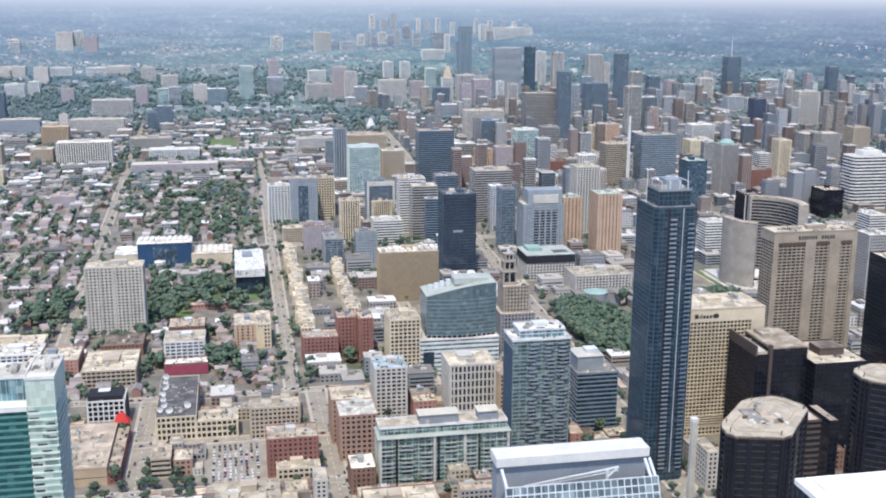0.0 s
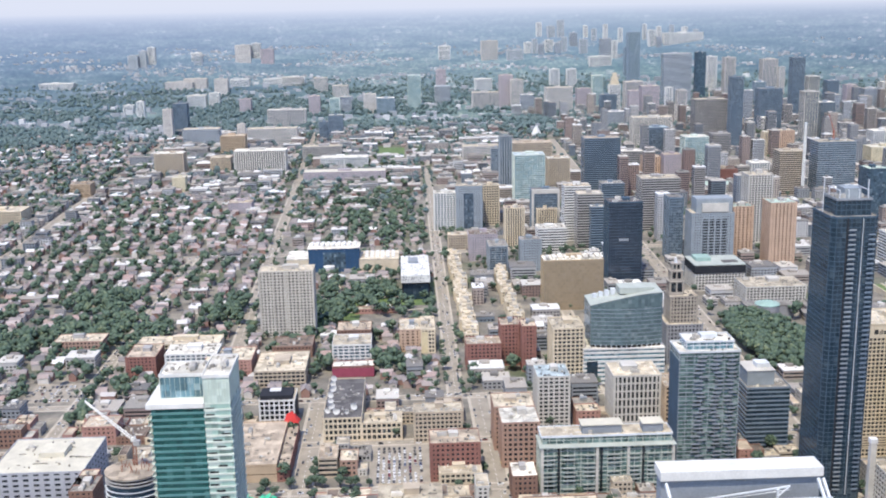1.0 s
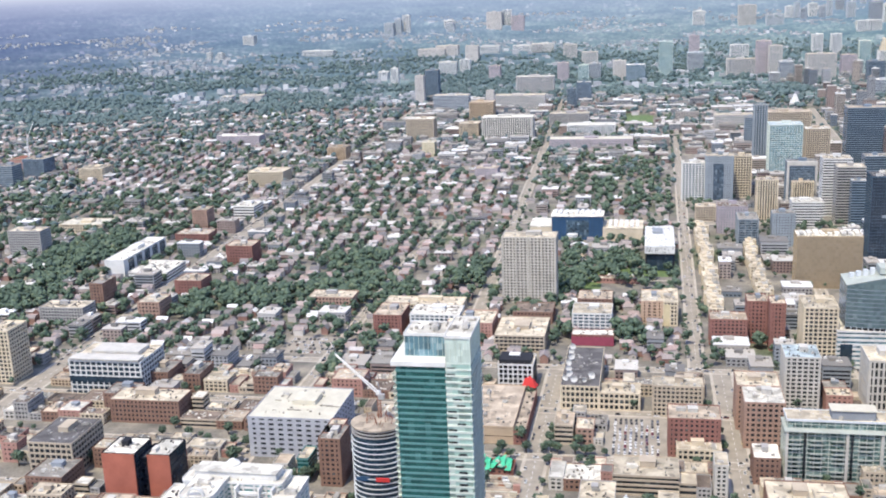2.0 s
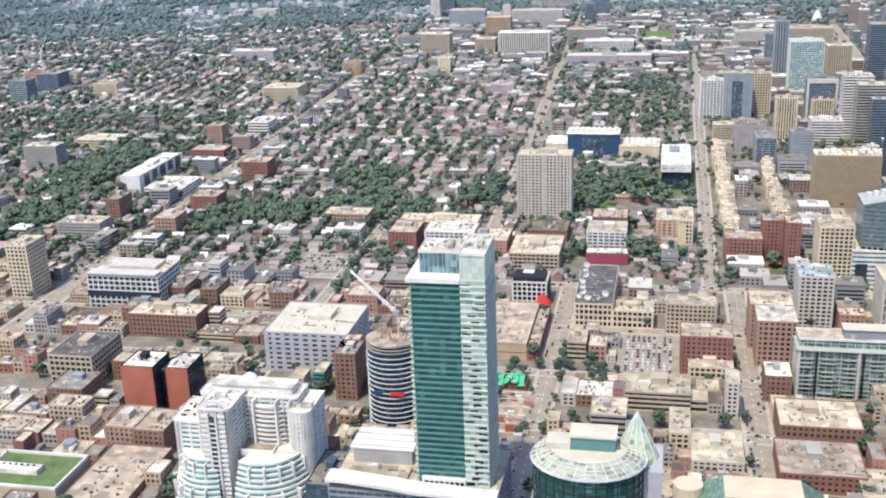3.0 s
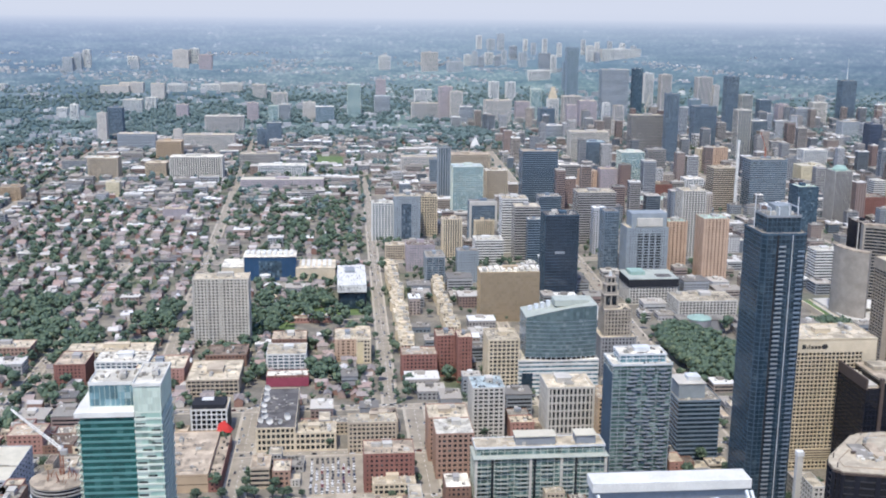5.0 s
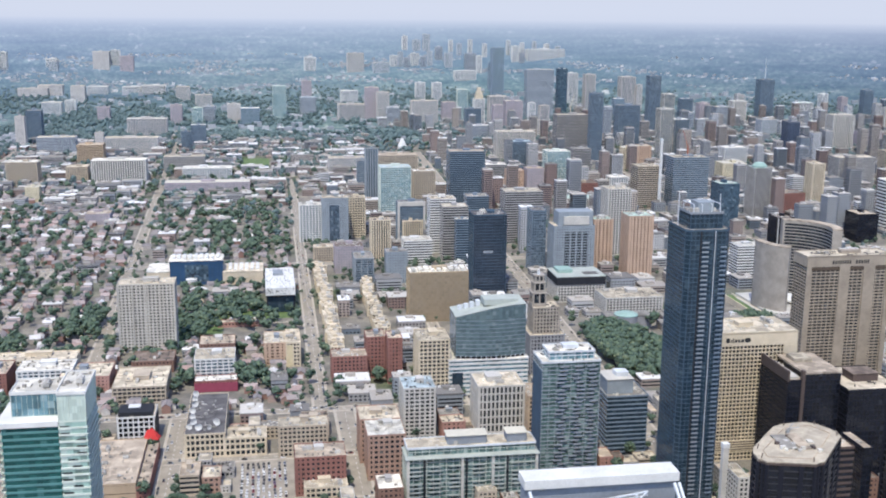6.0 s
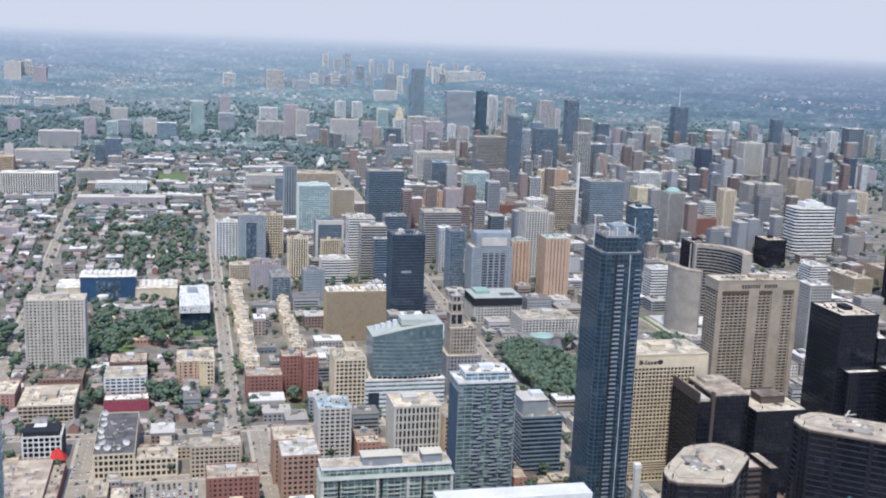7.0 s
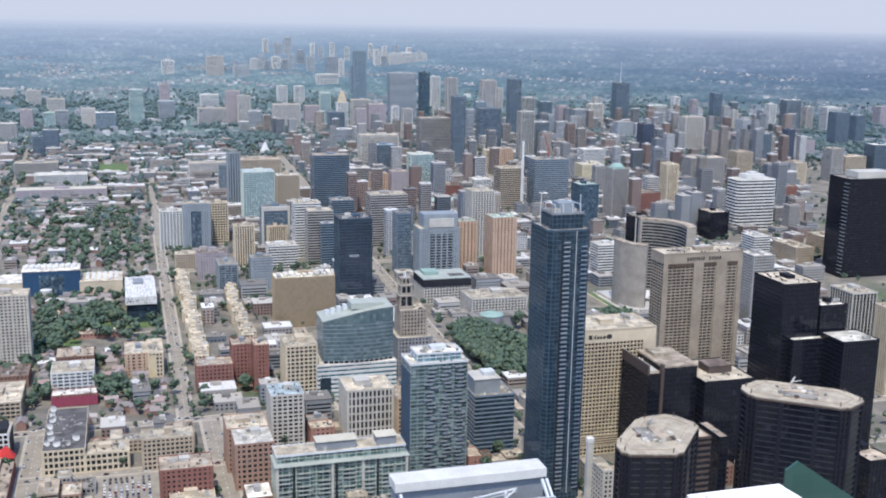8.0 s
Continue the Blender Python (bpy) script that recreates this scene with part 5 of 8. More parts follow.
tower("site_frame", -118, -92, 690, 16, 4, "punched red", "low brick remains under green netting", "building", roof="rust", units=4, penthouse=False)
tower("apartment_block", -7, 14, 1037, 40, 22, "punched peach", "peach and yellow rendered apartment block", "building", roof="roof gravel", units=3, split=True)
t = tower("apartment_block", 14.5, 28, 1030, 46, 24, "grid cream", "cream rendered block with yellow front panels", "building", roof="roof gravel", units=3, split=True)
slab_on(t, "yellow_panel", -6.5, -0.5, -0.7, 0, 0, 22, "yellow paint")
tower("brick_apartments", 56, 89, 975, 24, 25, "punched red", "red brick apartments with tan roofs", "building", "brick apartments", "roof tan", True, units=3)
tower("brick_apartments", 89.5, 107, 985, 24, 40, "punched red", "taller red brick apartments with tan roof", "building", "brick apartments", "roof tan", True, units=2)
tower("brick_apartments", 108, 121, 966, 24, 44, "punched red", "narrow tall red brick apartment tower", "building", "brick apartments", "roof tan", True, units=2)
t = tower("gold_office", 155, 222, 1169, 28, 57, "curtain gold", "gold-tinted glass office block", "building", roof="roof white", units=6)
for i in range(9):
    slab_on(t, "roof_box", -30 + 7 * i, -25.5 + 7 * i, 4, 20, 57.5, 59.8 + 0.5 * (i % 3), "roof white")
t = tower("dark_office_tower", 247, 288, 1271, 34, 102, "curtain indigo", "dark blue-black glass office tower", "tower", roof="roof dark", units=3)
slab_on(t, "sign_panel", -8, 4, -0.5, -0.3, 55, 58, "grey metal")
t = tower("office_tower", 371, 426, 1354, 34, 69, "blank grey", "blue-grey office tower with a panel of dark windows", "tower", roof="roof gravel", units=0, penthouse=False)
slab_on(t, "plant_room", -21, 26, 4, 30, 69.4, 88, "blue grey panel")
slab_on(t, "plant_front", -14, 20, 1, 4, 71, 82, "concrete pale")
slab_on(t, "window_panel", -13, 18, -0.55, 0, 14, 62, "glass dark", "panel of dark windows")
for i in range(3):
    slab_on(t, "panel_pier", -6.5 + 8 * i, -4.4 + 8 * i, -0.9, -0.5, 12, 64, "blue grey panel")
for i in range(13):
    slab_on(t, "panel_band", -13, 18, -0.7, -0.5, 15 + 3.7 * i, 16.4 + 3.7 * i, "blue grey panel")
tower("office_tower", 350, 369, 1390, 30, 84, "curtain slate", "slim blue-grey slab behind a pale tower", "tower", roof="roof grey", units=0, penthouse=False)
t = tower("office_block", 344, 403, 1233, 46, 21, "grid pale", "pale podium block with a dark top floor", "building", roof="roof grey", units=0, penthouse=False)
slab_on(t, "dark_floor", -30.4, 30.4, -1.0, 46.8, 21.4, 31, "dark metal", "dark upper floor")
slab_on(t, "pale_roof", -30.8, 30.8, -1.4, 47.2, 31, 32, "green grey frame", "grey-green roof")
slab_on(t, "roof_box", -24, -6, 18, 40, 32, 36, "copper green")
slab_on(t, "roof_well", 6, 24, 8, 20, 32, 32.6, "roof dark")
t = tower("court_house", 381, 449, 1157, 44, 23, "grid pale", "long low pale courthouse with ribbon windows", "building", roof="roof gravel", units=9)
t = thing("copper_roofed_hall", 392, 1112, 0, "stone hall with a pale green copper roof", "hall")
slab_on(t, "wall", -24, 28, 0, 22, 0, 14, "stone grey")
part("dome_drum", Geo().cyl(0, 6, 13, 0, 15, 24), "stone grey", t)
part("dome", Geo().cyl(0, 6, 13.4, 15, 16, 24).cyl(0, 6, 13, 16, 18.5, 24, 6), "copper green", t)
slab_on(t, "wing_roof", -24.4, 28.4, -0.4, 22.4, 14, 15, "roof grey")
note(365, 424, 1108, 1138)


# --- stepped stone tower with a weather beacon
def beacon_tower():
    t = thing("beacon_tower", 264, 976, 0, "stepped grey stone office with a beacon tower", "building")
    facade(t, rect(34, 36), 0, 38, "stone grey", "glass dark", 3.7, 0.42, 3.4, 1.6, 0.35, True)
    flat_roof(t, rect(34, 36), 38, "roof gravel", "stone grey", random.Random(1), 0.6, penthouse=False, units=3)
    mid = [(-13, 6), (13, 6), (13, 30), (-13, 30)]
    facade(t, mid, 38.3, 64, "concrete weathered", "glass dark", 3.7, 0.42, 3.4, 1.6, 0.35, False, core="middle_tier")
    flat_roof(t, mid, 64, "roof gravel", "concrete weathered", random.Random(1), 0.8, penthouse=False, units=0)
    for k, (w, z0, z1) in enumerate(((6.5, 64.3, 78), (5.4, 78, 88), (4.2, 88, 95))):
        sq = [(-6 - w, 18 - w), (-6 + w, 18 - w), (-6 + w, 18 + w), (-6 - w, 18 + w)]
        facade(t, sq, z0, z1, "concrete weathered", "glass dark", z1 - z0, 0.25, w, 1.2, 0.4, False, core="beacon_stage")
        part("stage_cornice", Geo().prism(outset(sq, 0.9), z1 - 0.8, z1 + 0.3), "concrete weathered", t)
    part("beacon", Geo().cyl(-6, 18, 1.6, 95, 100, 10, 0.8), "white metal", t)
    note(244, 284, 972, 1014)


beacon_tower()


# --- city hall: two curved towers round a white council dome
def curved_tower(t, name, cx, cy, r, thick, a0, a1, h, glazed):
    n = 14
    outer, inner = arc_poly(cx, cy, r + thick, a0, a1, n), arc_poly(cx, cy, r, a0, a1, n)
    part(name, Geo().prism(outer + inner[::-1], 0, h), "concrete weathered", t, "curved concrete wall")
    if glazed:
        fl = 3.9
        front = arc_poly(cx, cy, r - 0.3, a0 + 3, a1 - 3, n)
        back = arc_poly(cx, cy, r + 0.2, a0 + 3, a1 - 3, n)
        for i in range(int(h / fl) - 1):
            part("window_ribbon", Geo().prism(back + front[::-1], 4 + fl * i, 4 + fl * i + 2.3), "glass dark", t)
    part("roof_rim", Geo().prism(arc_poly(cx, cy, r + thick + 0.4, a0, a1, n) + arc_poly(cx, cy, r - 0.4, a0, a1, n)[::-1], h, h + 1.5), "roof tan", t)


def city_hall():
    t = thing("city_hall", 612, 1166, 0, "city hall with two curved concrete towers and dome", "city hall")
    curved_tower(t, "west_wall", 4, -2, 42, 9, 170, 232, 84, False)
    curved_tower(t, "east_wall", -2, 2, 44, 11, -28, 78, 99, True)
    part("podium", Geo().box(-46, 62, -46, 50, 0, 9), "concrete pale", t)
    part("council_dome", Geo().cyl(2, 4, 9, 9, 12, 24, 19).cyl(2, 4, 19, 12, 14, 24).cyl(2, 4, 19, 14, 17, 24, 8), "white paint", t, "white saucer dome")
    part("walkway", Geo().box(-110, -47, -62, -57, 0, 6).box(-50, -44, -62, 40, 0, 6), "concrete pale", t, "raised walkway round the square")
    slab_on(t, "roof_garden", -58, -47, -26, 56, 0, 5, "lawn", "planted podium roof")
    for x in (-59.2, -48):
        slab_on(t, "garden_wall", x, x + 1.6, -28, 58, 0, 6.2, "stone cream")
    note(550, 680, 1100, 1226)


city_hall()
note(490, 590, 1125, 1240)
t = tower("banded_tower", 990, 1050, 1577, 40, 85, "bands bold", "white tower with bold dark window bands", "tower", roof="roof white", units=2,
          poly=[(-37, 6), (-31, 0), (31, 0), (37, 6), (37, 34), (31, 40), (-31, 40), (-37, 34)], penthouse=False)
slab_on(t, "plant_room", -18, 16, 8, 32, 85.4, 94, "white paint", "white plant room")
slab_on(t, "plant_room", -8, 4, 12, 26, 94, 98, "white paint")
t = tower("dark_office_tower", 944, 1031, 1239, 45, 137, "curtain night", "large dark glass tower with a pale plant room", "tower", roof="roof grey", units=3, penthouse=False)
slab_on(t, "plant_room", -26, 28, 8, 36, 137.4, 146, "concrete pale", "pale plant room")
repeat(t, "edge_balcony", Geo().box(-44.4, -43.4, 1, 12, 0, 0.8), "grey metal", [(0, 0, 6 + 5.2 * i) for i in range(25)])


# --- elliptical glass office with lattice roof and glass cone
def ellipse_office():
    t = thing("elliptical_office", -30, 437, 0, "elliptical teal glass office with lattice roof rim", "building")
    body = ellipse(25, 21, 32)
    facade(t, body, 0, 94, "dark metal", "glass teal", 3.8, 0.16, 4, 0.25, 0.15, True)
    n = 32
    lo, hi = ellipse(26, 22, n), ellipse(16.8, 14, n)
    rim = Geo().raw([(x, y, 95) for x, y in lo] + [(x, y, 99) for x, y in hi], [(i, (i + 1) % n, n + (i + 1) % n, n + i) for i in range(n)])
    part("glass_rim", rim, "rim glass", t)
    bars = Geo()
    for k in range(5):
        ring_ = ellipse(26 - 2.3 * k, 22 - 2.0 * k, n)
        for i in range(n):
            bars.beam((*ring_[i], 95.3 + k), (*ring_[(i + 1) % n], 95.3 + k), 0.3)
    for i in range(n):
        bars.beam((*lo[i], 95.2), (*hi[i], 99.2), 0.3)
    part("rim_lattice", bars, "white metal", t, "pale steel lattice")
    part("roof_edge", Geo().prism(ellipse(26.4, 22.4, n), 94.4, 95), "white metal", t)
    part("inner_roof", Geo().prism(hi, 96, 98.8), "roof cream", t)
    slab_on(t, "roof_house", -8, 12, -2, 10, 98.8, 105, "teal panel")
    slab_on(t, "roof_house_top", -8.6, 12.6, -2.6, 10.6, 105, 105.8, "roof cream")
    slab_on(t, "roof_house", -19, -8, -3, 8, 97, 102, "roof cream")
    cx, cy = 21, 12
    base = [(cx + 11 * math.cos(a), cy + 11 * math.sin(a)) for a in np.linspace(0, 2 * math.pi, 13)[:-1].tolist()]
    part("cone_drum", Geo().prism(base, 0, 90), "glass green grid", t)
    part("glass_cone", Geo().prism(base, 90, 112, [(cx + 0.4 * (x - cx) / 11, cy + 0.4 * (y - cy) / 11) for x, y in base]), "glass green grid", t)
    g = Geo()
    for k, (x, y) in enumerate(base):
        x2, y2 = base[(k + 1) % 12]
        g.beam((x, y, 90), (cx, cy, 113), 0.4)
        for f in (0, 0.25, 0.5, 0.75):
            g.beam((x + (cx - x) * f, y + (cy - y) * f, 90 + 22 * f), (x2 + (cx - x2) * f, y2 + (cy - y2) * f, 90 + 22 * f), 0.3)
    part("cone_ribs", g, "white metal", t, "white steel ribs", kind="stuff")
    for a, b in ((-25, -11), (17, 32)):
        sub = [(a, -30), (b, -30), (b, 4), (a, 4)]
        facade(t, sub, 0, 72, "lavender panel", "glass navy", 3.9, 0.45, 4.4, 1.6, 0.3, False, core="wing")
        flat_roof(t, sub, 72, "roof white", "lavender panel", random.Random(int(b)), 0.4, penthouse=False, units=2)
    slab_on(t, "cone_wall", 22, 33, -2, 24, 76, 90, "lavender panel")
    note(-64, 6, 402, 462)


ellipse_office()


# --- building with a green glazed hipped roof
def green_roof_hall():
    t = thing("green_glazed_hall", 55.5, 500, 0, "low hall with a green glazed hipped roof", "hall")
    slab_on(t, "wall", -38, 36, -28, 42, 0, 22, "stone cream")
    a = [(-36, -26), (34, -26), (34, 42), (-36, 42)]
    b = [(-20, 8), (20, 8), (20, 30), (-20, 30)]
    part("glass_roof", Geo().prism(a, 22, 36, b), "green roof glass", t)
    slab_on(t, "ridge_slab", -20, 20, 8, 30, 36, 36.5, "stone cream")
    g = Geo()
    for i in range(16):
        u = i / 15
        g.beam((-36 + 70 * u, -26, 22.2), (-20 + 40 * u, 8, 36.2), 0.3)
    for k in range(1, 7):
        u = k / 7
        g.beam((-36 + 16 * u, -26 + 34 * u, 22.3 + 14 * u), (34 - 14 * u, -26 + 34 * u, 22.3 + 14 * u), 0.25)
    part("glazing_bars", g, "mint panel", t, kind="stuff")
    part("round_stair", Geo().cyl(-38, 30, 8, 0, 30, 16), "stone cream", t)
    note(16, 96, 468, 546)


green_roof_hall()


# --- hotel tower head: sloped glazed roof in front of a white-capped screen wall
def ritz_head():
    t = thing("hotel_tower", 105.5, 292, 0, "tall hotel tower with sloped glass roof and screen", "tower")
    shape = rect(52, 34)
    facade(t, shape, 0, 160, "steel blue", "glass navy", 3.6, 0.14, 4, 0.25, 0.2, False)
    vs = [(-28, -1, 160), (25, -1, 160), (23.2, 9, 192), (-26.8, 9, 192), (25, 12, 160), (-28, 12, 160)]
    part("sloped_glass", Geo().raw(vs, [(0, 1, 2, 3), (1, 4, 2), (0, 3, 5), (5, 3, 2, 4)]), "skylight glass", t)
    g = Geo()
    for i in range(23):
        u = i / 22
        g.beam((-28 + 53 * u, -1.15, 160), (-26.8 + 50 * u, 8.85, 192), 0.26)
    for k in range(14):
        v = k / 13
        g.beam((-28 + 1.2 * v, -1.15 + 10 * v, 160 + 32 * v), (25 - 1.8 * v, -1.15 + 10 * v, 160 + 32 * v), 0.3)
    part("glazing_grid", g, "white metal", t, "white glazing bars")
    slab_on(t, "screen_wall", -27, 23.5, 20, 26, 150, 194.5, "grey metal")
    slab_on(t, "screen_cap", -27.5, 24, 18.5, 27, 194.5, 197.5, "white paint", "white cap")
    slab_on(t, "plant_deck", -25, 24, 9, 20, 180, 181, "roof grey")
    part("window_crane", Geo().beam((-19, 16, 188.6), (13, 17, 192.2), 0.5).beam((-19, 16, 187.9), (13, 17, 191.0), 0.25).beam((9, 16.5, 181), (9, 16.5, 191.6), 0.8).beam((13, 17, 192.2), (9, 16, 189.5), 0.4), "white metal", t, "roof cleaning arm")
    for x in (-26, 21.5, 23):
        part("roof_post", Geo().beam((x, 9, 190), (x - 1, 14, 196), 0.8), "white metal", t)
    note(70, 132, 288, 330)


ritz_head()


def white_roof_tower():
    t = thing("office_tower", 204, 258, 0, "green-grey glass tower with a white stepped roof", "tower")
    shape = [(-19, 0), (22, 0), (17, 56), (-19, 56)]
    facade(t, shape, 0, 178, "dark metal", "glass navy", 3.8, 0.12, 3.2, 0.25, 0.15, False)
    part("roof", Geo().prism(outset(shape, 0.5), 178, 180), "sunlit white", t)
    for d, z in ((-2.0, 181.2), (-4.0, 181.6)):
        o, n_ = outset(shape, d), outset(shape, d - 0.5)
        for i in range(4):
            j = (i + 1) % 4
            part("roof_rim", Geo().prism([o[i], o[j], n_[j], n_[i]], 180, z), "sunlit white", t)
    slab_on(t, "plant_room", -1, 12, 16, 32, 180, 184, "sunlit white")
    part("glass_sail", Geo().raw([(24, 62, 100), (66, 62, 100), (66, 62, 160), (29, 62, 185), (24, 62, 182), (24, 63, 100), (66, 63, 100), (66, 63, 160), (29, 63, 185), (24, 63, 182)],
                                 [(0, 1, 2, 3, 4), (9, 8, 7, 6, 5), (1, 6, 7, 2), (2, 7, 8, 3), (3, 8, 9, 4), (4, 9, 5, 0)]), "sail glass", t, "green glass sail wall")
    note(182, 270, 256, 324)


white_roof_tower()
t = thing("exhaust_stack", 257, 552, 0, "tall plain white exhaust stack", "stack")
part("shaft", Geo().box(-1.7, 1.7, -1.6, 1.6, 0, 99), "concrete pale", t)
part("stack_cap", Geo().box(-2, 2, -1.9, 1.9, 99, 101.5), "white paint", t)


# --- stepped rows of cream terraced apartments
def terrace_row(x, y0, y1, w, h):
    y = y0
    i = 0
    rr_ = random.Random(int(x))
    while y < y1:
        d = rr_.uniform(11, 15)
        s = rr_.uniform(-2.5, 2.5)
        z = h + rr_.uniform(-1.5, 2)
        t = thing("terrace_house", x + s, y, 0, "cream flat-roofed terraced apartments with roof decks", "house", "cream terraces")
        facade(t, rect(w, d - 0.3), 0, z, "stone cream", "glass brown", 3.2, 0.5, 3.5, 1.6, 0.25, False)
        part("roof", Geo().box(-w / 2 - 0.4, w / 2 + 0.4, -0.3, d, z, z + 0.6), "roof gravel", t)
        part("stair_house", Geo().box(-w * 0.3, w * 0.05, d * 0.3, d * 0.7, z + 0.6, z + 3), "stone cream", t)
        part("rooftop_unit", UNITS[i % 4], "unit metal", t, at=(w * 0.22, d * 0.5, z + 0.6))
        y += d
        i += 1
    note(x - w / 2 - 2, x + w / 2 + 2, y0, y1)


terrace_row(66, 1050, 1420, 14, 12)
terrace_row(119, 1105, 1330, 12, 12)
# white pyramid-topped hospital lantern and stadium-like green beyond
t = thing("roof_lantern", 338, 2700, 0, "white pointed roof lantern above hospital roofs", "lantern")
part("drum", Geo().cyl(0, 0, 12, 0, 14, 10), "concrete pale", t)
part("spire", Geo().cyl(0, 0, 12, 14, 34, 10, 3), "white paint", t)


# --- unfinished brick block with a tower crane in the west
def far_site():
    t = tower("unfinished_block", -1195, -1130, 1850, 40, 30, "bands beige", "unfinished block wrapped in reddish boards", "building", roof="rust", units=3, penthouse=False)
    slab_on(t, "hoarding", -34, 34, -1.4, -0.8, 12, 29, "pink brick")
    t = thing("tower_crane", -1160, 1858, 30.3, "pale tower crane over an unfinished block", "crane")
    g = Geo()
    for sx in (-1, 1):
        for sy in (-1, 1):
            g.beam((sx, sy, 0), (sx, sy, 40), 0.5)
    for i in range(13):
        g.beam((-1, -1, 3 * i), (1, -1, 3 * i + 3), 0.35).beam((1, 1, 3 * i), (-1, 1, 3 * i + 3), 0.35)
    part("mast", g, "white paint", t)
    part("boom", Geo().beam((0, 0, 38), (14, 6, 68), 1.0).beam((0, 0, 39.5), (14, 6, 68.6), 0.5), "white paint", t)
    part("counter_jib", Geo().beam((0, 0, 38), (-8, -3, 40), 1.2).box(-9.5, -6.5, -4.5, -1.5, 37, 40), "concrete grey", t)


far_site()


# --- open building site beside the green tower
def building_site():
    t = thing("building_site", -90, 640, 0, "open building site with cabins and timber formwork", "building site")
    slab_on(t, "pit_floor", -18, 5, -52, 50, 0, 0.25, "roof tan")
    rb = random.Random(3)
    for i in range(16):
        x, y = rb.uniform(-16, 2), -48 + 6 * i + rb.uniform(-1, 1)
        slab_on(t, "site_cabin", x, x + rb.uniform(3, 6), y, y + 2.6, 0.25, rb.choice((2.8, 2.8, 5.4)), rb.choice(("white paint", "pink brick", "roof cream", "orange red panel", "roof white")))
    for i in range(14):
        x, y = rb.uniform(-17, 1), rb.uniform(-48, 46)
        slab_on(t, "timber_stack", x, x + rb.uniform(1.5, 5), y, y + rb.uniform(1.2, 3), 0.25, rb.uniform(0.8, 2.2), rb.choice(("timber", "stone cream", "rust")))
    for i in range(8):
        slab_on(t, "shoring_beam", -18, 4, -44 + 12 * i, -43.4 + 12 * i, 4.2, 4.8, "roof cream")
        slab_on(t, "shoring_post", -18, -17.4, -44 + 12 * i, -43.4 + 12 * i, 0.25, 4.2, "roof cream")
    note(-108, -84, 586, 690)


building_site()

# ---------------------------------------------------------------- blocks and towers of the wider city
def roof_crane(x, y, z, side):
    """A small luffing crane on a roof that is still being finished."""
    t = thing("tower_crane", x, y, z, "slim luffing crane on a high roof", "crane")
    g = Geo()
    for sx in (-0.8, 0.8):
        for sy in (-0.8, 0.8):
            g.beam((sx, sy, 0), (sx, sy, 18), 0.45)
    for i in range(6):
        g.beam((-0.8, -0.8, 3 * i), (0.8, -0.8, 3 * i + 3), 0.3).beam((0.8, 0.8, 3 * i), (-0.8, 0.8, 3 * i + 3), 0.3)
    part("mast", g, "orange red panel" if side > 0 else "stone cream", t)
    part("boom", Geo().beam((0, 0, 17), (-9 * side, 4, 46), 1.0).beam((0, 0, 18.4), (-9 * side, 4, 46.5), 0.5), "orange red panel" if side > 0 else "stone cream", t)
    part("counterweight", Geo().beam((0, 0, 17), (5 * side, -2, 19), 1.0).box(4 * side - 1.5, 4 * side + 1.5, -3, 0, 15.5, 18.5), "concrete grey", t)


tower("tower_block", 463, 496, 1324, 33, 86, "punched peach", category="tower", roof="roof mint", seed=340, units=2)
tower("tower_block", 869, 895, 1343, 32, 40, "bands white", category="tower", roof="roof white", seed=467, units=2)
tower("tower_block", 149, 176, 1351, 22, 41, "blank grey", category="tower", roof="roof grey", seed=315, units=2)
tower("tower_block", 428, 454, 1363, 26, 75, "punched peach", category="tower", roof="roof mint", seed=339, units=2)
tower("office_block", -834, -768, 1390, 40, 12, "grid cream", category="building", roof="roof cream", seed=497, units=2)
tower("office_block", 87, 125, 1414, 30, 36, "blank rose", category="building", roof="roof brown", seed=314, units=2)
tower("tower_block", 257, 275, 1448, 16, 63, "bands steel", category="tower", roof="roof white", seed=313, units=2)
tower("office_block", 185, 224, 1455, 32, 33, "bands white", category="building", roof="roof white", seed=310, units=2)
tower("tower_block", 242, 277, 1470, 30, 77, "bands grey", category="tower", roof="roof gravel", seed=312, units=2)
t = tower("tower_block", 747, 773, 1478, 32, 49, "curtain black", category="tower", roof="roof brown", seed=468, units=2)
for i in range(5):
    slab_on(t, "pale_fin", -13.2 + i * 6.31, -12.0 + i * 6.31, -1.2, 0, 0, 49, "concrete pale")
tower("tower_block", 485, 519, 1482, 34, 96, "grid pale", category="tower", roof="roof gravel", seed=333, units=2)
tower("office_block", 62, 89, 1487, 21, 20, "grid beige", category="building", roof="roof gravel", seed=316, units=2)
tower("tower_block", 143, 170, 1492, 22, 56, "ribs beige", category="tower", roof="roof tan", seed=309, units=2)
tower("tower_block", 232, 269, 1524, 31, 79, "bands white", category="tower", roof="roof gravel", seed=311, units=2)
tower("tower_block", 355, 412, 1575, 40, 79, "bands grey", category="tower", roof="roof gravel", seed=326, units=2)
tower("tower_block", 200, 229, 1582, 24, 36, "ribs beige", category="tower", roof="roof tan", seed=308, units=2)
t = tower("tower_block", 194, 234, 1595, 34, 61, "curtain slate", category="tower", roof="roof grey", seed=307, units=2)
for x in (-20.9, 17.9):
    slab_on(t, "corner_pier", x, x + 3, -1.2, 3, 0, 64, "concrete pale")
slab_on(t, "top_beam", -17.9, 17.9, -1.2, 3, 58, 64, "concrete pale")
t = tower("tower_block", 80, 119, 1602, 31, 70, "blank grey", category="tower", roof="roof gravel", seed=301, units=2)
slab_on(t, "glazed_strip", -8.7, 6.3, -0.75, 0, 6, 60, "glass slate", "dark glazed strip")
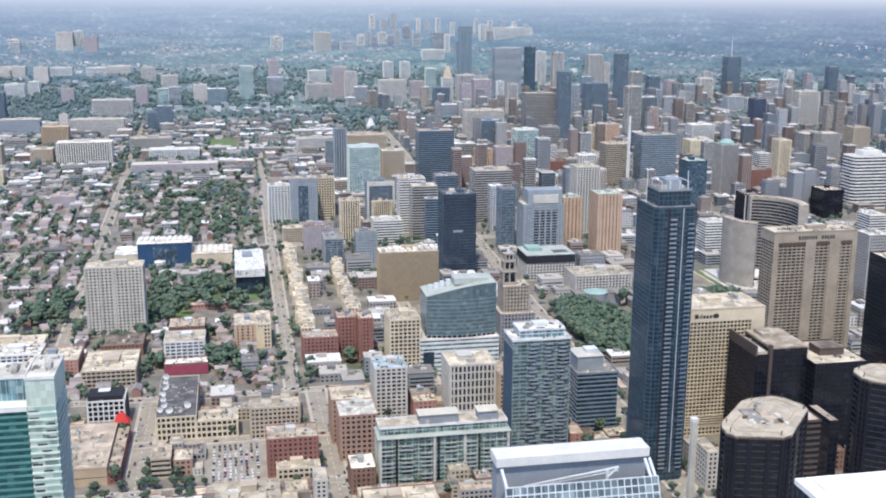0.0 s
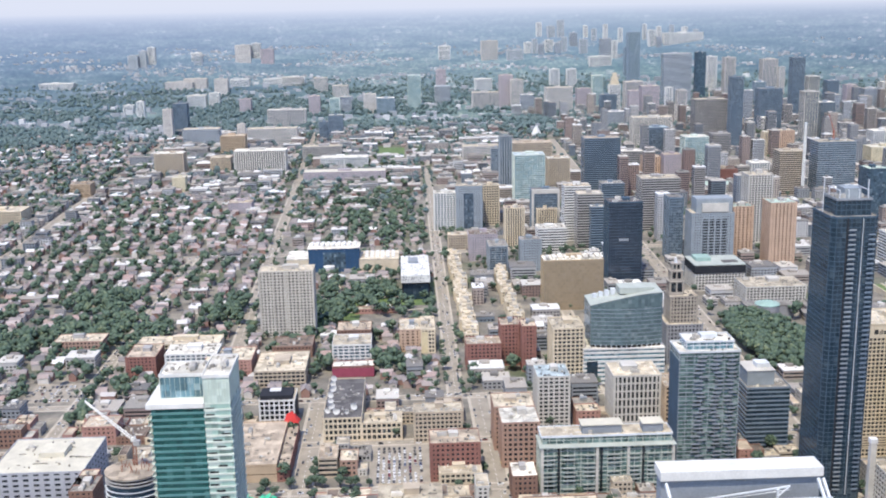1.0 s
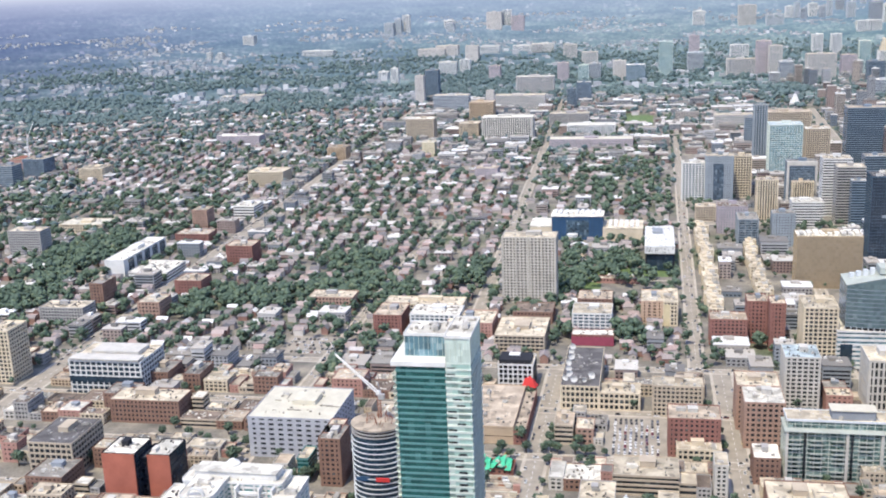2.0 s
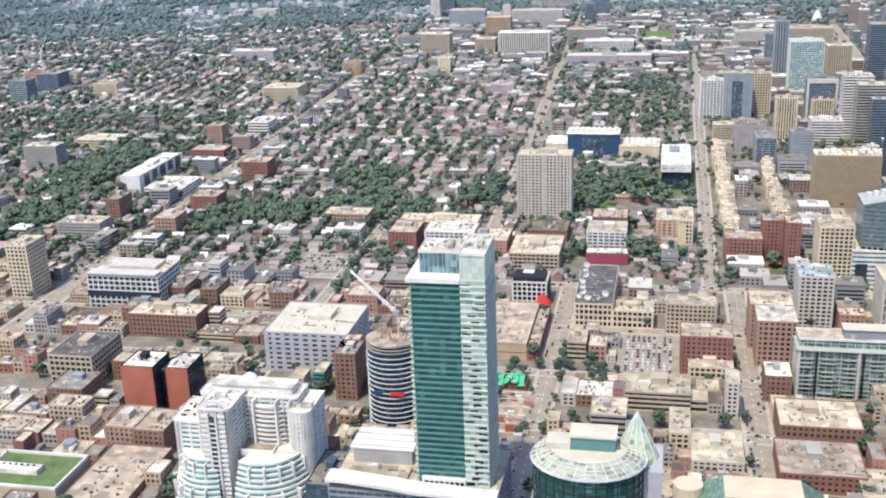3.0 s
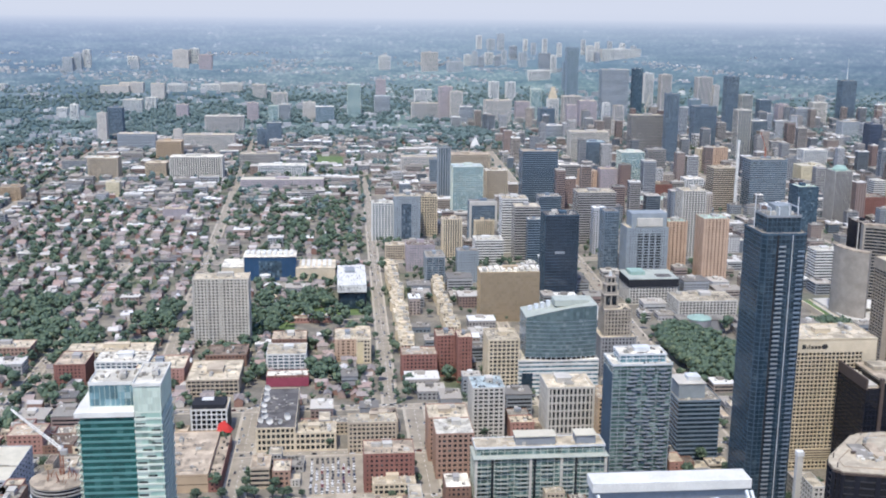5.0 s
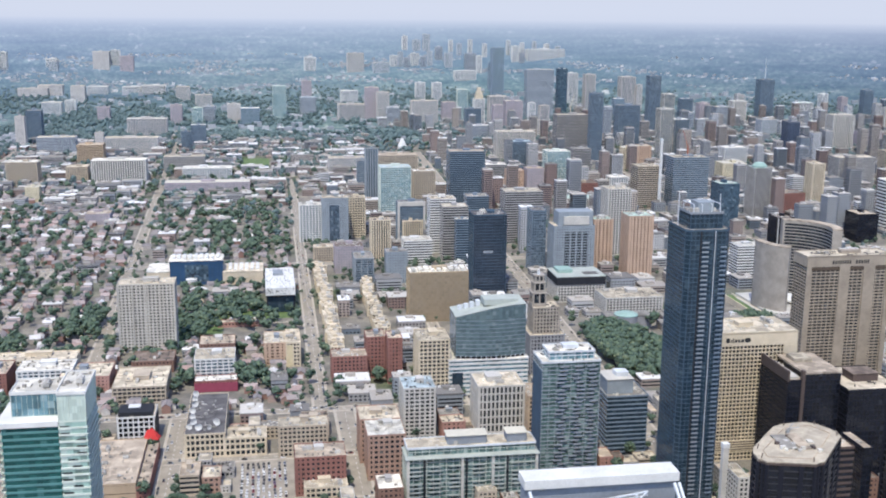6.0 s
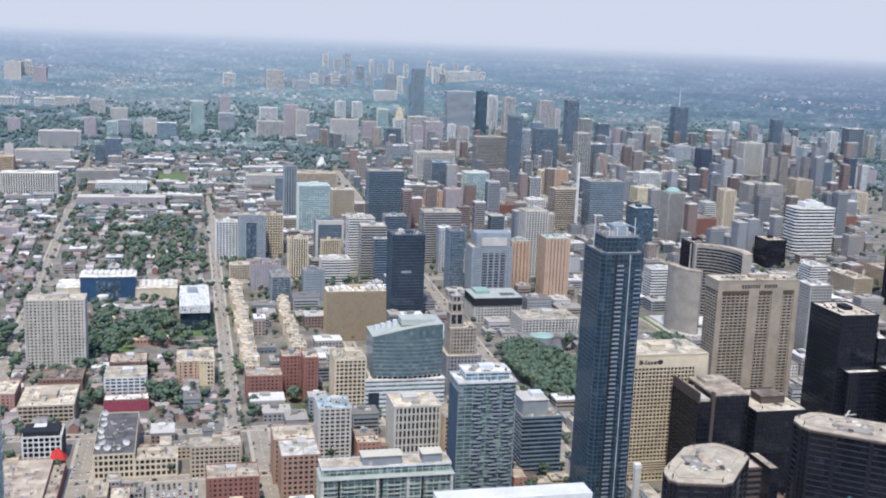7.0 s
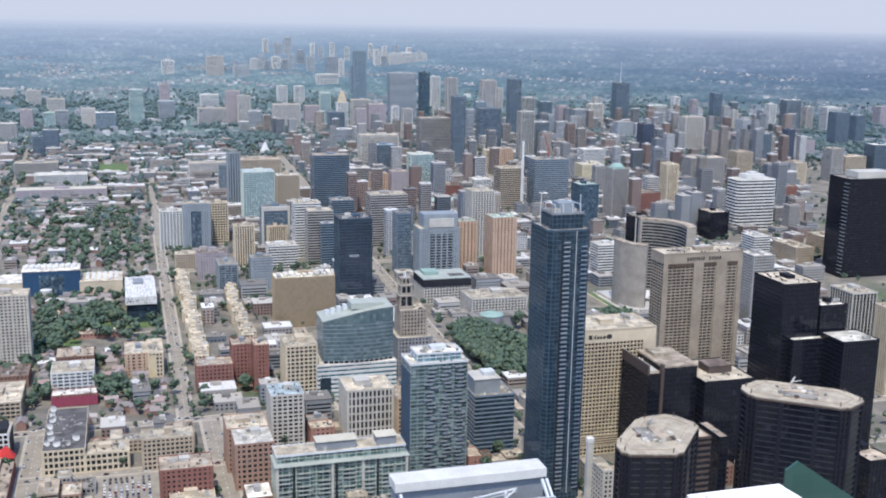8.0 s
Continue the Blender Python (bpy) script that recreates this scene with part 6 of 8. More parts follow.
tower("tower_block", 47, 80, 1620, 25, 57, "grid white", category="tower", roof="roof white", seed=300, units=2)
tower("tower_block", 121, 149, 1651, 22, 62, "grid cream", category="tower", roof="roof gravel", seed=302, units=2)
tower("tower_block", 733, 767, 1660, 37, 72, "curtain blue", category="tower", roof="roof mint", seed=341, units=2)
t = tower("tower_block", 823, 853, 1724, 35, 88, "ribs grey", category="tower", roof="roof mint", seed=342, units=2)
part("dome", Geo().cyl(0, 17, 12.6, 88.3, 91, 20).cyl(0, 17, 12.6, 91, 96, 20, 7.5), "copper green", t, "pale green copper dome")
tower("office_block", 871, 927, 1742, 40, 40, "punched red", category="building", roof="roof brown", seed=345, units=2)
tower("office_block", -1017, -972, 1781, 40, 23, "grid cream", category="building", roof="roof gravel", seed=499, units=2)
tower("office_block", 335, 373, 1788, 33, 37, "bands steel", category="building", roof="roof grey", seed=322, units=2)
tower("office_block", -293, -254, 1797, 33, 18, "blank rose", category="building", roof="roof tan", seed=501, units=2)
tower("office_block", 510, 573, 1812, 40, 26, "grid pale", category="building", roof="roof mint", seed=332, units=2)
tower("tower_block", 191, 243, 1821, 40, 84, "curtain aqua", category="tower", roof="roof blue", seed=305, units=2)
tower("tower_block", 1242, 1267, 1824, 29, 30, "punched red", category="tower", roof="roof tan", seed=480, units=2)
t = tower("tower_block", 724, 791, 1846, 40, 91, "bands blue", category="tower", roof="roof gravel", seed=338, units=2)
roof_crane(757, 1866, 91.7, 1)
tower("tower_block", 658, 699, 1847, 40, 76, "bands beige", category="tower", roof="roof gravel", seed=335, units=2)
tower("tower_block", 995, 1019, 1848, 29, 76, "ribs beige", category="tower", roof="roof gravel", seed=346, units=2)
tower("tower_block", 257, 296, 1889, 33, 67, "grid beige", category="tower", roof="roof white", seed=306, units=2)
tower("tower_block", 174, 196, 1916, 17, 105, "ribs blue", category="tower", roof="roof grey", seed=303, units=0, lean=True)
tower("tower_block", 329, 394, 1929, 40, 96, "bands steel", category="tower", roof="roof tan", seed=319, units=0, lean=True)
tower("tower_block", 401, 432, 1938, 28, 44, "punched peach", category="tower", roof="roof tan", seed=323, units=0, lean=True)
tower("tower_block", 1014, 1037, 1958, 28, 35, "bands white", category="tower", roof="roof white", seed=347, units=0, lean=True)
tower("tower_block", 1318, 1347, 1986, 35, 41, "punched brown", category="tower", roof="roof brown", seed=481, units=0, lean=True)
tower("office_block", 370, 411, 1987, 36, 33, "curtain aqua", category="building", roof="roof mint", seed=321, units=0, lean=True)
tower("office_block", -613, -577, 1998, 34, 24, "grid tan", category="building", roof="roof tan", seed=500, units=2)
tower("office_block", 595, 637, 2018, 40, 20, "punched red", category="building", roof="roof brown", seed=331, units=0, lean=True)
tower("tower_block", 1143, 1222, 2020, 40, 63, "grid grey", category="tower", roof="roof gravel", seed=351, units=0, lean=True)
tower("tower_block", 500, 533, 2034, 31, 48, "blank rose", category="tower", roof="roof tan", seed=325, units=0, lean=True)
tower("office_block", -434, -410, 2038, 22, 26, "blank yellow", category="building", roof="roof cream", seed=483, units=2)
tower("tower_block", 541, 586, 2040, 40, 80, "curtain aqua", category="tower", roof="roof white", seed=329, units=0, lean=True)
tower("office_block", 672, 707, 2041, 35, 27, "grid white", category="building", roof="roof white", seed=334, units=0, lean=True)
tower("tower_block", 1507, 1538, 2050, 34, 73, "grid grey", category="tower", roof="roof gravel", seed=482, units=0, lean=True)
tower("tower_block", 1413, 1444, 2050, 35, 43, "ribs beige", category="tower", roof="roof tan", seed=479, units=0, lean=True)
tower("tower_block", 465, 497, 2053, 29, 42, "punched peach", category="tower", roof="roof tan", seed=324, units=0, lean=True)
tower("tower_block", 1287, 1326, 2079, 40, 66, "grid beige", category="tower", roof="roof tan", seed=352, units=0, lean=True)
tower("office_block", 925, 976, 2088, 40, 45, "blank yellow", category="building", roof="roof cream", seed=343, units=0, lean=True)
tower("office_block", -192, -33, 2089, 40, 22, "blank rose", category="building", roof="roof cream", seed=438, units=0, lean=True)
tower("tower_block", 211, 295, 2111, 40, 67, "grid beige", category="tower", roof="roof tan", seed=304, units=0, lean=True)
tower("office_block", 437, 479, 2122, 37, 44, "bands grey", category="building", roof="roof white", seed=320, units=0, lean=True)
tower("tower_block", 176, 197, 2122, 17, 56, "bands blue", category="tower", roof="roof grey", seed=318, units=0, lean=True)
tower("office_block", -912, -817, 2175, 40, 22, "blank rose", category="building", roof="roof white", seed=486, units=2)
tower("tower_block", 1719, 1780, 2177, 40, 63, "bands steel", category="tower", roof="roof white", seed=484, units=0, lean=True)
tower("office_block", 1650, 1706, 2189, 40, 35, "grid beige", category="building", roof="roof gravel", seed=483, units=0, lean=True)
tower("tower_block", -344, -239, 2221, 40, 49, "ribs pale", category="tower", roof="roof white", seed=434, units=0, lean=True)
tower("tower_block", -507, -448, 2225, 40, 47, "grid beige", category="tower", roof="roof white", seed=482, units=2)
tower("office_block", -170, -72, 2257, 40, 26, "grid white", category="building", roof="roof white", seed=439, units=0, lean=True)
tower("office_block", -402, -360, 2272, 36, 30, "grid beige", category="building", roof="roof gravel", seed=435, units=0, lean=True)
tower("tower_block", 786, 808, 2314, 22, 52, "ribs beige", category="tower", roof="roof white", seed=336, units=0, lean=True)
tower("office_block", 132, 210, 2326, 40, 34, "grid sand", category="building", roof="roof gravel", seed=317, units=0, lean=True)
tower("tower_block", 824, 857, 2326, 34, 53, "punched peach", category="tower", roof="roof gravel", seed=337, units=0, lean=True)
tower("tower_block", 1577, 1598, 2326, 25, 87, "curtain deep", category="tower", roof="roof white", seed=477, units=0, lean=True)
tower("tower_block", 678, 718, 2330, 37, 48, "bands grey", category="tower", roof="roof grey", seed=330, units=0, lean=True)
tower("tower_block", 1515, 1540, 2337, 31, 76, "curtain slate", category="tower", roof="roof white", seed=476, units=0, lean=True)
tower("tower_block", 536, 586, 2352, 40, 63, "curtain slate", category="tower", roof="roof blue", seed=328, units=0, lean=True)
tower("tower_block", 1253, 1291, 2355, 40, 69, "curtain deep", category="tower", roof="roof dark", seed=349, units=0, lean=True)
tower("office_block", 1059, 1114, 2384, 40, 40, "grid white", category="building", roof="roof white", seed=344, units=0, lean=True)
tower("office_block", -220, -133, 2398, 40, 32, "grid grey", category="building", roof="roof gravel", seed=437, units=0, lean=True)
tower("tower_block", 1231, 1260, 2420, 35, 95, "curtain deep", category="tower", roof="roof grey", seed=348, units=0, lean=True)
tower("tower_block", 1567, 1589, 2433, 28, 62, "condo grey", category="tower", roof="roof white", seed=400, units=0, lean=True)
tower("tower_block", 1717, 1754, 2462, 40, 42, "blank rose", category="tower", roof="roof brown", seed=478, units=0, lean=True)
tower("tower_block", 535, 626, 2482, 40, 71, "grid pale", category="tower", roof="roof gravel", seed=327, units=0, lean=True)
tower("tower_block", 765, 793, 2492, 27, 159, "curtain slate", category="tower", roof="roof grey", seed=358, units=0, lean=True)
tower("tower_block", -416, -360, 2501, 40, 48, "grid tan", category="tower", roof="roof tan", seed=433, units=0, lean=True)
tower("tower_block", 944, 976, 2507, 34, 120, "condo grey", category="tower", roof="roof white", seed=367, units=0, lean=True)
t = tower("tower_block", 695, 771, 2542, 40, 104, "bands grey", category="tower", roof="roof gravel", seed=362, units=0, lean=True)
roof_crane(733, 2562, 104.5, -1)
tower("tower_block", 995, 1032, 2542, 39, 91, "condo blue", category="tower", roof="roof white", seed=368, units=0, lean=True)
tower("tower_block", -384, -366, 2555, 15, 69, "blank sand", category="tower", roof="roof gravel", seed=431, units=0, lean=True)
tower("tower_block", 1421, 1478, 2556, 40, 98, "ribs pale", category="tower", roof="roof gravel", seed=350, units=0, lean=True)
tower("tower_block", 1524, 1584, 2600, 40, 49, "blank rose", category="tower", roof="roof grey", seed=353, units=0, lean=True)
tower("tower_block", 1941, 1982, 2633, 40, 99, "curtain slate", category="tower", roof="roof grey", seed=473, units=0, lean=True)
tower("tower_block", 900, 937, 2673, 37, 44, "bands white", category="tower", roof="roof white", seed=372, units=0, lean=True)
tower("office_block", -539, -450, 2690, 40, 44, "bands mist", category="building", roof="roof gravel", seed=436, units=0, lean=True)
tower("office_block", -383, -259, 2695, 40, 41, "grid sand", category="building", roof="roof gravel", seed=432, units=0, lean=True)
tower("tower_block", 900, 957, 2695, 40, 113, "curtain slate", category="tower", roof="roof grey", seed=364, units=0, lean=True)
tower("tower_block", 2058, 2091, 2701, 35, 84, "curtain slate", category="tower", roof="roof white", seed=474, units=0, lean=True)
tower("tower_block", -207, -184, 2751, 18, 50, "curtain slate", category="tower", roof="roof grey", seed=440, units=0, lean=True)
tower("tower_block", 904, 924, 2825, 20, 98, "bands mist", category="tower", roof="roof gravel", seed=369, units=0, lean=True)
tower("tower_block", 1776, 1808, 2849, 40, 60, "grid mist", category="tower", roof="roof gravel", seed=462, units=0, lean=True)
tower("tower_block", -625, -602, 2877, 21, 77, "blank sand", category="tower", roof="roof gravel", seed=480, units=0, lean=True)
tower("tower_block", 1395, 1446, 2904, 40, 53, "grid mist", category="tower", roof="roof gravel", seed=465, units=0, lean=True)
tower("tower_block", -194, -156, 2912, 30, 49, "bands slate", category="tower", roof="roof white", seed=441, units=0, lean=True)
tower("office_block", 555, 618, 2928, 40, 40, "bands mist", category="building", roof="roof white", seed=422, units=0, lean=True)
tower("tower_block", 2124, 2174, 2931, 40, 88, "grid white", category="tower", roof="roof white", seed=472, units=0, z0=-9, lean=True)
tower("tower_block", 728, 761, 2932, 30, 53, "blank sand", category="tower", roof="roof gravel", seed=403, units=0, lean=True)
tower("tower_block", 1069, 1102, 2938, 34, 175, "curtain slate", category="tower", roof="roof grey", seed=361, units=0, lean=True)
tower("office_block", -1218, -1186, 2960, 34, 21, "grid white", category="building", roof="roof gravel", seed=487, units=0, lean=True)
tower("tower_block", 1905, 1923, 2961, 22, 40, "ribs white", category="tower", roof="roof white", seed=485, units=0, z0=-13, lean=True)
tower("tower_block", 2007, 2056, 2974, 40, 108, "condo blue", category="tower", roof="roof white", seed=470, units=0, z0=-10, lean=True)
tower("office_block", -1168, -1100, 2978, 40, 21, "blank sand", category="building", roof="roof gravel", seed=488, units=0, lean=True)
tower("tower_block", -619, -581, 2979, 34, 83, "curtain slate", category="tower", roof="roof grey", seed=481, units=0, lean=True)
tower("tower_block", 734, 753, 2989, 17, 97, "ribs white", category="tower", roof="roof white", seed=370, units=0, lean=True)
tower("tower_block", 1962, 1986, 3001, 29, 94, "ribs white", category="tower", roof="roof white", seed=469, units=0, z0=-11, lean=True)
tower("tower_block", 2111, 2135, 3020, 28, 83, "ribs sand", category="tower", roof="roof white", seed=471, units=0, z0=-7, lean=True)
tower("tower_block", 641, 669, 3032, 25, 87, "blank rose", category="tower", roof="roof gravel", seed=421, units=0, lean=True)
tower("tower_block", 1861, 1878, 3047, 22, 72, "ribs pale", category="tower", roof="roof white", seed=401, units=0, z0=-11, lean=True)
tower("tower_block", -372, -267, 3051, 40, 53, "ribs sand", category="tower", roof="roof white", seed=430, units=0, lean=True)
tower("tower_block", 2427, 2498, 3064, 40, 77, "blank rose", category="tower", roof="roof gravel", seed=475, units=0, z0=3, lean=True)
tower("tower_block", 1228, 1258, 3068, 32, 60, "bands mist", category="tower", roof="roof gravel", seed=396, units=0, lean=True)
tower("tower_block", 1986, 2005, 3084, 24, 68, "bands mist", category="tower", roof="roof white", seed=402, units=0, z0=-8, lean=True)
tower("tower_block", 803, 831, 3131, 26, 77, "ribs sand", category="tower", roof="roof gravel", seed=423, units=0, lean=True)
tower("tower_block", 1243, 1277, 3131, 35, 96, "curtain slate", category="tower", roof="roof white", seed=365, units=0, lean=True)
tower("tower_block", 702, 753, 3144, 40, 90, "blank rose", category="tower", roof="roof gravel", seed=371, units=0, lean=True)
tower("tower_block", 1361, 1404, 3147, 40, 69, "bands mist", category="tower", roof="roof gravel", seed=464, units=0, lean=True)
tower("tower_block", 592, 638, 3192, 40, 64, "curtain slate", category="tower", roof="roof grey", seed=419, units=0, lean=True)
tower("tower_block", 435, 515, 3246, 40, 83, "grid sand", category="tower", roof="roof gravel", seed=416, units=0, lean=True)
tower("tower_block", 1358, 1390, 3269, 34, 70, "blank rose", category="tower", roof="roof gravel", seed=366, units=0, z0=-12, lean=True)
tower("tower_block", 1472, 1516, 3273, 40, 76, "ribs pale", category="tower", roof="roof white", seed=463, units=0, z0=-10, lean=True)
tower("tower_block", 369, 408, 3325, 33, 57, "bands mist", category="tower", roof="roof white", seed=413, units=0, lean=True)
tower("tower_block", -217, -187, 3344, 23, 57, "curtain aqua", category="tower", roof="roof mint", seed=442, units=0, lean=True)
tower("tower_block", 695, 752, 3347, 40, 88, "ribs sand", category="tower", roof="roof gravel", seed=420, units=0, lean=True)
tower("tower_block", -74, -18, 3354, 40, 54, "curtain mist", category="tower", roof="roof white", seed=445, units=0, lean=True)
tower("tower_block", 1737, 1787, 3354, 40, 63, "bands white", category="tower", roof="roof mint", seed=466, units=0, z0=-3, lean=True)
tower("tower_block", -284, -250, 3387, 27, 62, "blank rose", category="tower", roof="roof gravel", seed=446, units=0, lean=True)
tower("tower_block", 602, 634, 3398, 27, 106, "curtain aqua", category="tower", roof="roof white", seed=418, units=0, lean=True)
tower("tower_block", 346, 384, 3398, 30, 98, "grid sand", category="tower", roof="roof gravel", seed=412, units=0, lean=True)
tower("tower_block", 555, 598, 3404, 37, 66, "blank rose", category="tower", roof="roof gravel", seed=417, units=0, lean=True)
tower("tower_block", -189, -154, 3406, 28, 56, "bands mist", category="tower", roof="roof gravel", seed=443, units=0, lean=True)
tower("tower_block", -115, -76, 3412, 30, 62, "blank sand", category="tower", roof="roof cream", seed=444, units=0, lean=True)
tower("tower_block", 1125, 1159, 3416, 33, 74, "curtain mist", category="tower", roof="roof white", seed=363, units=0, z0=-10, lean=True)
tower("tower_block", 1928, 1950, 3426, 28, 75, "blank rose", category="tower", roof="roof gravel", seed=399, units=0, z0=3, lean=True)
tower("tower_block", -823, -800, 3428, 21, 52, "ribs white", category="tower", roof="roof white", seed=484, units=0, z0=-13, lean=True)
tower("tower_block", 313, 356, 3439, 35, 110, "blank rose", category="tower", roof="roof gravel", seed=411, units=0, lean=True)
tower("tower_block", 228, 314, 3448, 40, 57, "ribs sand", category="tower", roof="roof gravel", seed=410, units=0, lean=True)
tower("tower_block", 1879, 1902, 3470, 29, 83, "ribs white", category="tower", roof="roof white", seed=398, units=0, z0=4, lean=True)
tower("tower_block", -511, -475, 3477, 30, 49, "blank rose", category="tower", roof="roof gravel", seed=449, units=0, z0=-13, lean=True)
tower("tower_block", 852, 942, 3504, 40, 163, "bands mist", category="tower", roof="roof gravel", seed=354, units=0, z0=-10, lean=True)
tower("tower_block", 1604, 1629, 3538, 28, 77, "grid sand", category="tower", roof="roof gravel", seed=397, units=0, z0=1, lean=True)
tower("office_block", -894, -862, 3544, 29, 32, "grid white", category="building", roof="roof white", seed=485, units=0, z0=-9, lean=True)
tower("tower_block", 25, 67, 3550, 32, 108, "curtain aqua", category="tower", roof="roof blue", seed=461, units=0, z0=-12, lean=True)
tower("tower_block", 1258, 1277, 3584, 20, 108, "grid sand", category="tower", roof="roof gravel", seed=360, units=0, z0=-3, lean=True)
tower("tower_block", 1362, 1398, 3591, 37, 75, "condo grey", category="tower", roof="roof white", seed=395, units=0, z0=-1, lean=True)
tower("tower_block", 1205, 1255, 3592, 40, 134, "ribs sand", category="tower", roof="roof gravel", seed=359, units=0, z0=-3, lean=True)
tower("tower_block", 115, 165, 3611, 38, 67, "bands mist", category="tower", roof="roof blue", seed=408, units=0, z0=-10, lean=True)
tower("tower_block", 1085, 1121, 3617, 35, 141, "ribs sand", category="tower", roof="roof gravel", seed=357, units=0, z0=-3, lean=True)
tower("tower_block", 993, 1025, 3634, 30, 160, "curtain blue", category="tower", roof="roof white", seed=355, units=0, z0=-4, lean=True)
tower("office_block", -713, -653, 3678, 40, 48, "grid white", category="building", roof="roof gravel", seed=451, units=0, z0=-5, lean=True)
tower("tower_block", -645, -611, 3703, 29, 53, "ribs white", category="tower", roof="roof white", seed=452, units=0, z0=-5, lean=True)
tower("tower_block", 1071, 1104, 3775, 31, 137, "ribs white", category="tower", roof="roof white", seed=356, units=0, z0=3, lean=True)
tower("office_block", -239, -184, 3879, 40, 56, "grid sand", category="building", roof="roof gravel", seed=448, units=0, z0=1, lean=True)
tower("tower_block", 268, 328, 3893, 40, 68, "grid white", category="tower", roof="roof white", seed=409, units=0, z0=2, lean=True)
tower("tower_block", -668, -621, 3962, 40, 82, "blank sand", category="tower", roof="roof gravel", seed=450, units=0, z0=7, lean=True)
tower("tower_block", -1677, -1659, 3973, 19, 81, "grid white", category="tower", roof="roof white", seed=495, units=0, z0=39, lean=True)
tower("tower_block", 611, 645, 3982, 28, 91, "ribs white", category="tower", roof="roof white", seed=415, units=0, z0=7, lean=True)
tower("tower_block", -1638, -1617, 3985, 22, 77, "grid white", category="tower", roof="roof white", seed=496, units=0, z0=37, lean=True)
tower("tower_block", 550, 585, 3991, 30, 91, "ribs white", category="tower", roof="roof white", seed=414, units=0, z0=7, lean=True)
tower("tower_block", 842, 886, 4016, 39, 218, "curtain mist", category="tower", roof="roof grey", seed=376, units=0, z0=11, lean=True)
tower("tower_block", -315, -267, 4025, 38, 75, "grid sand", category="tower", roof="roof gravel", seed=447, units=0, z0=8, lean=True)
tower("tower_block", 135, 171, 4073, 28, 93, "blank rose", category="tower", roof="roof gravel", seed=407, units=0, z0=9, lean=True)
tower("office_block", -1333, -1210, 4093, 40, 69, "grid white", category="building", roof="roof white", seed=489, units=0, z0=33, lean=True)
tower("office_block", -879, -776, 4126, 40, 63, "blank sand", category="building", roof="roof gravel", seed=493, units=0, z0=21, lean=True)
tower("office_block", -1588, -1544, 4137, 40, 130, "grid white", category="building", roof="roof white", seed=494, units=0, z0=81, lean=True)
tower("office_block", -814, -728, 4149, 40, 73, "blank sand", category="building", roof="roof gravel", seed=460, units=0, z0=23, lean=True)
tower("office_block", -646, -574, 4186, 40, 65, "grid white", category="building", roof="roof white", seed=459, units=0, z0=25, lean=True)
tower("office_block", -451, -366, 4195, 40, 69, "bands white", category="building", roof="roof gravel", seed=457, units=0, z0=22, lean=True)
tower("tower_block", 867, 890, 4206, 20, 154, "curtain mist", category="tower", roof="roof white", seed=426, units=0, z0=35, lean=True)
tower("office_block", -525, -457, 4219, 40, 62, "grid white", category="building", roof="roof white", seed=458, units=0, z0=27, lean=True)
tower("office_block", 750, 837, 4307, 40, 117, "grid white", category="building", roof="roof white", seed=427, units=0, z0=65, lean=True)
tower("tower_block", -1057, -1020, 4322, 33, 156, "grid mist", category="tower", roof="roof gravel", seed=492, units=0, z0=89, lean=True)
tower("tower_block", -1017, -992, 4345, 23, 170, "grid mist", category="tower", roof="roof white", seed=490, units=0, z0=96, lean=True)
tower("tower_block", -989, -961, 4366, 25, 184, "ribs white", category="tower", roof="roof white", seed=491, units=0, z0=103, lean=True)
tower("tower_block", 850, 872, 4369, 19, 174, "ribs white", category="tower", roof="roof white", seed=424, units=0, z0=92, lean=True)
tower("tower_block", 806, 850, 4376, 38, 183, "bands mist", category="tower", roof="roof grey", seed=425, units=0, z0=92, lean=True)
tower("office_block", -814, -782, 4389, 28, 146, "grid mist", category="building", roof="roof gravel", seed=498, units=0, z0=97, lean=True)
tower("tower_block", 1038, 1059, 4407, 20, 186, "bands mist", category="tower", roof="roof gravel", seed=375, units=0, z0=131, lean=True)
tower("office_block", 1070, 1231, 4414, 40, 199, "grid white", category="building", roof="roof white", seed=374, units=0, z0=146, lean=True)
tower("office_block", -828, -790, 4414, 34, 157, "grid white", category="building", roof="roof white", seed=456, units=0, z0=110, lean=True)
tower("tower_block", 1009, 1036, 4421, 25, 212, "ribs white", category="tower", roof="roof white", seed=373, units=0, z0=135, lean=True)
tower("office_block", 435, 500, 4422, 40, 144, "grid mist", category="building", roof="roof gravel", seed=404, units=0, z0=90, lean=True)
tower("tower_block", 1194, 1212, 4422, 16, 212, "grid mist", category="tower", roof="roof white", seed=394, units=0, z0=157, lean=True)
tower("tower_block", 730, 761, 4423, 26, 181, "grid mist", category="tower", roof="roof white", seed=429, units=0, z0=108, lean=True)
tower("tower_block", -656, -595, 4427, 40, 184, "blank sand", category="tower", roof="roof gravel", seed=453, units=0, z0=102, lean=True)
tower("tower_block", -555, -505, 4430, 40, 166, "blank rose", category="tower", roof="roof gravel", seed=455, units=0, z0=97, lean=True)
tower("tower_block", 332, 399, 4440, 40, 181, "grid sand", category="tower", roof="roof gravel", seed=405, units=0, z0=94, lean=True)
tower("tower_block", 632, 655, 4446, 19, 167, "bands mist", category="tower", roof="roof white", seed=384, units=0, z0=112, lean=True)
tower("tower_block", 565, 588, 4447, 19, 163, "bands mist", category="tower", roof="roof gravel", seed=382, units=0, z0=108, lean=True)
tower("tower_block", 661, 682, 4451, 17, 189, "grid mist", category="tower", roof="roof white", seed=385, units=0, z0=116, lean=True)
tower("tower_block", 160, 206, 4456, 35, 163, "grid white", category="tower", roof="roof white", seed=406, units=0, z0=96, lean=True)
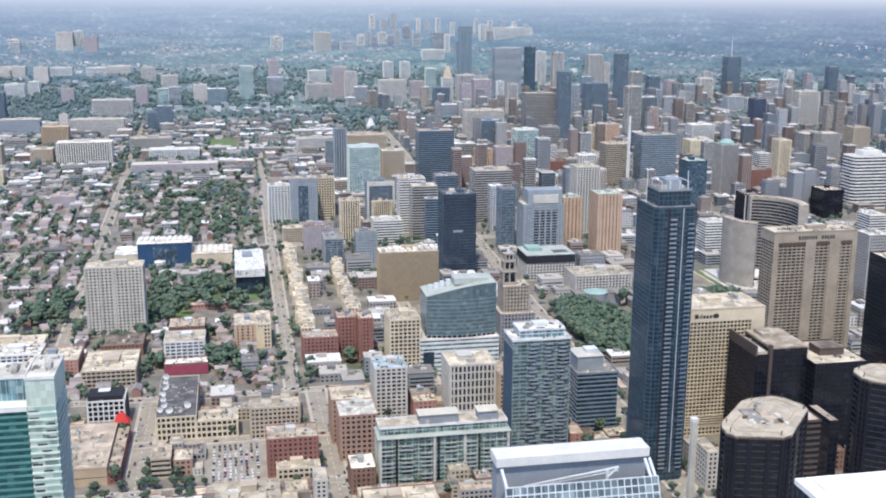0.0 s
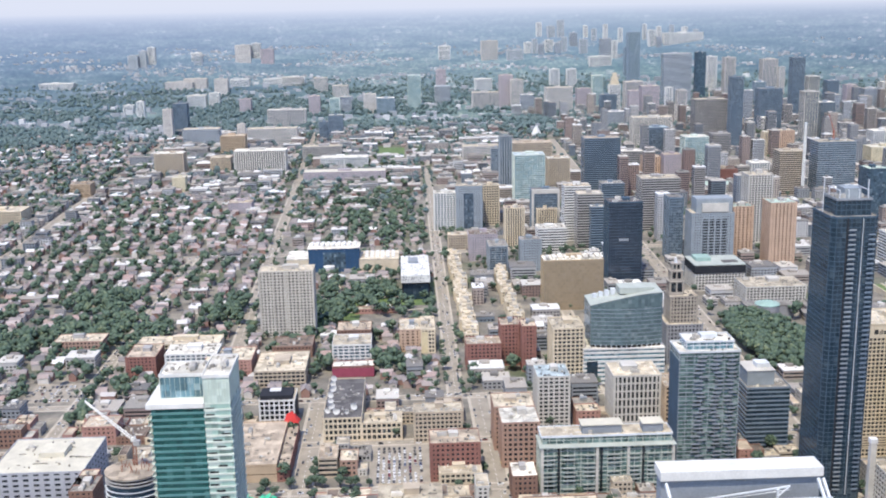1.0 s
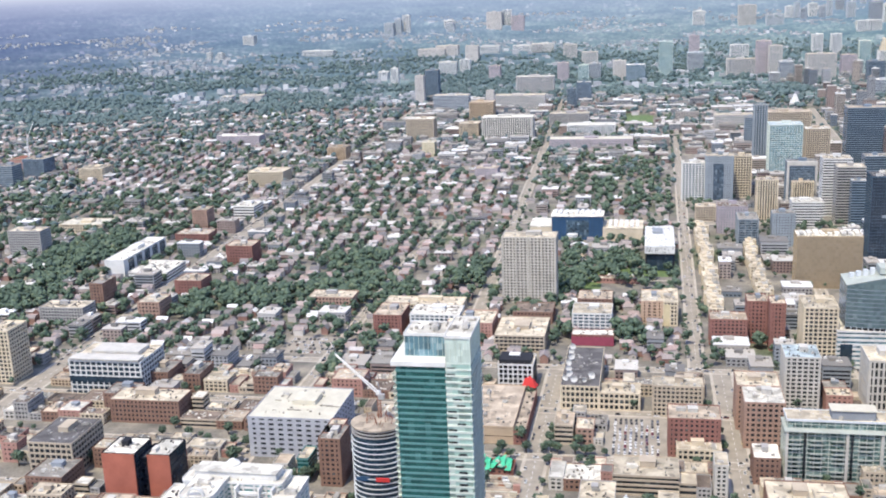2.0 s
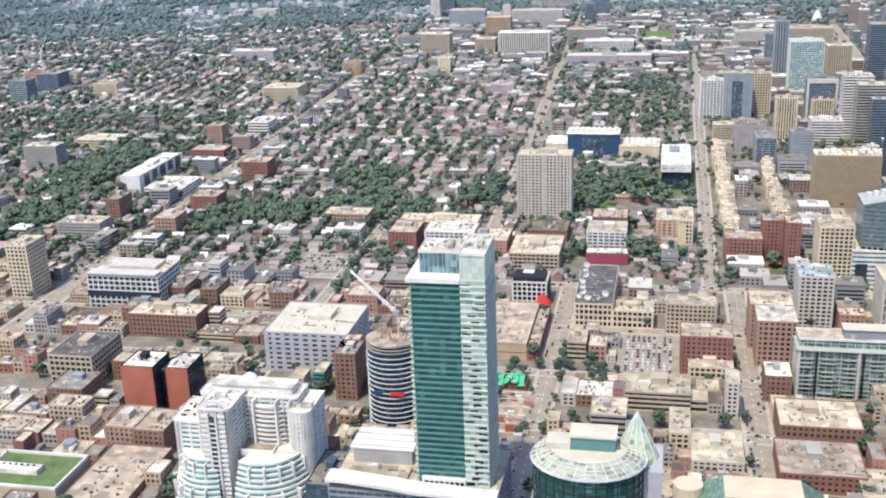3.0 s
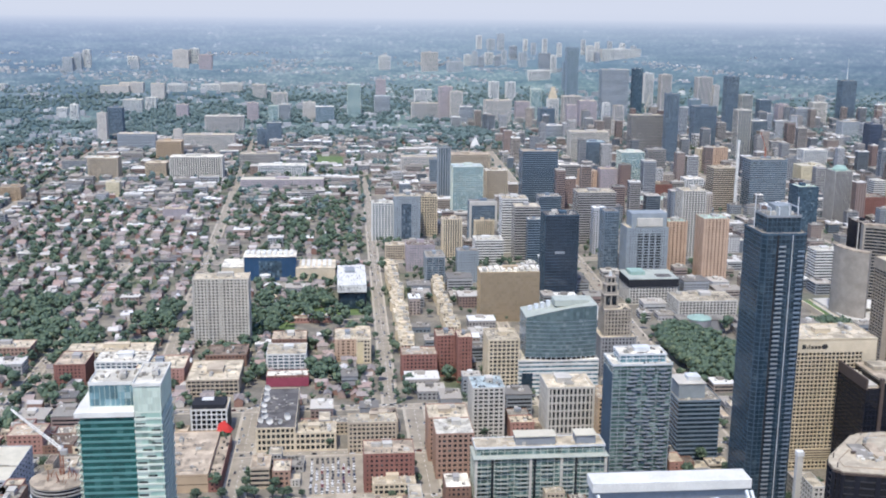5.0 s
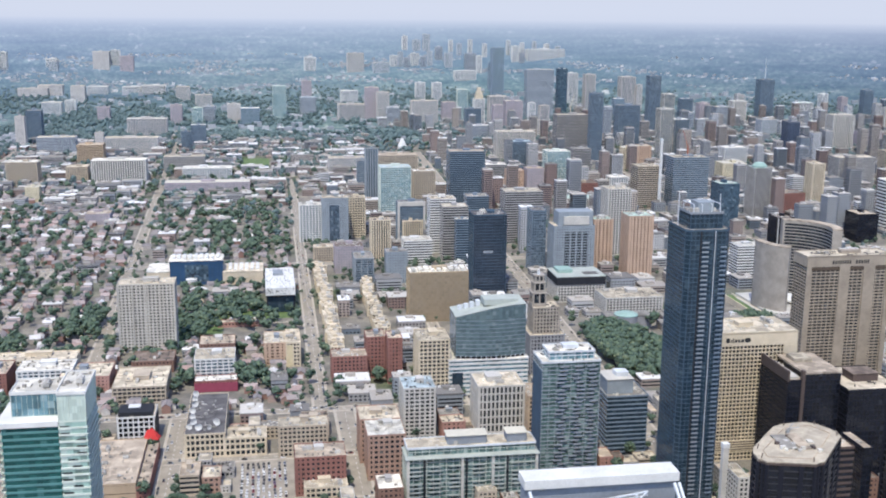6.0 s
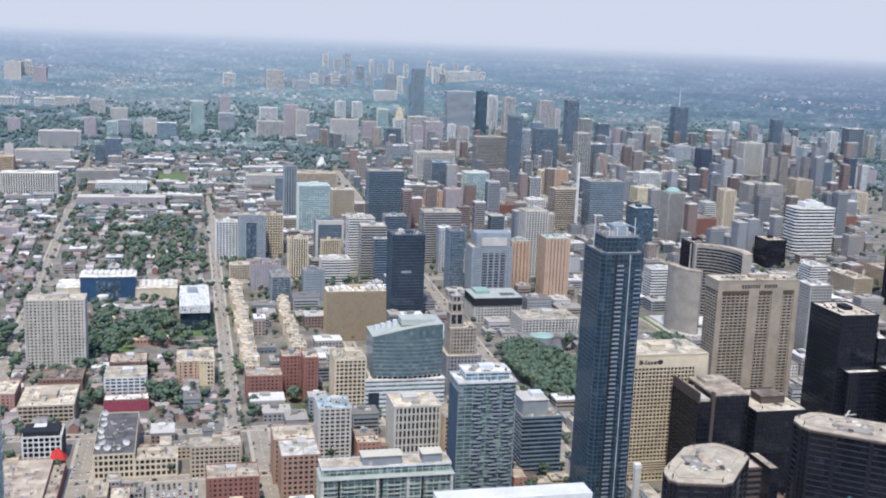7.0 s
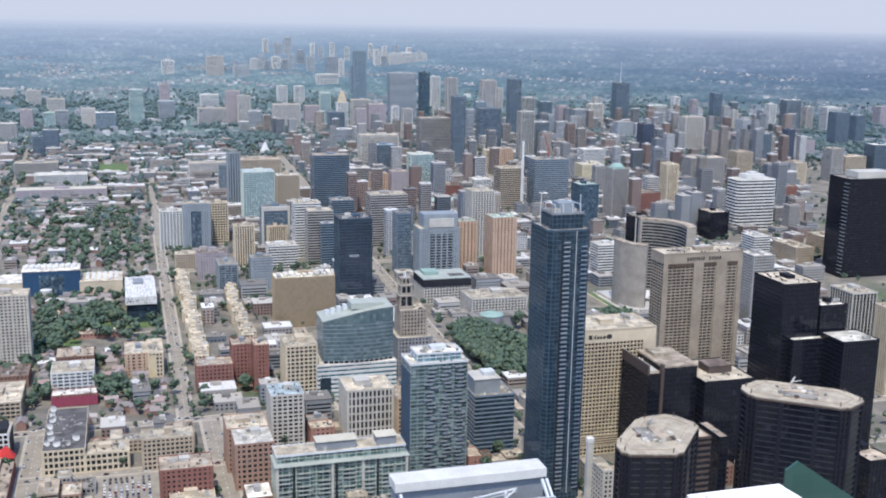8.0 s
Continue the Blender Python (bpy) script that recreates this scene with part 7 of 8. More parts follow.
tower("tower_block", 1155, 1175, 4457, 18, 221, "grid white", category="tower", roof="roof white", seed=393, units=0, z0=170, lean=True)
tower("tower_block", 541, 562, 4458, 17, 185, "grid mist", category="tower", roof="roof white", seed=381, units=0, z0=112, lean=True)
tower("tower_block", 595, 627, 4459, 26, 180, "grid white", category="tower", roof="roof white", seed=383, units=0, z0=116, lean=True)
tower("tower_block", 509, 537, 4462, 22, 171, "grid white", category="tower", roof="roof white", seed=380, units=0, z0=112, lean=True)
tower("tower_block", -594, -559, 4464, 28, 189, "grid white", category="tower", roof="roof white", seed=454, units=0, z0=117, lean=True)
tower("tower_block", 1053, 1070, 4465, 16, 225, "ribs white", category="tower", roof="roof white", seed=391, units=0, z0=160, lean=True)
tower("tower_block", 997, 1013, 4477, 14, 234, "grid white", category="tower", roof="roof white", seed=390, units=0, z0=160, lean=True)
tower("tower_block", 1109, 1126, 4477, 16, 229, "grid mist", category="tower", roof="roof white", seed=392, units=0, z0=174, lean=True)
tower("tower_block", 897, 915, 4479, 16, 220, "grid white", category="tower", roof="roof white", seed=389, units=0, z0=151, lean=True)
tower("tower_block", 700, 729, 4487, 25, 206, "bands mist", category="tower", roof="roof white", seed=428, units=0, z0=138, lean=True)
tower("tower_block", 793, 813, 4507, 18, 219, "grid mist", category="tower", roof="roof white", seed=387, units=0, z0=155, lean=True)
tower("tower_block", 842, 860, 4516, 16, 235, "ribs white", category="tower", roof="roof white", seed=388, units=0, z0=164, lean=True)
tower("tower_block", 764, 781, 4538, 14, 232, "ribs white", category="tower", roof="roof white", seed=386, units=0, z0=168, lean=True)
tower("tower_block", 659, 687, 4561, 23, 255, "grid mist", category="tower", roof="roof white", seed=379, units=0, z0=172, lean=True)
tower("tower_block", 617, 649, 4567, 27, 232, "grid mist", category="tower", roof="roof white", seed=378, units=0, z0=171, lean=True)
tower("tower_block", 573, 595, 4581, 18, 247, "ribs white", category="tower", roof="roof white", seed=377, units=0, z0=176, lean=True)
tower("office_block", 108, 131, 1340, 40, 36, "condo blue", category="building", roof="roof grey", seed=16, units=2)
t = tower("tower_block", 1567, 1613, 3286, 39, 143, "curtain slate", "dark glass tower block with a tall white antenna mast", "tower", roof="roof gravel", seed=48, units=0)
part("antenna_mast", Geo().cyl(-2, 18, 1.6, 143, 175, 8, 1.1).cyl(-2, 18, 1.0, 175, 214, 8, 0.5), "white metal", t, "white antenna mast")
tower("tower_block", 1959, 1992, 3338, 30, 105, "curtain slate", category="tower", roof="roof gravel", seed=49, units=0)
tower("office_block", 899, 932, 1517, 40, 44, "curtain black", category="building", roof="roof tan", seed=74, units=2)
tower("office_block", -677, -615, 1737, 47, 24, "grid cream", category="building", roof="roof gravel", seed=124, units=2)
tower("office_block", -609, -578, 1493, 40, 17, "bands white", category="building", roof="roof white", seed=125, units=2)
tower("office_block", -639, -617, 1412, 26, 29, "punched orange", category="building", roof="roof gravel", seed=126, units=2)
tower("office_block", -625, -578, 1321, 30, 16, "punched red", category="building", roof="roof tan", seed=127, units=2)
tower("office_block", -518, -484, 1234, 30, 23, "punched red", category="building", roof="roof tan", seed=128, units=2)
tower("office_block", -521, -490, 1088, 30, 20, "punched red", category="building", roof="roof tan", seed=129, units=2)
tower("office_block", -526, -502, 1006, 30, 20, "punched orange", category="building", roof="roof gravel", seed=130, units=2)
tower("office_block", -624, -575, 981, 26, 20, "grid grey", category="building", roof="roof gravel", seed=131, units=2)
tower("office_block", -592, -577, 1030, 30, 32, "punched brown", category="building", roof="roof grey", seed=132, units=2)
tower("office_block", -833, -787, 1261, 26, 33, "grid grey", category="building", roof="roof gravel", seed=133, units=2)
tower("office_block", -1136, -1103, 1707, 32, 41, "bands blue", category="building", roof="roof grey", seed=134, units=2)
tower("office_block", -1141, -1099, 1803, 40, 37, "curtain slate", category="building", roof="roof gravel", seed=135, units=2)
tower("tower_block", -577, -557, 822, 30, 49, "grid cream", category="tower", roof="roof gravel", seed=136, units=2)
tower("office_block", -265, -237, 981, 40, 20, "punched red", category="building", roof="roof tan", seed=138, units=2)
tower("office_block", -263, -183, 1019, 26, 20, "grid cream", category="building", roof="roof gravel", seed=139, units=2)
tower("office_block", -227, -179, 977, 30, 23, "grid white", category="building", roof="roof white", seed=140, units=2)
tower("office_block", -353, -305, 1049, 26, 16, "punched orange", category="building", roof="roof gravel", seed=141, units=2)
tower("office_block", -439, -414, 765, 24, 18, "punched brown", category="building", roof="roof grey", seed=142, units=2)
tower("office_block", -426, -367, 751, 26, 19, "punched brown", category="building", roof="roof gravel", seed=143, units=2)
tower("office_block", -431, -408, 820, 30, 16, "punched brown", category="building", roof="roof grey", seed=144, units=2)
tower("office_block", -393, -378, 819, 30, 16, "punched brown", category="building", roof="roof grey", seed=145, units=2)
tower("office_block", -222, -211, 670, 24, 35, "punched pink", category="building", roof="roof gravel", seed=146, units=2)
tower("office_block", -188, -145, 963, 40, 20, "punched pink", category="building", roof="roof gravel", seed=148, units=2)
tower("office_block", -241, -233, 667, 20, 16, "curtain teal", category="building", roof="roof gravel", seed=154, units=2)
tower("office_block", -222, -207, 660, 24, 35, "punched brown", category="building", roof="roof grey", seed=155, units=2)
tower("office_block", -306, -263, 644, 30, 6, "punched brown", category="building", roof="roof grey", seed=156, units=2)
tower("office_block", -196, -179, 516, 40, 19, "curtain blue", category="building", roof="roof grey", seed=157, units=2)
tower("office_block", 8, 20, 615, 34, 14, "grid cream", category="building", roof="roof gravel", seed=159, units=2)
tower("office_block", 21, 51, 586, 40, 12, "grid pale", category="building", roof="roof gravel", seed=160, units=2)
tower("office_block", 44, 52, 668, 20, 25, "grid pale", category="building", roof="roof gravel", seed=161, units=2)
tower("office_block", 21, 51, 719, 20, 12, "grid cream", category="building", roof="roof gravel", seed=162, units=2)
tower("office_block", -22, 21, 670, 30, 14, "bands beige", category="building", roof="roof gravel", seed=163, units=2)
tower("office_block", 115, 131, 562, 30, 10, "grid cream", category="building", roof="roof gravel", seed=164, units=2)
tower("office_block", 140, 153, 689, 26, 15, "grid beige", category="building", roof="roof gravel", seed=165, units=2)
tower("office_block", 158, 169, 685, 24, 9, "punched brown", category="building", roof="roof grey", seed=166, units=2)
tower("office_block", -424, -397, 623, 30, 14, "punched brown", category="building", roof="roof grey", seed=167, units=2)
tower("office_block", -42, -20, 629, 26, 16, "bands grey", category="building", roof="roof gravel", seed=168, units=2)
tower("office_block", 504, 523, 610, 50, 36, "curtain black", category="building", roof="roof tan", seed=169, units=2)
tower("tower_block", 397, 404, 637, 30, 54, "curtain black", category="tower", roof="roof tan", seed=170, units=2)
tower("tower_block", 680, 709, 814, 24, 83, "ribs beige", category="tower", roof="roof tan", seed=700, units=2)
tower("tower_block", 688, 715, 1060, 30, 81, "grid grey", category="tower", roof="roof white", seed=701, units=2)
tower("tower_block", 765, 796, 981, 40, 52, "ribs dark", category="tower", roof="roof gravel", seed=171, units=2)
tower("tower_block", 705, 718, 1093, 40, 63, "grid beige", category="tower", roof="roof gravel", seed=172, units=2)
tower("office_block", 928, 957, 1324, 60, 25, "grid beige", category="building", roof="roof gravel", seed=173, units=2)
tower("office_block", 1014, 1044, 1364, 60, 26, "grid tan", category="building", roof="roof gravel", seed=174, units=2)
tower("office_block", 611, 643, 1314, 26, 45, "bands white", category="building", roof="roof white", seed=175, units=2)
tower("office_block", 318, 326, 658, 24, 28, "grid pale", category="building", roof="roof gravel", seed=176, units=2)
t = thing("exhaust_stack", 694, 1832, 0, "slim white chimney stack above the rooftops", "stack")
part("shaft", Geo().cyl(0, 0, 3.0, 0, 125, 12, 2.2), "white paint", t)
part("stack_cap", Geo().cyl(0, 0, 2.6, 125, 128, 12), "white metal", t)
t = tower("tower_block", 622, 654, 3221, 26, 90, "ribs white", "tall cream stepped tower with a narrow crown", "tower", roof="roof cream", seed=600, units=0, lean=True, penthouse=False)
for k, w in enumerate((12, 9, 5.5)):
    slab_on(t, "crown_step", -w, w, 4 + k, 22 - k, 90.0 + k * 11.7, 90.0 + (k + 1) * 11.7, "stone cream")

# ---------------------------------------------------------------- low buildings, houses, trees
FAR_X = math.tan(radians(36))


def clear(x, y, r):
    for x0, x1, y0, y1 in BUILT.get((int(x // 50), int(y // 50)), ()):
        if x0 - r < x < x1 + r and y0 - r < y < y1 + r:
            return False
    for a, b, w in ROADS:
        d = b - a
        k = max(0, min(1, (Vector((x, y)) - a).dot(d) / d.length_squared))
        if (a + d * k - Vector((x, y))).length < w + r:
            return False
    return True


def clear_plot(x0, x1, y0, y1):
    """Whether a whole plot is free of buildings and streets."""
    cx, cy = (x0 + x1) / 2, (y0 + y1) / 2
    for i in (x0, cx, x1):
        for j in (y0, cy, y1):
            if not clear(i, j, -0.2):
                return False
    for u0, u1, v0, v1 in BUILT.get((int(cx // 50), int(cy // 50)), ()):
        if u0 < x1 and u1 > x0 and v0 < y1 and v1 > y0:
            return False
    return True


def in_view(x, y):
    return -0.68 * y - 60 < x < 0.78 * y + 60


note(-30, 14, 730, 804)
note(-346, -282, 922, 970)


# --- the gallery's park: path, pavilion, low hall and a row of market tents
path = Geo().box(-83, -79, 1168, 1312, -0.2, 0.34)
tagged(new("park_path", path.mesh("park_path", "stone cream")), "pale paved path across the park", "path", kind="structure")
t = thing("park_pavilion", -86, 1322, 0, "white arched pavilion in front of a blue gallery", "pavilion")
for x in (-9, -3, 3, 9):
    part("post", Geo().cyl(x, 0, 0.35, 0, 7, 8), "white paint", t)
for k in range(8):
    a, b = -11 + 2.75 * k, -8.25 + 2.75 * k
    za, zb = 10 - 0.025 * a * a, 10 - 0.025 * b * b
    part("roof_panel", Geo().raw([(a, -3, za), (b, -3, zb), (b, 5, zb), (a, 5, za), (a, -3, za - 0.5), (b, -3, zb - 0.5), (b, 5, zb - 0.5), (a, 5, za - 0.5)],
                                 [(0, 1, 2, 3), (7, 6, 5, 4), (0, 4, 5, 1), (1, 5, 6, 2), (2, 6, 7, 3), (3, 7, 4, 0)]), "white paint", t)
slab_on(t, "steps", -5, 5, -6, -3, 0, 1.2, "stone cream")
note(-98, -74, 1312, 1332)
tower("park_hall", -58, -10, 1176, 11, 5, "punched pink", "low pink brick hall beside a row of tents", "hall", roof="roof gravel", units=2, penthouse=False)


def market_tent(x, y):
    t = thing("market_tent", x, y, 0, "white peaked fabric tent on thin posts", "tent", "market tents")
    for u in (-2.6, 2.6):
        for v in (-2.6, 2.6):
            part("post", Geo().cyl(u, v, 0.09, 0, 3, 6), "white metal", t)
    part("canopy", Geo().prism([(-3, -3), (3, -3), (3, 3), (-3, 3)], 2.7, 3.2).prism([(-3, -3), (3, -3), (3, 3), (-3, 3)], 3.2, 6.2, [(-0.2, -0.2), (0.2, -0.2), (0.2, 0.2), (-0.2, 0.2)]), "white paint", t)


for i in range(6):
    market_tent(-44 + 7.0 * i, 1197)
note(-50, -3, 1189, 1203)
note(-76, -28, 928, 966)
tower("school_block", -133, -94, 1028, 34, 11, "punched brown", "brown brick school wing with flat gravel roof", "building", roof="roof brown", units=3, penthouse=False)
tower("warehouse_block", -140, -94, 944, 56, 15, "grid loft", "broad beige warehouse with patched gravel roofs", "building", roof="roof gravel", split=True, units=9)
LAWNS = [(-135, 30, 1112, 1240), (-70, 10, 2370, 2605), (270, 420, 2650, 3150), (330, 420, 935, 1120)]
# groves of big trees: middle and half widths
GROVES = [(-694, 1064, 36, 94), (-721, 1253, 46, 120), (-476, 1060, 28, 60), (-416, 1082, 53, 40), (-317, 1119, 69, 52), (-355, 1235, 42, 50), (-200, 1185, 30, 50),
          (-84, 1199, 18, 90), (-39, 1249, 31, 40), (-19, 985, 13, 30), (90, 975, 15, 14), (-80, 986, 11, 16), (-70, 751, 5, 20), (-43, 710, 6, 20), (-71, 637, 5, 10),
          (-228, 666, 7, 12), (-36, 1752, 57, 190), (-281, 864, 13, 18), (127, 624, 7, 12), (365, 1026, 34, 92), (548, 1118, 28, 30)]


def in_grove(x, y, grow=1.0):
    return any(((x - a) / (c * grow)) ** 2 + ((y - b) / (d * grow)) ** 2 < 1 for a, b, c, d in GROVES)


rnd = random.Random(5)
LOW = ["punched red", "punched brown", "punched brown", "punched pink", "grid beige", "grid cream", "bands beige", "punched pink", "grid tan", "grid grey", "punched orange", "grid pale"]
ROOFS = ["roof gravel", "roof white", "roof tan", "roof brown", "roof grey", "roof gravel", "roof brown", "roof grey", "roof tan", "roof gravel"]
# commercial streets: low blocks in rows
count = shops = 0
y = 470.0
while y < 1010:
    x = -0.72 * y - 30
    while x < 0.60 * y + 40:
        w, d = rnd.choice((7, 9, 12, 15, 18, 24, 30)) * rnd.uniform(0.85, 1.1), rnd.choice((13, 16, 20, 24))
        for w, d in ((w, d), (w * 0.6, d * 0.75), (7, 11)):
            y0 = y + rnd.uniform(0, 2)
            lawn = any(a < x + w / 2 < b and c < y0 + d / 2 < e for a, b, c, e in LAWNS)
            if not lawn and not in_grove(x + w / 2, y0 + d / 2) and rnd.random() < 0.95 and clear_plot(x, x + w, y0, y0 + d):
                h = rnd.choice((5, 6, 7, 8, 8, 9, 10, 12, 15))
                shop = w < 11
                if (shops if shop else count) < 240:
                    tower("shop_house" if shop else "low_building", x, x + w, y0, d, h, rnd.choice(LOW), category="building", group="narrow shop houses" if shop else "low street buildings",
                          roof=rnd.choice(ROOFS), seed=count + shops, units=0 if shop else rnd.choice((1, 1, 2)), penthouse=rnd.random() < 0.3, lean=shop)
                    shops, count = (shops + 1, count) if shop else (shops, count + 1)
                    break
        x += w + rnd.choice((0.4, 0.5, 0.6, 2.5))
    y += 25


# houses with gabled roofs
def house_geo(w, d, h, r, walls, roofs, x=0.0, y=0.0, turn=0.0):
    c, s = math.cos(turn), math.sin(turn)

    def at(u, v, z):
        return (x + u * c - v * s, y + u * s + v * c, z)

    a, b = w / 2, d / 2
    walls.raw([at(-a, -b, 0), at(a, -b, 0), at(a, b, 0), at(-a, b, 0), at(-a, -b, h), at(a, -b, h), at(a, b, h), at(-a, b, h), at(0, -b, h + r), at(0, b, h + r)],
              [(0, 1, 5, 8, 4), (1, 2, 6, 5), (2, 3, 7, 9, 6), (3, 0, 4, 7)])
    e = 0.45
    k = r * e / a
    roofs.raw([at(-a - e, -b - e, h - k), at(0, -b - e, h + r + 0.05), at(a + e, -b - e, h - k), at(-a - e, b + e, h - k), at(0, b + e, h + r + 0.05), at(a + e, b + e, h - k),
               at(-a - e, -b - e, h - k - 0.25), at(0, -b - e, h + r - 0.2), at(a + e, -b - e, h - k - 0.25), at(-a - e, b + e, h - k - 0.25), at(0, b + e, h + r - 0.2), at(a + e, b + e, h - k - 0.25)],
              [(0, 1, 4, 3), (1, 2, 5, 4), (6, 7, 1, 0), (7, 8, 2, 1), (3, 4, 10, 9), (4, 5, 11, 10), (0, 3, 9, 6), (2, 8, 11, 5)])


def island_mat(name, stops, rough=0.9):
    m, nt, p = node_material(name)
    g_ = nt.nodes.new("ShaderNodeNewGeometry")
    col = ramp(nt, g_.outputs["Random Per Island"], stops)
    col = mix_rgb(nt, 0.5, col, ramp(nt, noise_at(nt, 0.9, 4), [(0.3, (0.65, 0.65, 0.65)), (0.7, (1.3, 1.3, 1.3))]), "MULTIPLY")
    link(nt, col, p.inputs["Base Color"])
    p.inputs["Roughness"].default_value = rough
    MATS[name] = m


island_mat("house walls", [(0.0, (0.20, 0.105, 0.085)), (0.25, (0.28, 0.17, 0.135)), (0.45, (0.38, 0.33, 0.28)), (0.75, (0.55, 0.52, 0.47)), (1.0, (0.24, 0.19, 0.165))])
island_mat("house roofs", [(0.0, (0.12, 0.115, 0.115)), (0.28, (0.20, 0.178, 0.170)), (0.55, (0.285, 0.24, 0.222)), (0.75, (0.31, 0.22, 0.195)), (0.88, (0.40, 0.37, 0.35)), (0.96, (0.54, 0.52, 0.50)), (1.0, (0.66, 0.65, 0.63))])
island_mat("block walls", [(0.0, (0.23, 0.16, 0.14)), (0.14, (0.29, 0.225, 0.195)), (0.3, (0.38, 0.33, 0.28)), (0.5, (0.20, 0.22, 0.24)), (0.62, (0.43, 0.41, 0.385)), (0.78, (0.13, 0.16, 0.19)), (0.9, (0.30, 0.31, 0.32)), (1.0, (0.58, 0.57, 0.55))])
island_mat("block roofs", [(0.0, (0.12, 0.115, 0.11)), (0.3, (0.24, 0.22, 0.19)), (0.55, (0.35, 0.315, 0.27)), (0.78, (0.48, 0.45, 0.40)), (0.9, (0.60, 0.58, 0.54)), (1.0, (0.72, 0.71, 0.68))])
island_mat("suburb walls", [(0.0, (0.22, 0.235, 0.25)), (0.5, (0.29, 0.30, 0.31)), (0.85, (0.37, 0.37, 0.37)), (1.0, (0.55, 0.54, 0.53))])
walls, roofs = Geo(), Geo()
blocks, tops, panes = Geo(), Geo(), Geo()
def low_block(x, cy, w, d, h):
    """A flat-roofed block of the wider city, with windows to the front and to the side that faces the tower."""
    if not clear_plot(x - w / 2, x + w / 2, cy - d / 2, cy + d / 2):
        return
    note(x - w / 2, x + w / 2, cy - d / 2, cy + d / 2)
    blocks.box(x - w / 2, x + w / 2, cy - d / 2, cy + d / 2, 0, h)
    tops.box(x - w / 2 - 0.4, x + w / 2 + 0.4, cy - d / 2 - 0.4, cy + d / 2 + 0.4, h, h + 0.8)
    tops.box(x - w * 0.2, x + w * 0.1, cy, cy + d * 0.3, h + 0.8, h + 3.2)
    for _ in range(2 if cy > 1500 else 5):
        u, v, q = x + w * rnd.uniform(-0.42, 0.36), cy + d * rnd.uniform(-0.42, 0.38), rnd.uniform(0.8, 2.4)
        tops.box(u, u + q, v, v + q * 0.8, h + 0.8, h + 0.8 + q * 0.7)
    ribbon = rnd.random() < 0.5
    nu, nv = (1, 1) if ribbon else (max(2, int(w // 3.6)), max(2, int(d // 3.6)))
    gu, gv = (0.46 * w, 0.46 * d) if ribbon else (w / nu * 0.27, d / nv * 0.27)
    side = x - w / 2 - 0.06 if x > 0 else x + w / 2 + 0.06
    f_ = cy - d / 2 - 0.06
    for k in range(int(h // 3.4)):
        z0_, z1_ = 3.4 * k + 1.2, 3.4 * k + 2.8
        for u in range(nu):
            c_ = x - w / 2 + (u + 0.5) * w / nu
            panes.raw([(c_ - gu, f_, z0_), (c_ + gu, f_, z0_), (c_ + gu, f_, z1_), (c_ - gu, f_, z1_)], [(0, 1, 2, 3)])
        for u in range(nv):
            c_ = cy - d / 2 + (u + 0.5) * d / nv
            panes.raw([(side, c_ - gv, z0_), (side, c_ + gv, z0_), (side, c_ + gv, z1_), (side, c_ - gv, z1_)], [(0, 1, 2, 3)])


# the core: packed blocks from street to street
y = 500.0
while y < 3300:
    x = (-0.72 * y - 40) if y < 915 else 60 if y < 2260 else 330
    while x < 0.66 * y + 60:
        x += rnd.uniform(12, 26) if y < 1500 else rnd.uniform(16, 34)
        cy = y + rnd.uniform(-3, 3)
        if any(a < x < b and c < cy < e for a, b, c, e in LAWNS) or in_grove(x, cy):
            continue
        w, d = rnd.uniform(12, 34), rnd.uniform(13, 30)
        green = noise.noise(Vector((x * 0.006, cy * 0.006, 8)))
        if cy > 1300 and (green > 0.28 or rnd.random() < 0.12):
            continue
        h = rnd.choice((6, 8, 10, 12, 14, 20)) if y < 1500 or x < 250 else rnd.choice((6, 7, 8, 8, 9, 10, 10, 12, 12, 14, 16, 18, 20, 24, 28, 34, 48, 60))
        if h > 40:
            w, d = rnd.uniform(15, 24), rnd.uniform(15, 24)
            h *= rnd.uniform(0.85, 1.5)
        low_block(x, cy, w, d, h)
    y += 24 if y < 1000 else 34

# shops and walk-ups along the wide avenue
for k in range(150):
    y = 700 + 11 * k + rnd.uniform(-2, 2)
    side = rnd.choice((-1, 1))
    w, d = rnd.uniform(13, 30), rnd.uniform(10, 24)
    low_block(AVENUE[0] + (y - AVENUE[1]) * AVENUE[2] + side * (13.5 + w / 2 + rnd.uniform(0, 3)), y, w, d, rnd.choice((7, 8, 9, 10, 11, 12, 14, 18)))

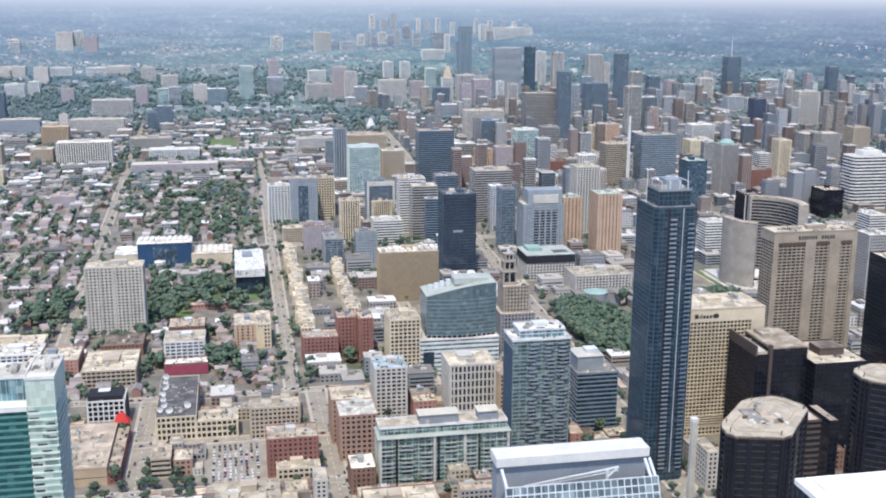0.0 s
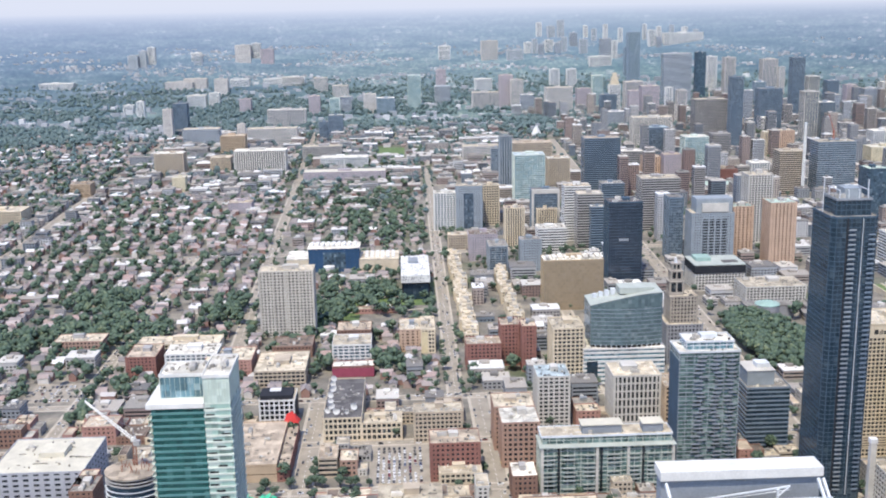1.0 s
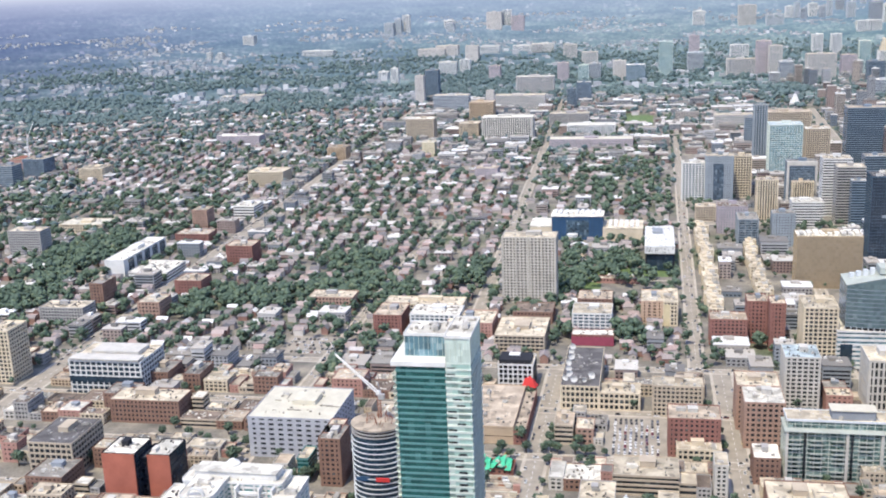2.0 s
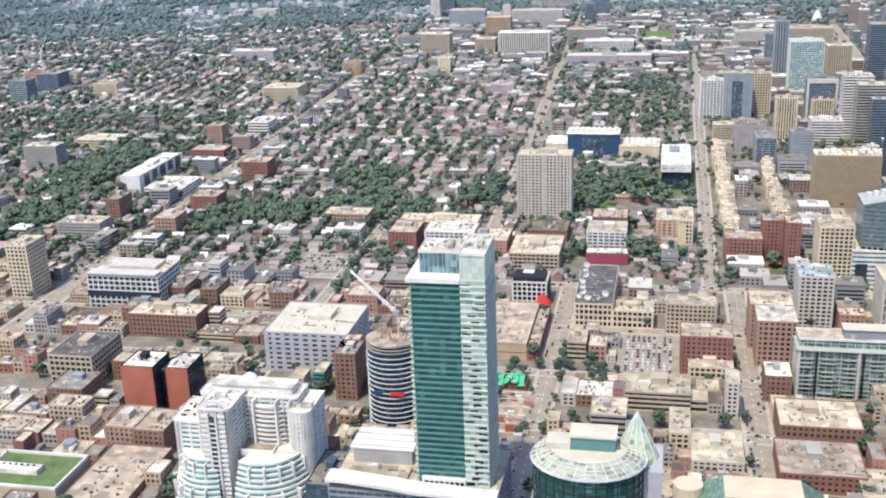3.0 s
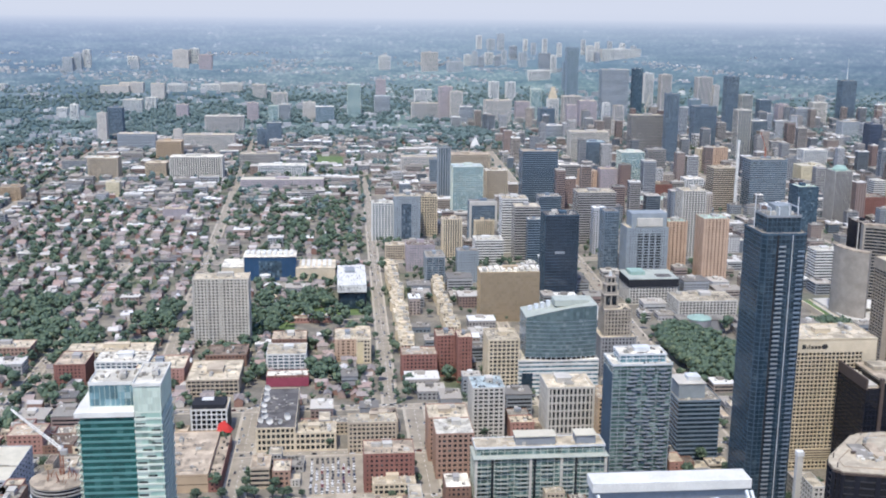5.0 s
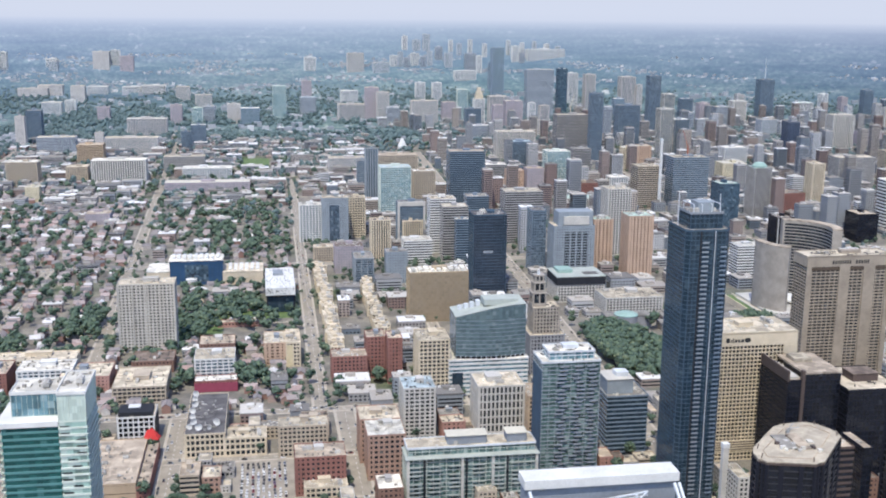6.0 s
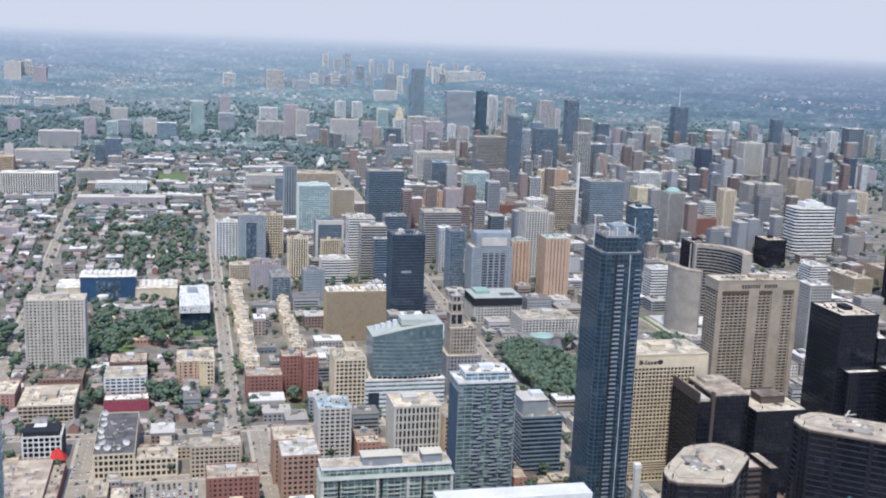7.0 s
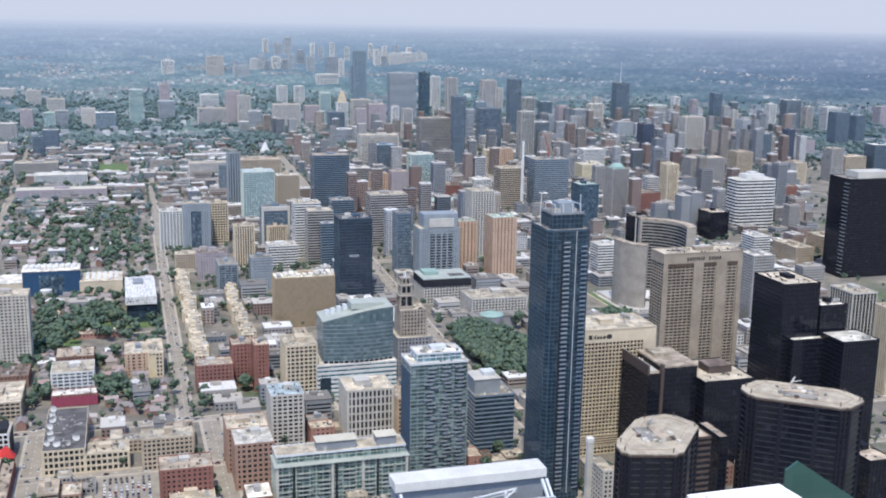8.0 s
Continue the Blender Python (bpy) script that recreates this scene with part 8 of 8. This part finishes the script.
# the residential west and north: house rows along the streets, gardens with trees between
spots = []
street = -2750.0
lane = 0
while street < 2900:
    shift = 0.028 * street / 500
    for side in (-1, 1):
        y = 915.0
        while y < 4120:
            y += rnd.uniform(7.2, 10.5) * (0.82 if y < 1300 else 1.0 if y < 2000 else 1.35 if y < 3000 else 1.9)
            cell = noise.noise(Vector((street * 0.013, math.floor(y / 125) * 7.7, 1)))
            x = street + side * rnd.uniform(10.5, 14.5) + shift * (y - 900) + 34 * cell
            if y % 125 < 15:
                continue
            if cell > 0.22:      # a block whose rows run across
                x = street + side * 24 * rnd.random() + shift * (y - 900)
                x += 12 * noise.noise(Vector((x * 0.02, y * 0.02, 4)))
            if math.hypot(x, y) > 2950 + rnd.uniform(-250, 320):
                continue
            if not in_view(x, y) or x > (55 if y < 1480 else 30 if y < 2260 else 320 if y < 2600 else 0.75 * y):
                continue
            if any(a < x < b and c < y < e for a, b, c, e in LAWNS):
                continue
            wood = -1150 < x < -640 and 1020 < y < 1620 or -170 < x < 45 and 1500 < y < 2240
            n_ = noise.noise(Vector((x * 0.004, y * 0.004, 3)))
            big = 1.0 if y < 2200 else 1.2
            if in_grove(x, y) and rnd.random() < (0.5 if y > 1500 else 0.75):
                pass
            elif -600 < x < 320 and 1960 < y < 2950 and rnd.random() < 0.40:
                low_block(x, y, rnd.uniform(16, 52), rnd.uniform(14, 34), rnd.uniform(7, 20))
            elif rnd.random() < 0.055:
                low_block(x, y, rnd.uniform(12, 30) * big, rnd.uniform(12, 26) * big, rnd.uniform(6, 14))
            elif rnd.random() < (0.4 if wood else 0.9) - (0.25 if y > 2600 else 0) and clear(x, y, 4.5):
                house_geo(rnd.uniform(6, 8) * big, rnd.uniform(9, 13) * big, rnd.uniform(5, 7.5), rnd.uniform(1.8, 3.2), walls, roofs, x, y, rnd.choice((0, math.pi / 2, math.pi / 2)) + rnd.uniform(-0.04, 0.04))
            # street tree before the house, garden tree behind it
            dens = (0.40 if wood and x > -200 else 0.6 if wood else 0.24 if -700 < x < -180 and 1230 < y < 2050 else 0.36) + 0.5 * n_ + (0.12 if y > 2300 else 0)
            for off, p in ((-side * rnd.uniform(3, 8.5), dens * 0.7), (side * rnd.uniform(6, 15), dens)):
                if rnd.random() < p:
                    tx, ty = x + off, y + rnd.uniform(-3, 3)
                    if clear(tx, ty, -2.5):
                        spots.append((tx, ty, rnd.uniform(0.75, 1.75) * (1.1 if y < 1800 else 1.2 if y < 3000 else 1.45), rnd.uniform(0, 6.28), rnd.randrange(6)))
    lane += 1
    street += rnd.uniform(46, 52)
# woods and pale blocks scattered over the land beyond
specks = Geo()
slope = [(2900, 0.0), (3020, 0.5), (3450, 2.0), (3700, 7.0), (4160, 27.0), (4300, 50.0), (4450, 105.0), (4600, 180.0), (4720, 245.0), (4800, 290.0)]
tries = 0
while len(specks.f) < 2900 * 6 and tries < 40000:
    tries += 1
    q = rnd.uniform(-0.70, 0.70)
    z = 165 * rnd.random() + 8
    for (r0, z0), (r1, z1) in zip(slope, slope[1:]):
        if z0 <= z <= z1:
            rad = r0 + (r1 - r0) * (z - z0) / (z1 - z0)
    reach = 342 / (342 - z)
    if noise.noise(Vector((q * 9 * reach, math.log(reach) * 9, 2))) + 0.25 * noise.noise(Vector((q * 40, z * 0.1, 6))) < 0.10 + 0.5 * max(0.0, q):
        continue
    x, y = rad * math.sin(q), rad * math.cos(q)
    w, d, h = rnd.uniform(5, 17) * (1.5 / reach if reach > 1.5 else 1), rnd.uniform(5, 9), rnd.choice((2, 2.5, 3, 3, 4, 5, 9)) * (1.5 / reach if reach > 1.5 else 1)
    specks.box(x - w / 2, x + w / 2, y - d / 2, y + d / 2, z - 14, z + h)


def far_height(rad):
    """Height of the far land at a distance."""
    for (r0, z0), (r1, z1) in zip(slope, slope[1:]):
        if r0 <= rad <= r1:
            return z0 + (z1 - z0) * (rad - r0) / (r1 - r0)
    return 0.0


far_trees = []
for _ in range(21000):
    q = rnd.uniform(-0.72, 0.74)
    rad = 2900 + 1420 * rnd.random() ** 1.25
    wooded = noise.noise(Vector((q * 11, rad * 0.0042, 3.0))) + 0.5 * noise.noise(Vector((q * 37, rad * 0.013, 7.0)))
    x, y = rad * math.sin(q), rad * math.cos(q)
    if wooded > -0.08 and clear(x, y, -3.0):
        far_trees.append((x, y, far_height(rad) - 1.5, rnd.uniform(1.3, 2.3) * (1.0 if rad < 4160 else 0.7), rnd.uniform(0, 6.28), rnd.randrange(6)))
    elif wooded < -0.02 and rnd.random() < 0.17 and clear(x, y, 6.0):
        w, d, h = rnd.uniform(8, 26), rnd.uniform(8, 18), rnd.choice((5, 6, 7, 8, 9, 12, 16))
        z = far_height(rad)
        specks.box(x - w / 2, x + w / 2, y - d / 2, y + d / 2, z - 8, z + h)
tagged(new("distant_suburbs", specks.mesh("distant_suburbs", "suburb walls")), "pale suburban blocks far off between woods", "buildings", kind="stuff")
tagged(new("house_walls", walls.mesh("house_walls", "house walls")), "brick and painted walls of terraced houses under trees", "houses", kind="stuff")
tagged(new("house_roofs", roofs.mesh("house_roofs", "house roofs")), "shingled gable roofs of terraced houses", "houses", kind="stuff")
tagged(new("distant_blocks", blocks.mesh("distant_blocks", "block walls")), "brick and concrete low blocks among the houses", "buildings", kind="stuff")
tagged(new("distant_roofs", tops.mesh("distant_roofs", "block roofs")), "flat gravel roofs of low blocks", "buildings", kind="stuff")
tagged(new("distant_windows", panes.mesh("distant_windows", "glass dark")), "dark windows of low blocks", "buildings", kind="stuff")


def leaf_material():
    m, nt, p = node_material("leaves")
    g_ = nt.nodes.new("ShaderNodeNewGeometry")
    col = ramp(nt, g_.outputs["Random Per Island"], [(0.0, (0.044, 0.072, 0.047)), (0.5, (0.065, 0.102, 0.063)), (0.9, (0.092, 0.131, 0.076)), (1.0, (0.13, 0.155, 0.08))])
    col = mix_rgb(nt, 0.6, col, ramp(nt, noise_at(nt, 0.7, 4), [(0.3, (0.5, 0.5, 0.5)), (0.7, (1.4, 1.4, 1.4))]), "MULTIPLY")
    link(nt, col, p.inputs["Base Color"])
    p.inputs["Roughness"].default_value = 0.7
    MATS["leaves"] = m


leaf_material()
# Leaf colour for distant trees, with haze mixed in: paler and bluer.
island_mat("hazed_woods", [(0.0, (0.070, 0.108, 0.108)), (0.5, (0.094, 0.138, 0.135)), (0.9, (0.118, 0.160, 0.150)), (1.0, (0.14, 0.17, 0.15))])
wall_mat("bark", (0.12, 0.09, 0.065))
OCT_V = np.array([(1, 0, 0), (-1, 0, 0), (0, 1, 0), (0, -1, 0), (0, 0, 1), (0, 0, -1)], float)
OCT_F = np.array([(0, 2, 4), (2, 1, 4), (1, 3, 4), (3, 0, 4), (2, 0, 5), (1, 2, 5), (3, 1, 5), (0, 3, 5)])
rs = np.random.RandomState(4)


def clumps(n, size, spread, zc):
    """n leaf clumps, each a ragged knot, spread through a crown."""
    vs, fs = [], []
    for i in range(n):
        q = rs.normal(size=3)
        q = q / np.linalg.norm(q) * rs.uniform(0.35, 1.0) * np.array(spread)
        a, b = rs.uniform(0, 3.14), rs.uniform(-0.7, 0.7)
        turn = np.array([(math.cos(a), -math.sin(a), 0), (math.sin(a), math.cos(a), 0), (0, 0, 1)]) @ np.array([(1, 0, 0), (0, math.cos(b), -math.sin(b)), (0, math.sin(b), math.cos(b))])
        k = OCT_V * rs.uniform(0.7, 1.4, (6, 1)) * size * rs.uniform(0.6, 1.3) * np.array((1, 1, 0.8))
        vs.append(k @ turn.T + q + (0, 0, zc))
        fs.append(OCT_F + 6 * i)
    return np.concatenate(vs), np.concatenate(fs)


def big_mesh(name, v, f, mat):
    me = bpy.data.meshes.new(name)
    me.vertices.add(len(v))
    me.vertices.foreach_set("co", v.astype(np.float32).ravel())
    me.loops.add(len(f) * 3)
    me.loops.foreach_set("vertex_index", f.astype(np.int32).ravel())
    me.polygons.add(len(f))
    me.polygons.foreach_set("loop_start", np.arange(0, len(f) * 3, 3, dtype=np.int32))
    me.update(calc_edges=True)
    me.materials.append(MATS[mat])
    return me


FAR_CROWNS = [clumps(9, 2.0, (3.0, 3.0, 2.5), 6.0) for _ in range(6)]
OUTER_CROWNS = [clumps(5, 2.6, (3.0, 3.0, 1.9), 5.6) for _ in range(6)]
CROWNS = [clumps(15, 1.65, (3.1, 3.1, 2.7), 6.0) for _ in range(6)]
y = 480.0
while y < 4130:
    step = 13 if y < 1700 else 16 if y < 2600 else 20
    x = -0.62 * y - 60
    while x < 0.78 * y + 60:
        x += step * rnd.uniform(0.5, 1.5)
        cy = y + rnd.uniform(-6, 6)
        park = any(a < x < b and c < cy < e for a, b, c, e in LAWNS[:1] + LAWNS[2:])
        wood = -1150 < x < -640 and 1020 < cy < 1620 or -330 < x < -190 and 930 < cy < 1100
        n_ = noise.noise(Vector((x * 0.006, cy * 0.006, 8)))
        p = (0.40 if cy < 1300 else 0.9) if park else 0.32 if wood else 0.10 + (0.9 if cy > 1300 and x > 60 and n_ > 0.26 else 0.25 * max(0, n_))
        if y > 3300:
            p = max(p, 0.6)
        if math.hypot(x, cy) < 3000 + rnd.uniform(-300, 420) and rnd.random() < p and clear(x, cy, -3.0) and not (-70 < x < 10 and 2370 < cy < 2605):
            spots.append((x, cy, rnd.uniform(0.75, 1.5) * (1.55 if park else 1.3 if wood else 1.0 if y < 3000 else 1.35), rnd.uniform(0, 6.28), rnd.randrange(6)))
    y += step * 0.95
# rows of trees along the pavements
for a, b, half in ROADS:
    d = (b - a).normalized()
    n = Vector((-d.y, d.x))
    for k in range(int((b - a).length // 11)):
        c = a + d * (11 * k + rnd.uniform(-2, 2)) + n * rnd.choice((-1, 1)) * (half - 0.9)
        if in_view(c.x, c.y) and noise.noise(Vector((c.x * 0.008, c.y * 0.008, 5))) > (0.0 if c.y > 905 else 0.18) and rnd.random() < 0.8:
            spots.append((c.x, c.y, rnd.uniform(0.55, 1.0), rnd.uniform(0, 6.28), rnd.randrange(6)))
for a, b, c, d in GROVES:
    for _ in range(int(3.14 * c * d / (26 if a > 300 else 650 if d > 150 else 95)) + 2):
        q, u = 6.283 * rnd.random(), rnd.random() ** 0.5
        x, cy = a + c * u * math.cos(q), b + d * u * math.sin(q)
        if clear(x, cy, -3.5):
            spots.append((x, cy, rnd.uniform(0.9, 1.5) * (1.35 if c > 10 else 0.85), rnd.uniform(0, 6.28), rnd.randrange(6)))
# nearest trees stand singly; the rest are one wooded mass


def tree_template(k):
    g_ = Geo().cyl(0, 0, 0.38, 0, 4.2, 7, 0.24)
    for i in range(5):
        a_ = i * 1.26 + k
        g_.beam((0, 0, 3.0 + 0.3 * i), (2.2 * math.cos(a_), 2.2 * math.sin(a_), 5.6 + 0.4 * i), 0.2)
    v, f = clumps(110, 0.95, (3.6, 3.6, 3.0), 7.0)
    return g_.mesh("trunk", "bark"), big_mesh("crown", v, f, "leaves")


TREES = [tree_template(k) for k in range(5)]
spots.sort(key=lambda q: q[1] + abs(q[0]) * 0.3)
for x, y, s, a, k in spots[:280]:
    t = thing("tree", x, y, 0, "leafy green broadleaf tree", "tree", "broadleaf trees")
    t.rotation_euler = (0, 0, a)
    t.scale = (s, s, s)
    part("trunk", TREES[k % 5][0], "bark", t)
    part("crown", TREES[k % 5][1], "leaves", t)


def tree_mass(name, rows, mat, label):
    """Many crowns joined into one mesh."""
    vs, fs, off = [], [], 0
    for row in rows:
        x, y, s, a, k = row[0], row[1], row[-3], row[-2], row[-1]
        z = row[2] if len(row) > 5 else 0.0
        v, f = CROWNS[k] if y < 1550 else FAR_CROWNS[k] if y < 2400 else OUTER_CROWNS[k]
        c, n_ = math.cos(a), math.sin(a)
        vs.append(np.stack([v[:, 0] * c - v[:, 1] * n_, v[:, 0] * n_ + v[:, 1] * c, v[:, 2]], 1) * s + (x, y, z))
        fs.append(f + off)
        off += len(v)
    tagged(new(name, big_mesh(name, np.concatenate(vs), np.concatenate(fs), mat)), label, "trees", kind="stuff")


# Trees past roughly 2300 m take the leaf colour that holds the haze.
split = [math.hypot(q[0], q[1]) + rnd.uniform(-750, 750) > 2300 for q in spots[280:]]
tree_mass("far_woods", far_trees, "hazed_woods", "woods between the far suburbs, tinted blue-green for haze")
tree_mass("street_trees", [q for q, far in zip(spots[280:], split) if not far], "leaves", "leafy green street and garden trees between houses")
tree_mass("wooded_suburb", [q for q, far in zip(spots[280:], split) if far], "hazed_woods", "woods of the outer suburbs, tinted blue-green for haze")


# ---------------------------------------------------------------- cars
def car_paint():
    m, nt, p = node_material("car paint")
    info = nt.nodes.new("ShaderNodeObjectInfo")
    col = ramp(nt, info.outputs["Random"], [(0.0, (0.78, 0.77, 0.74)), (0.42, (0.70, 0.69, 0.66)), (0.5, (0.06, 0.058, 0.055)), (0.68, (0.22, 0.215, 0.21)), (0.87, (0.035, 0.035, 0.035)), (0.91, (0.24, 0.03, 0.03)), (0.94, (0.04, 0.07, 0.16)), (1.0, (0.8, 0.8, 0.78))])
    link(nt, col, p.inputs["Base Color"])
    p.inputs["Roughness"].default_value = 0.25
    p.inputs["Coat Weight"].default_value = 0.2
    MATS["car paint"] = m
    m2, nt2, p2 = node_material("tyre")
    link(nt2, ramp(nt2, noise_at(nt2, 8), [(0.3, (0.012, 0.012, 0.012)), (0.7, (0.03, 0.03, 0.03))]), p2.inputs["Base Color"])
    MATS["tyre"] = m2


car_paint()
prof = [(-2.2, 0.35), (2.2, 0.35), (2.25, 0.7), (2.0, 0.92), (1.0, 1.0), (-1.7, 1.05), (-2.2, 0.95)]
body_geo = Geo().raw([(x, s * 0.88, z) for s in (-1, 1) for x, z in prof], [tuple(range(7)), tuple(range(13, 6, -1))] + [(i, 7 + i, 7 + (i + 1) % 7, (i + 1) % 7) for i in range(7)])
body_geo.box(-1.15, 0.3, -0.64, 0.64, 1.5, 1.53)
rubber = len(body_geo.f)
for u in (-1.35, 1.35):
    for w in (-0.86, 0.86):
        body_geo.raw([(u + 0.33 * math.cos(i * 0.785), w + y, 0.33 + 0.33 * math.sin(i * 0.785)) for y in (-0.1, 0.1) for i in range(8)], [tuple(range(8)), tuple(range(15, 7, -1))] + [(i, 8 + i, 8 + (i + 1) % 8, (i + 1) % 8) for i in range(8)])
body = body_geo.mesh("body", "car paint")
body.materials.append(MATS["tyre"])
for i, poly_ in enumerate(body.polygons):
    poly_.material_index = 1 if i >= rubber else 0
cabp = [(-1.7, 1.05), (1.0, 1.0), (0.35, 1.48), (-1.2, 1.5)]
cab = Geo().raw([(x, s * (0.8 if z < 1.2 else 0.66), z) for s in (-1, 1) for x, z in cabp], [(0, 1, 2, 3), (7, 6, 5, 4)] + [(i, 4 + i, 4 + (i + 1) % 4, (i + 1) % 4) for i in range(4)]).mesh("cabin_glass", "glass dark")


def car(x, y, turn, z=0.03):
    t = thing("car", x, y, z, "parked car on a city street or lot", "car", "cars", turn)
    part("body", body, None, t)
    part("cabin_glass", cab, None, t)


rc = random.Random(9)
for i in range(9):
    for j in range(11):
        if rc.random() < 0.9:
            car(-24 + 4 * i + rc.uniform(-0.3, 0.3), 734 + 6 * j, 90 + rc.uniform(-3, 3))
for i in range(14):
    for j in range(5):
        if rc.random() < 0.7:
            car(-340 + 4 * i, 926 + 9 * j + rc.uniform(-0.5, 0.5), 90)
# the cars along the streets
island_mat("street car paint", [(0.0, (0.70, 0.70, 0.69)), (0.35, (0.5, 0.5, 0.51)), (0.5, (0.05, 0.05, 0.055)), (0.7, (0.19, 0.2, 0.21)), (0.9, (0.03, 0.03, 0.035)), (0.96, (0.25, 0.04, 0.03)), (1.0, (0.6, 0.45, 0.05))], 0.35)
bodies, cabins = Geo(), Geo()
for a, b, half in ROADS:
    d = (b - a).normalized()
    n = Vector((-d.y, d.x))
    w = 2 * (half - 2.6)
    at = 0.0
    length = min((b - a).length, 1900)
    while at < length:
        at += rc.choice((6.2, 6.5, 7, 9, 14, 30))
        off = rc.choice((-1, 1)) * (w / 2 - 1.2 if rc.random() < 0.7 else w / 4 - 0.4)
        c = a + d * at + n * off
        if c.y > 1700 or not in_view(c.x, c.y) or len(bodies.f) > 11000:
            continue

        def pts(u0, u1, s, z, u2=None, u3=None):
            return [tuple(c + d * u + n * v) + (z,) for u, v in ((u0, -s), (u1, -s), (u1, s), (u0, s))]

        box6 = [(3, 2, 1, 0), (4, 5, 6, 7), (0, 1, 5, 4), (1, 2, 6, 5), (2, 3, 7, 6), (3, 0, 4, 7)]
        bodies.raw(pts(-2.25, 2.25, 0.88, 0.32) + pts(-2.15, 2.15, 0.84, 1.0), box6)
        cabins.raw(pts(-1.6, 1.1, 0.8, 1.0) + pts(-1.1, 0.5, 0.66, 1.46), box6)
tagged(new("street_cars", bodies.mesh("street_cars", "street car paint")), "cars parked and waiting along the streets", "cars", kind="stuff")
tagged(new("street_car_cabins", cabins.mesh("street_car_cabins", "glass dark")), "dark glazed cabins of cars along the streets", "cars", kind="stuff")
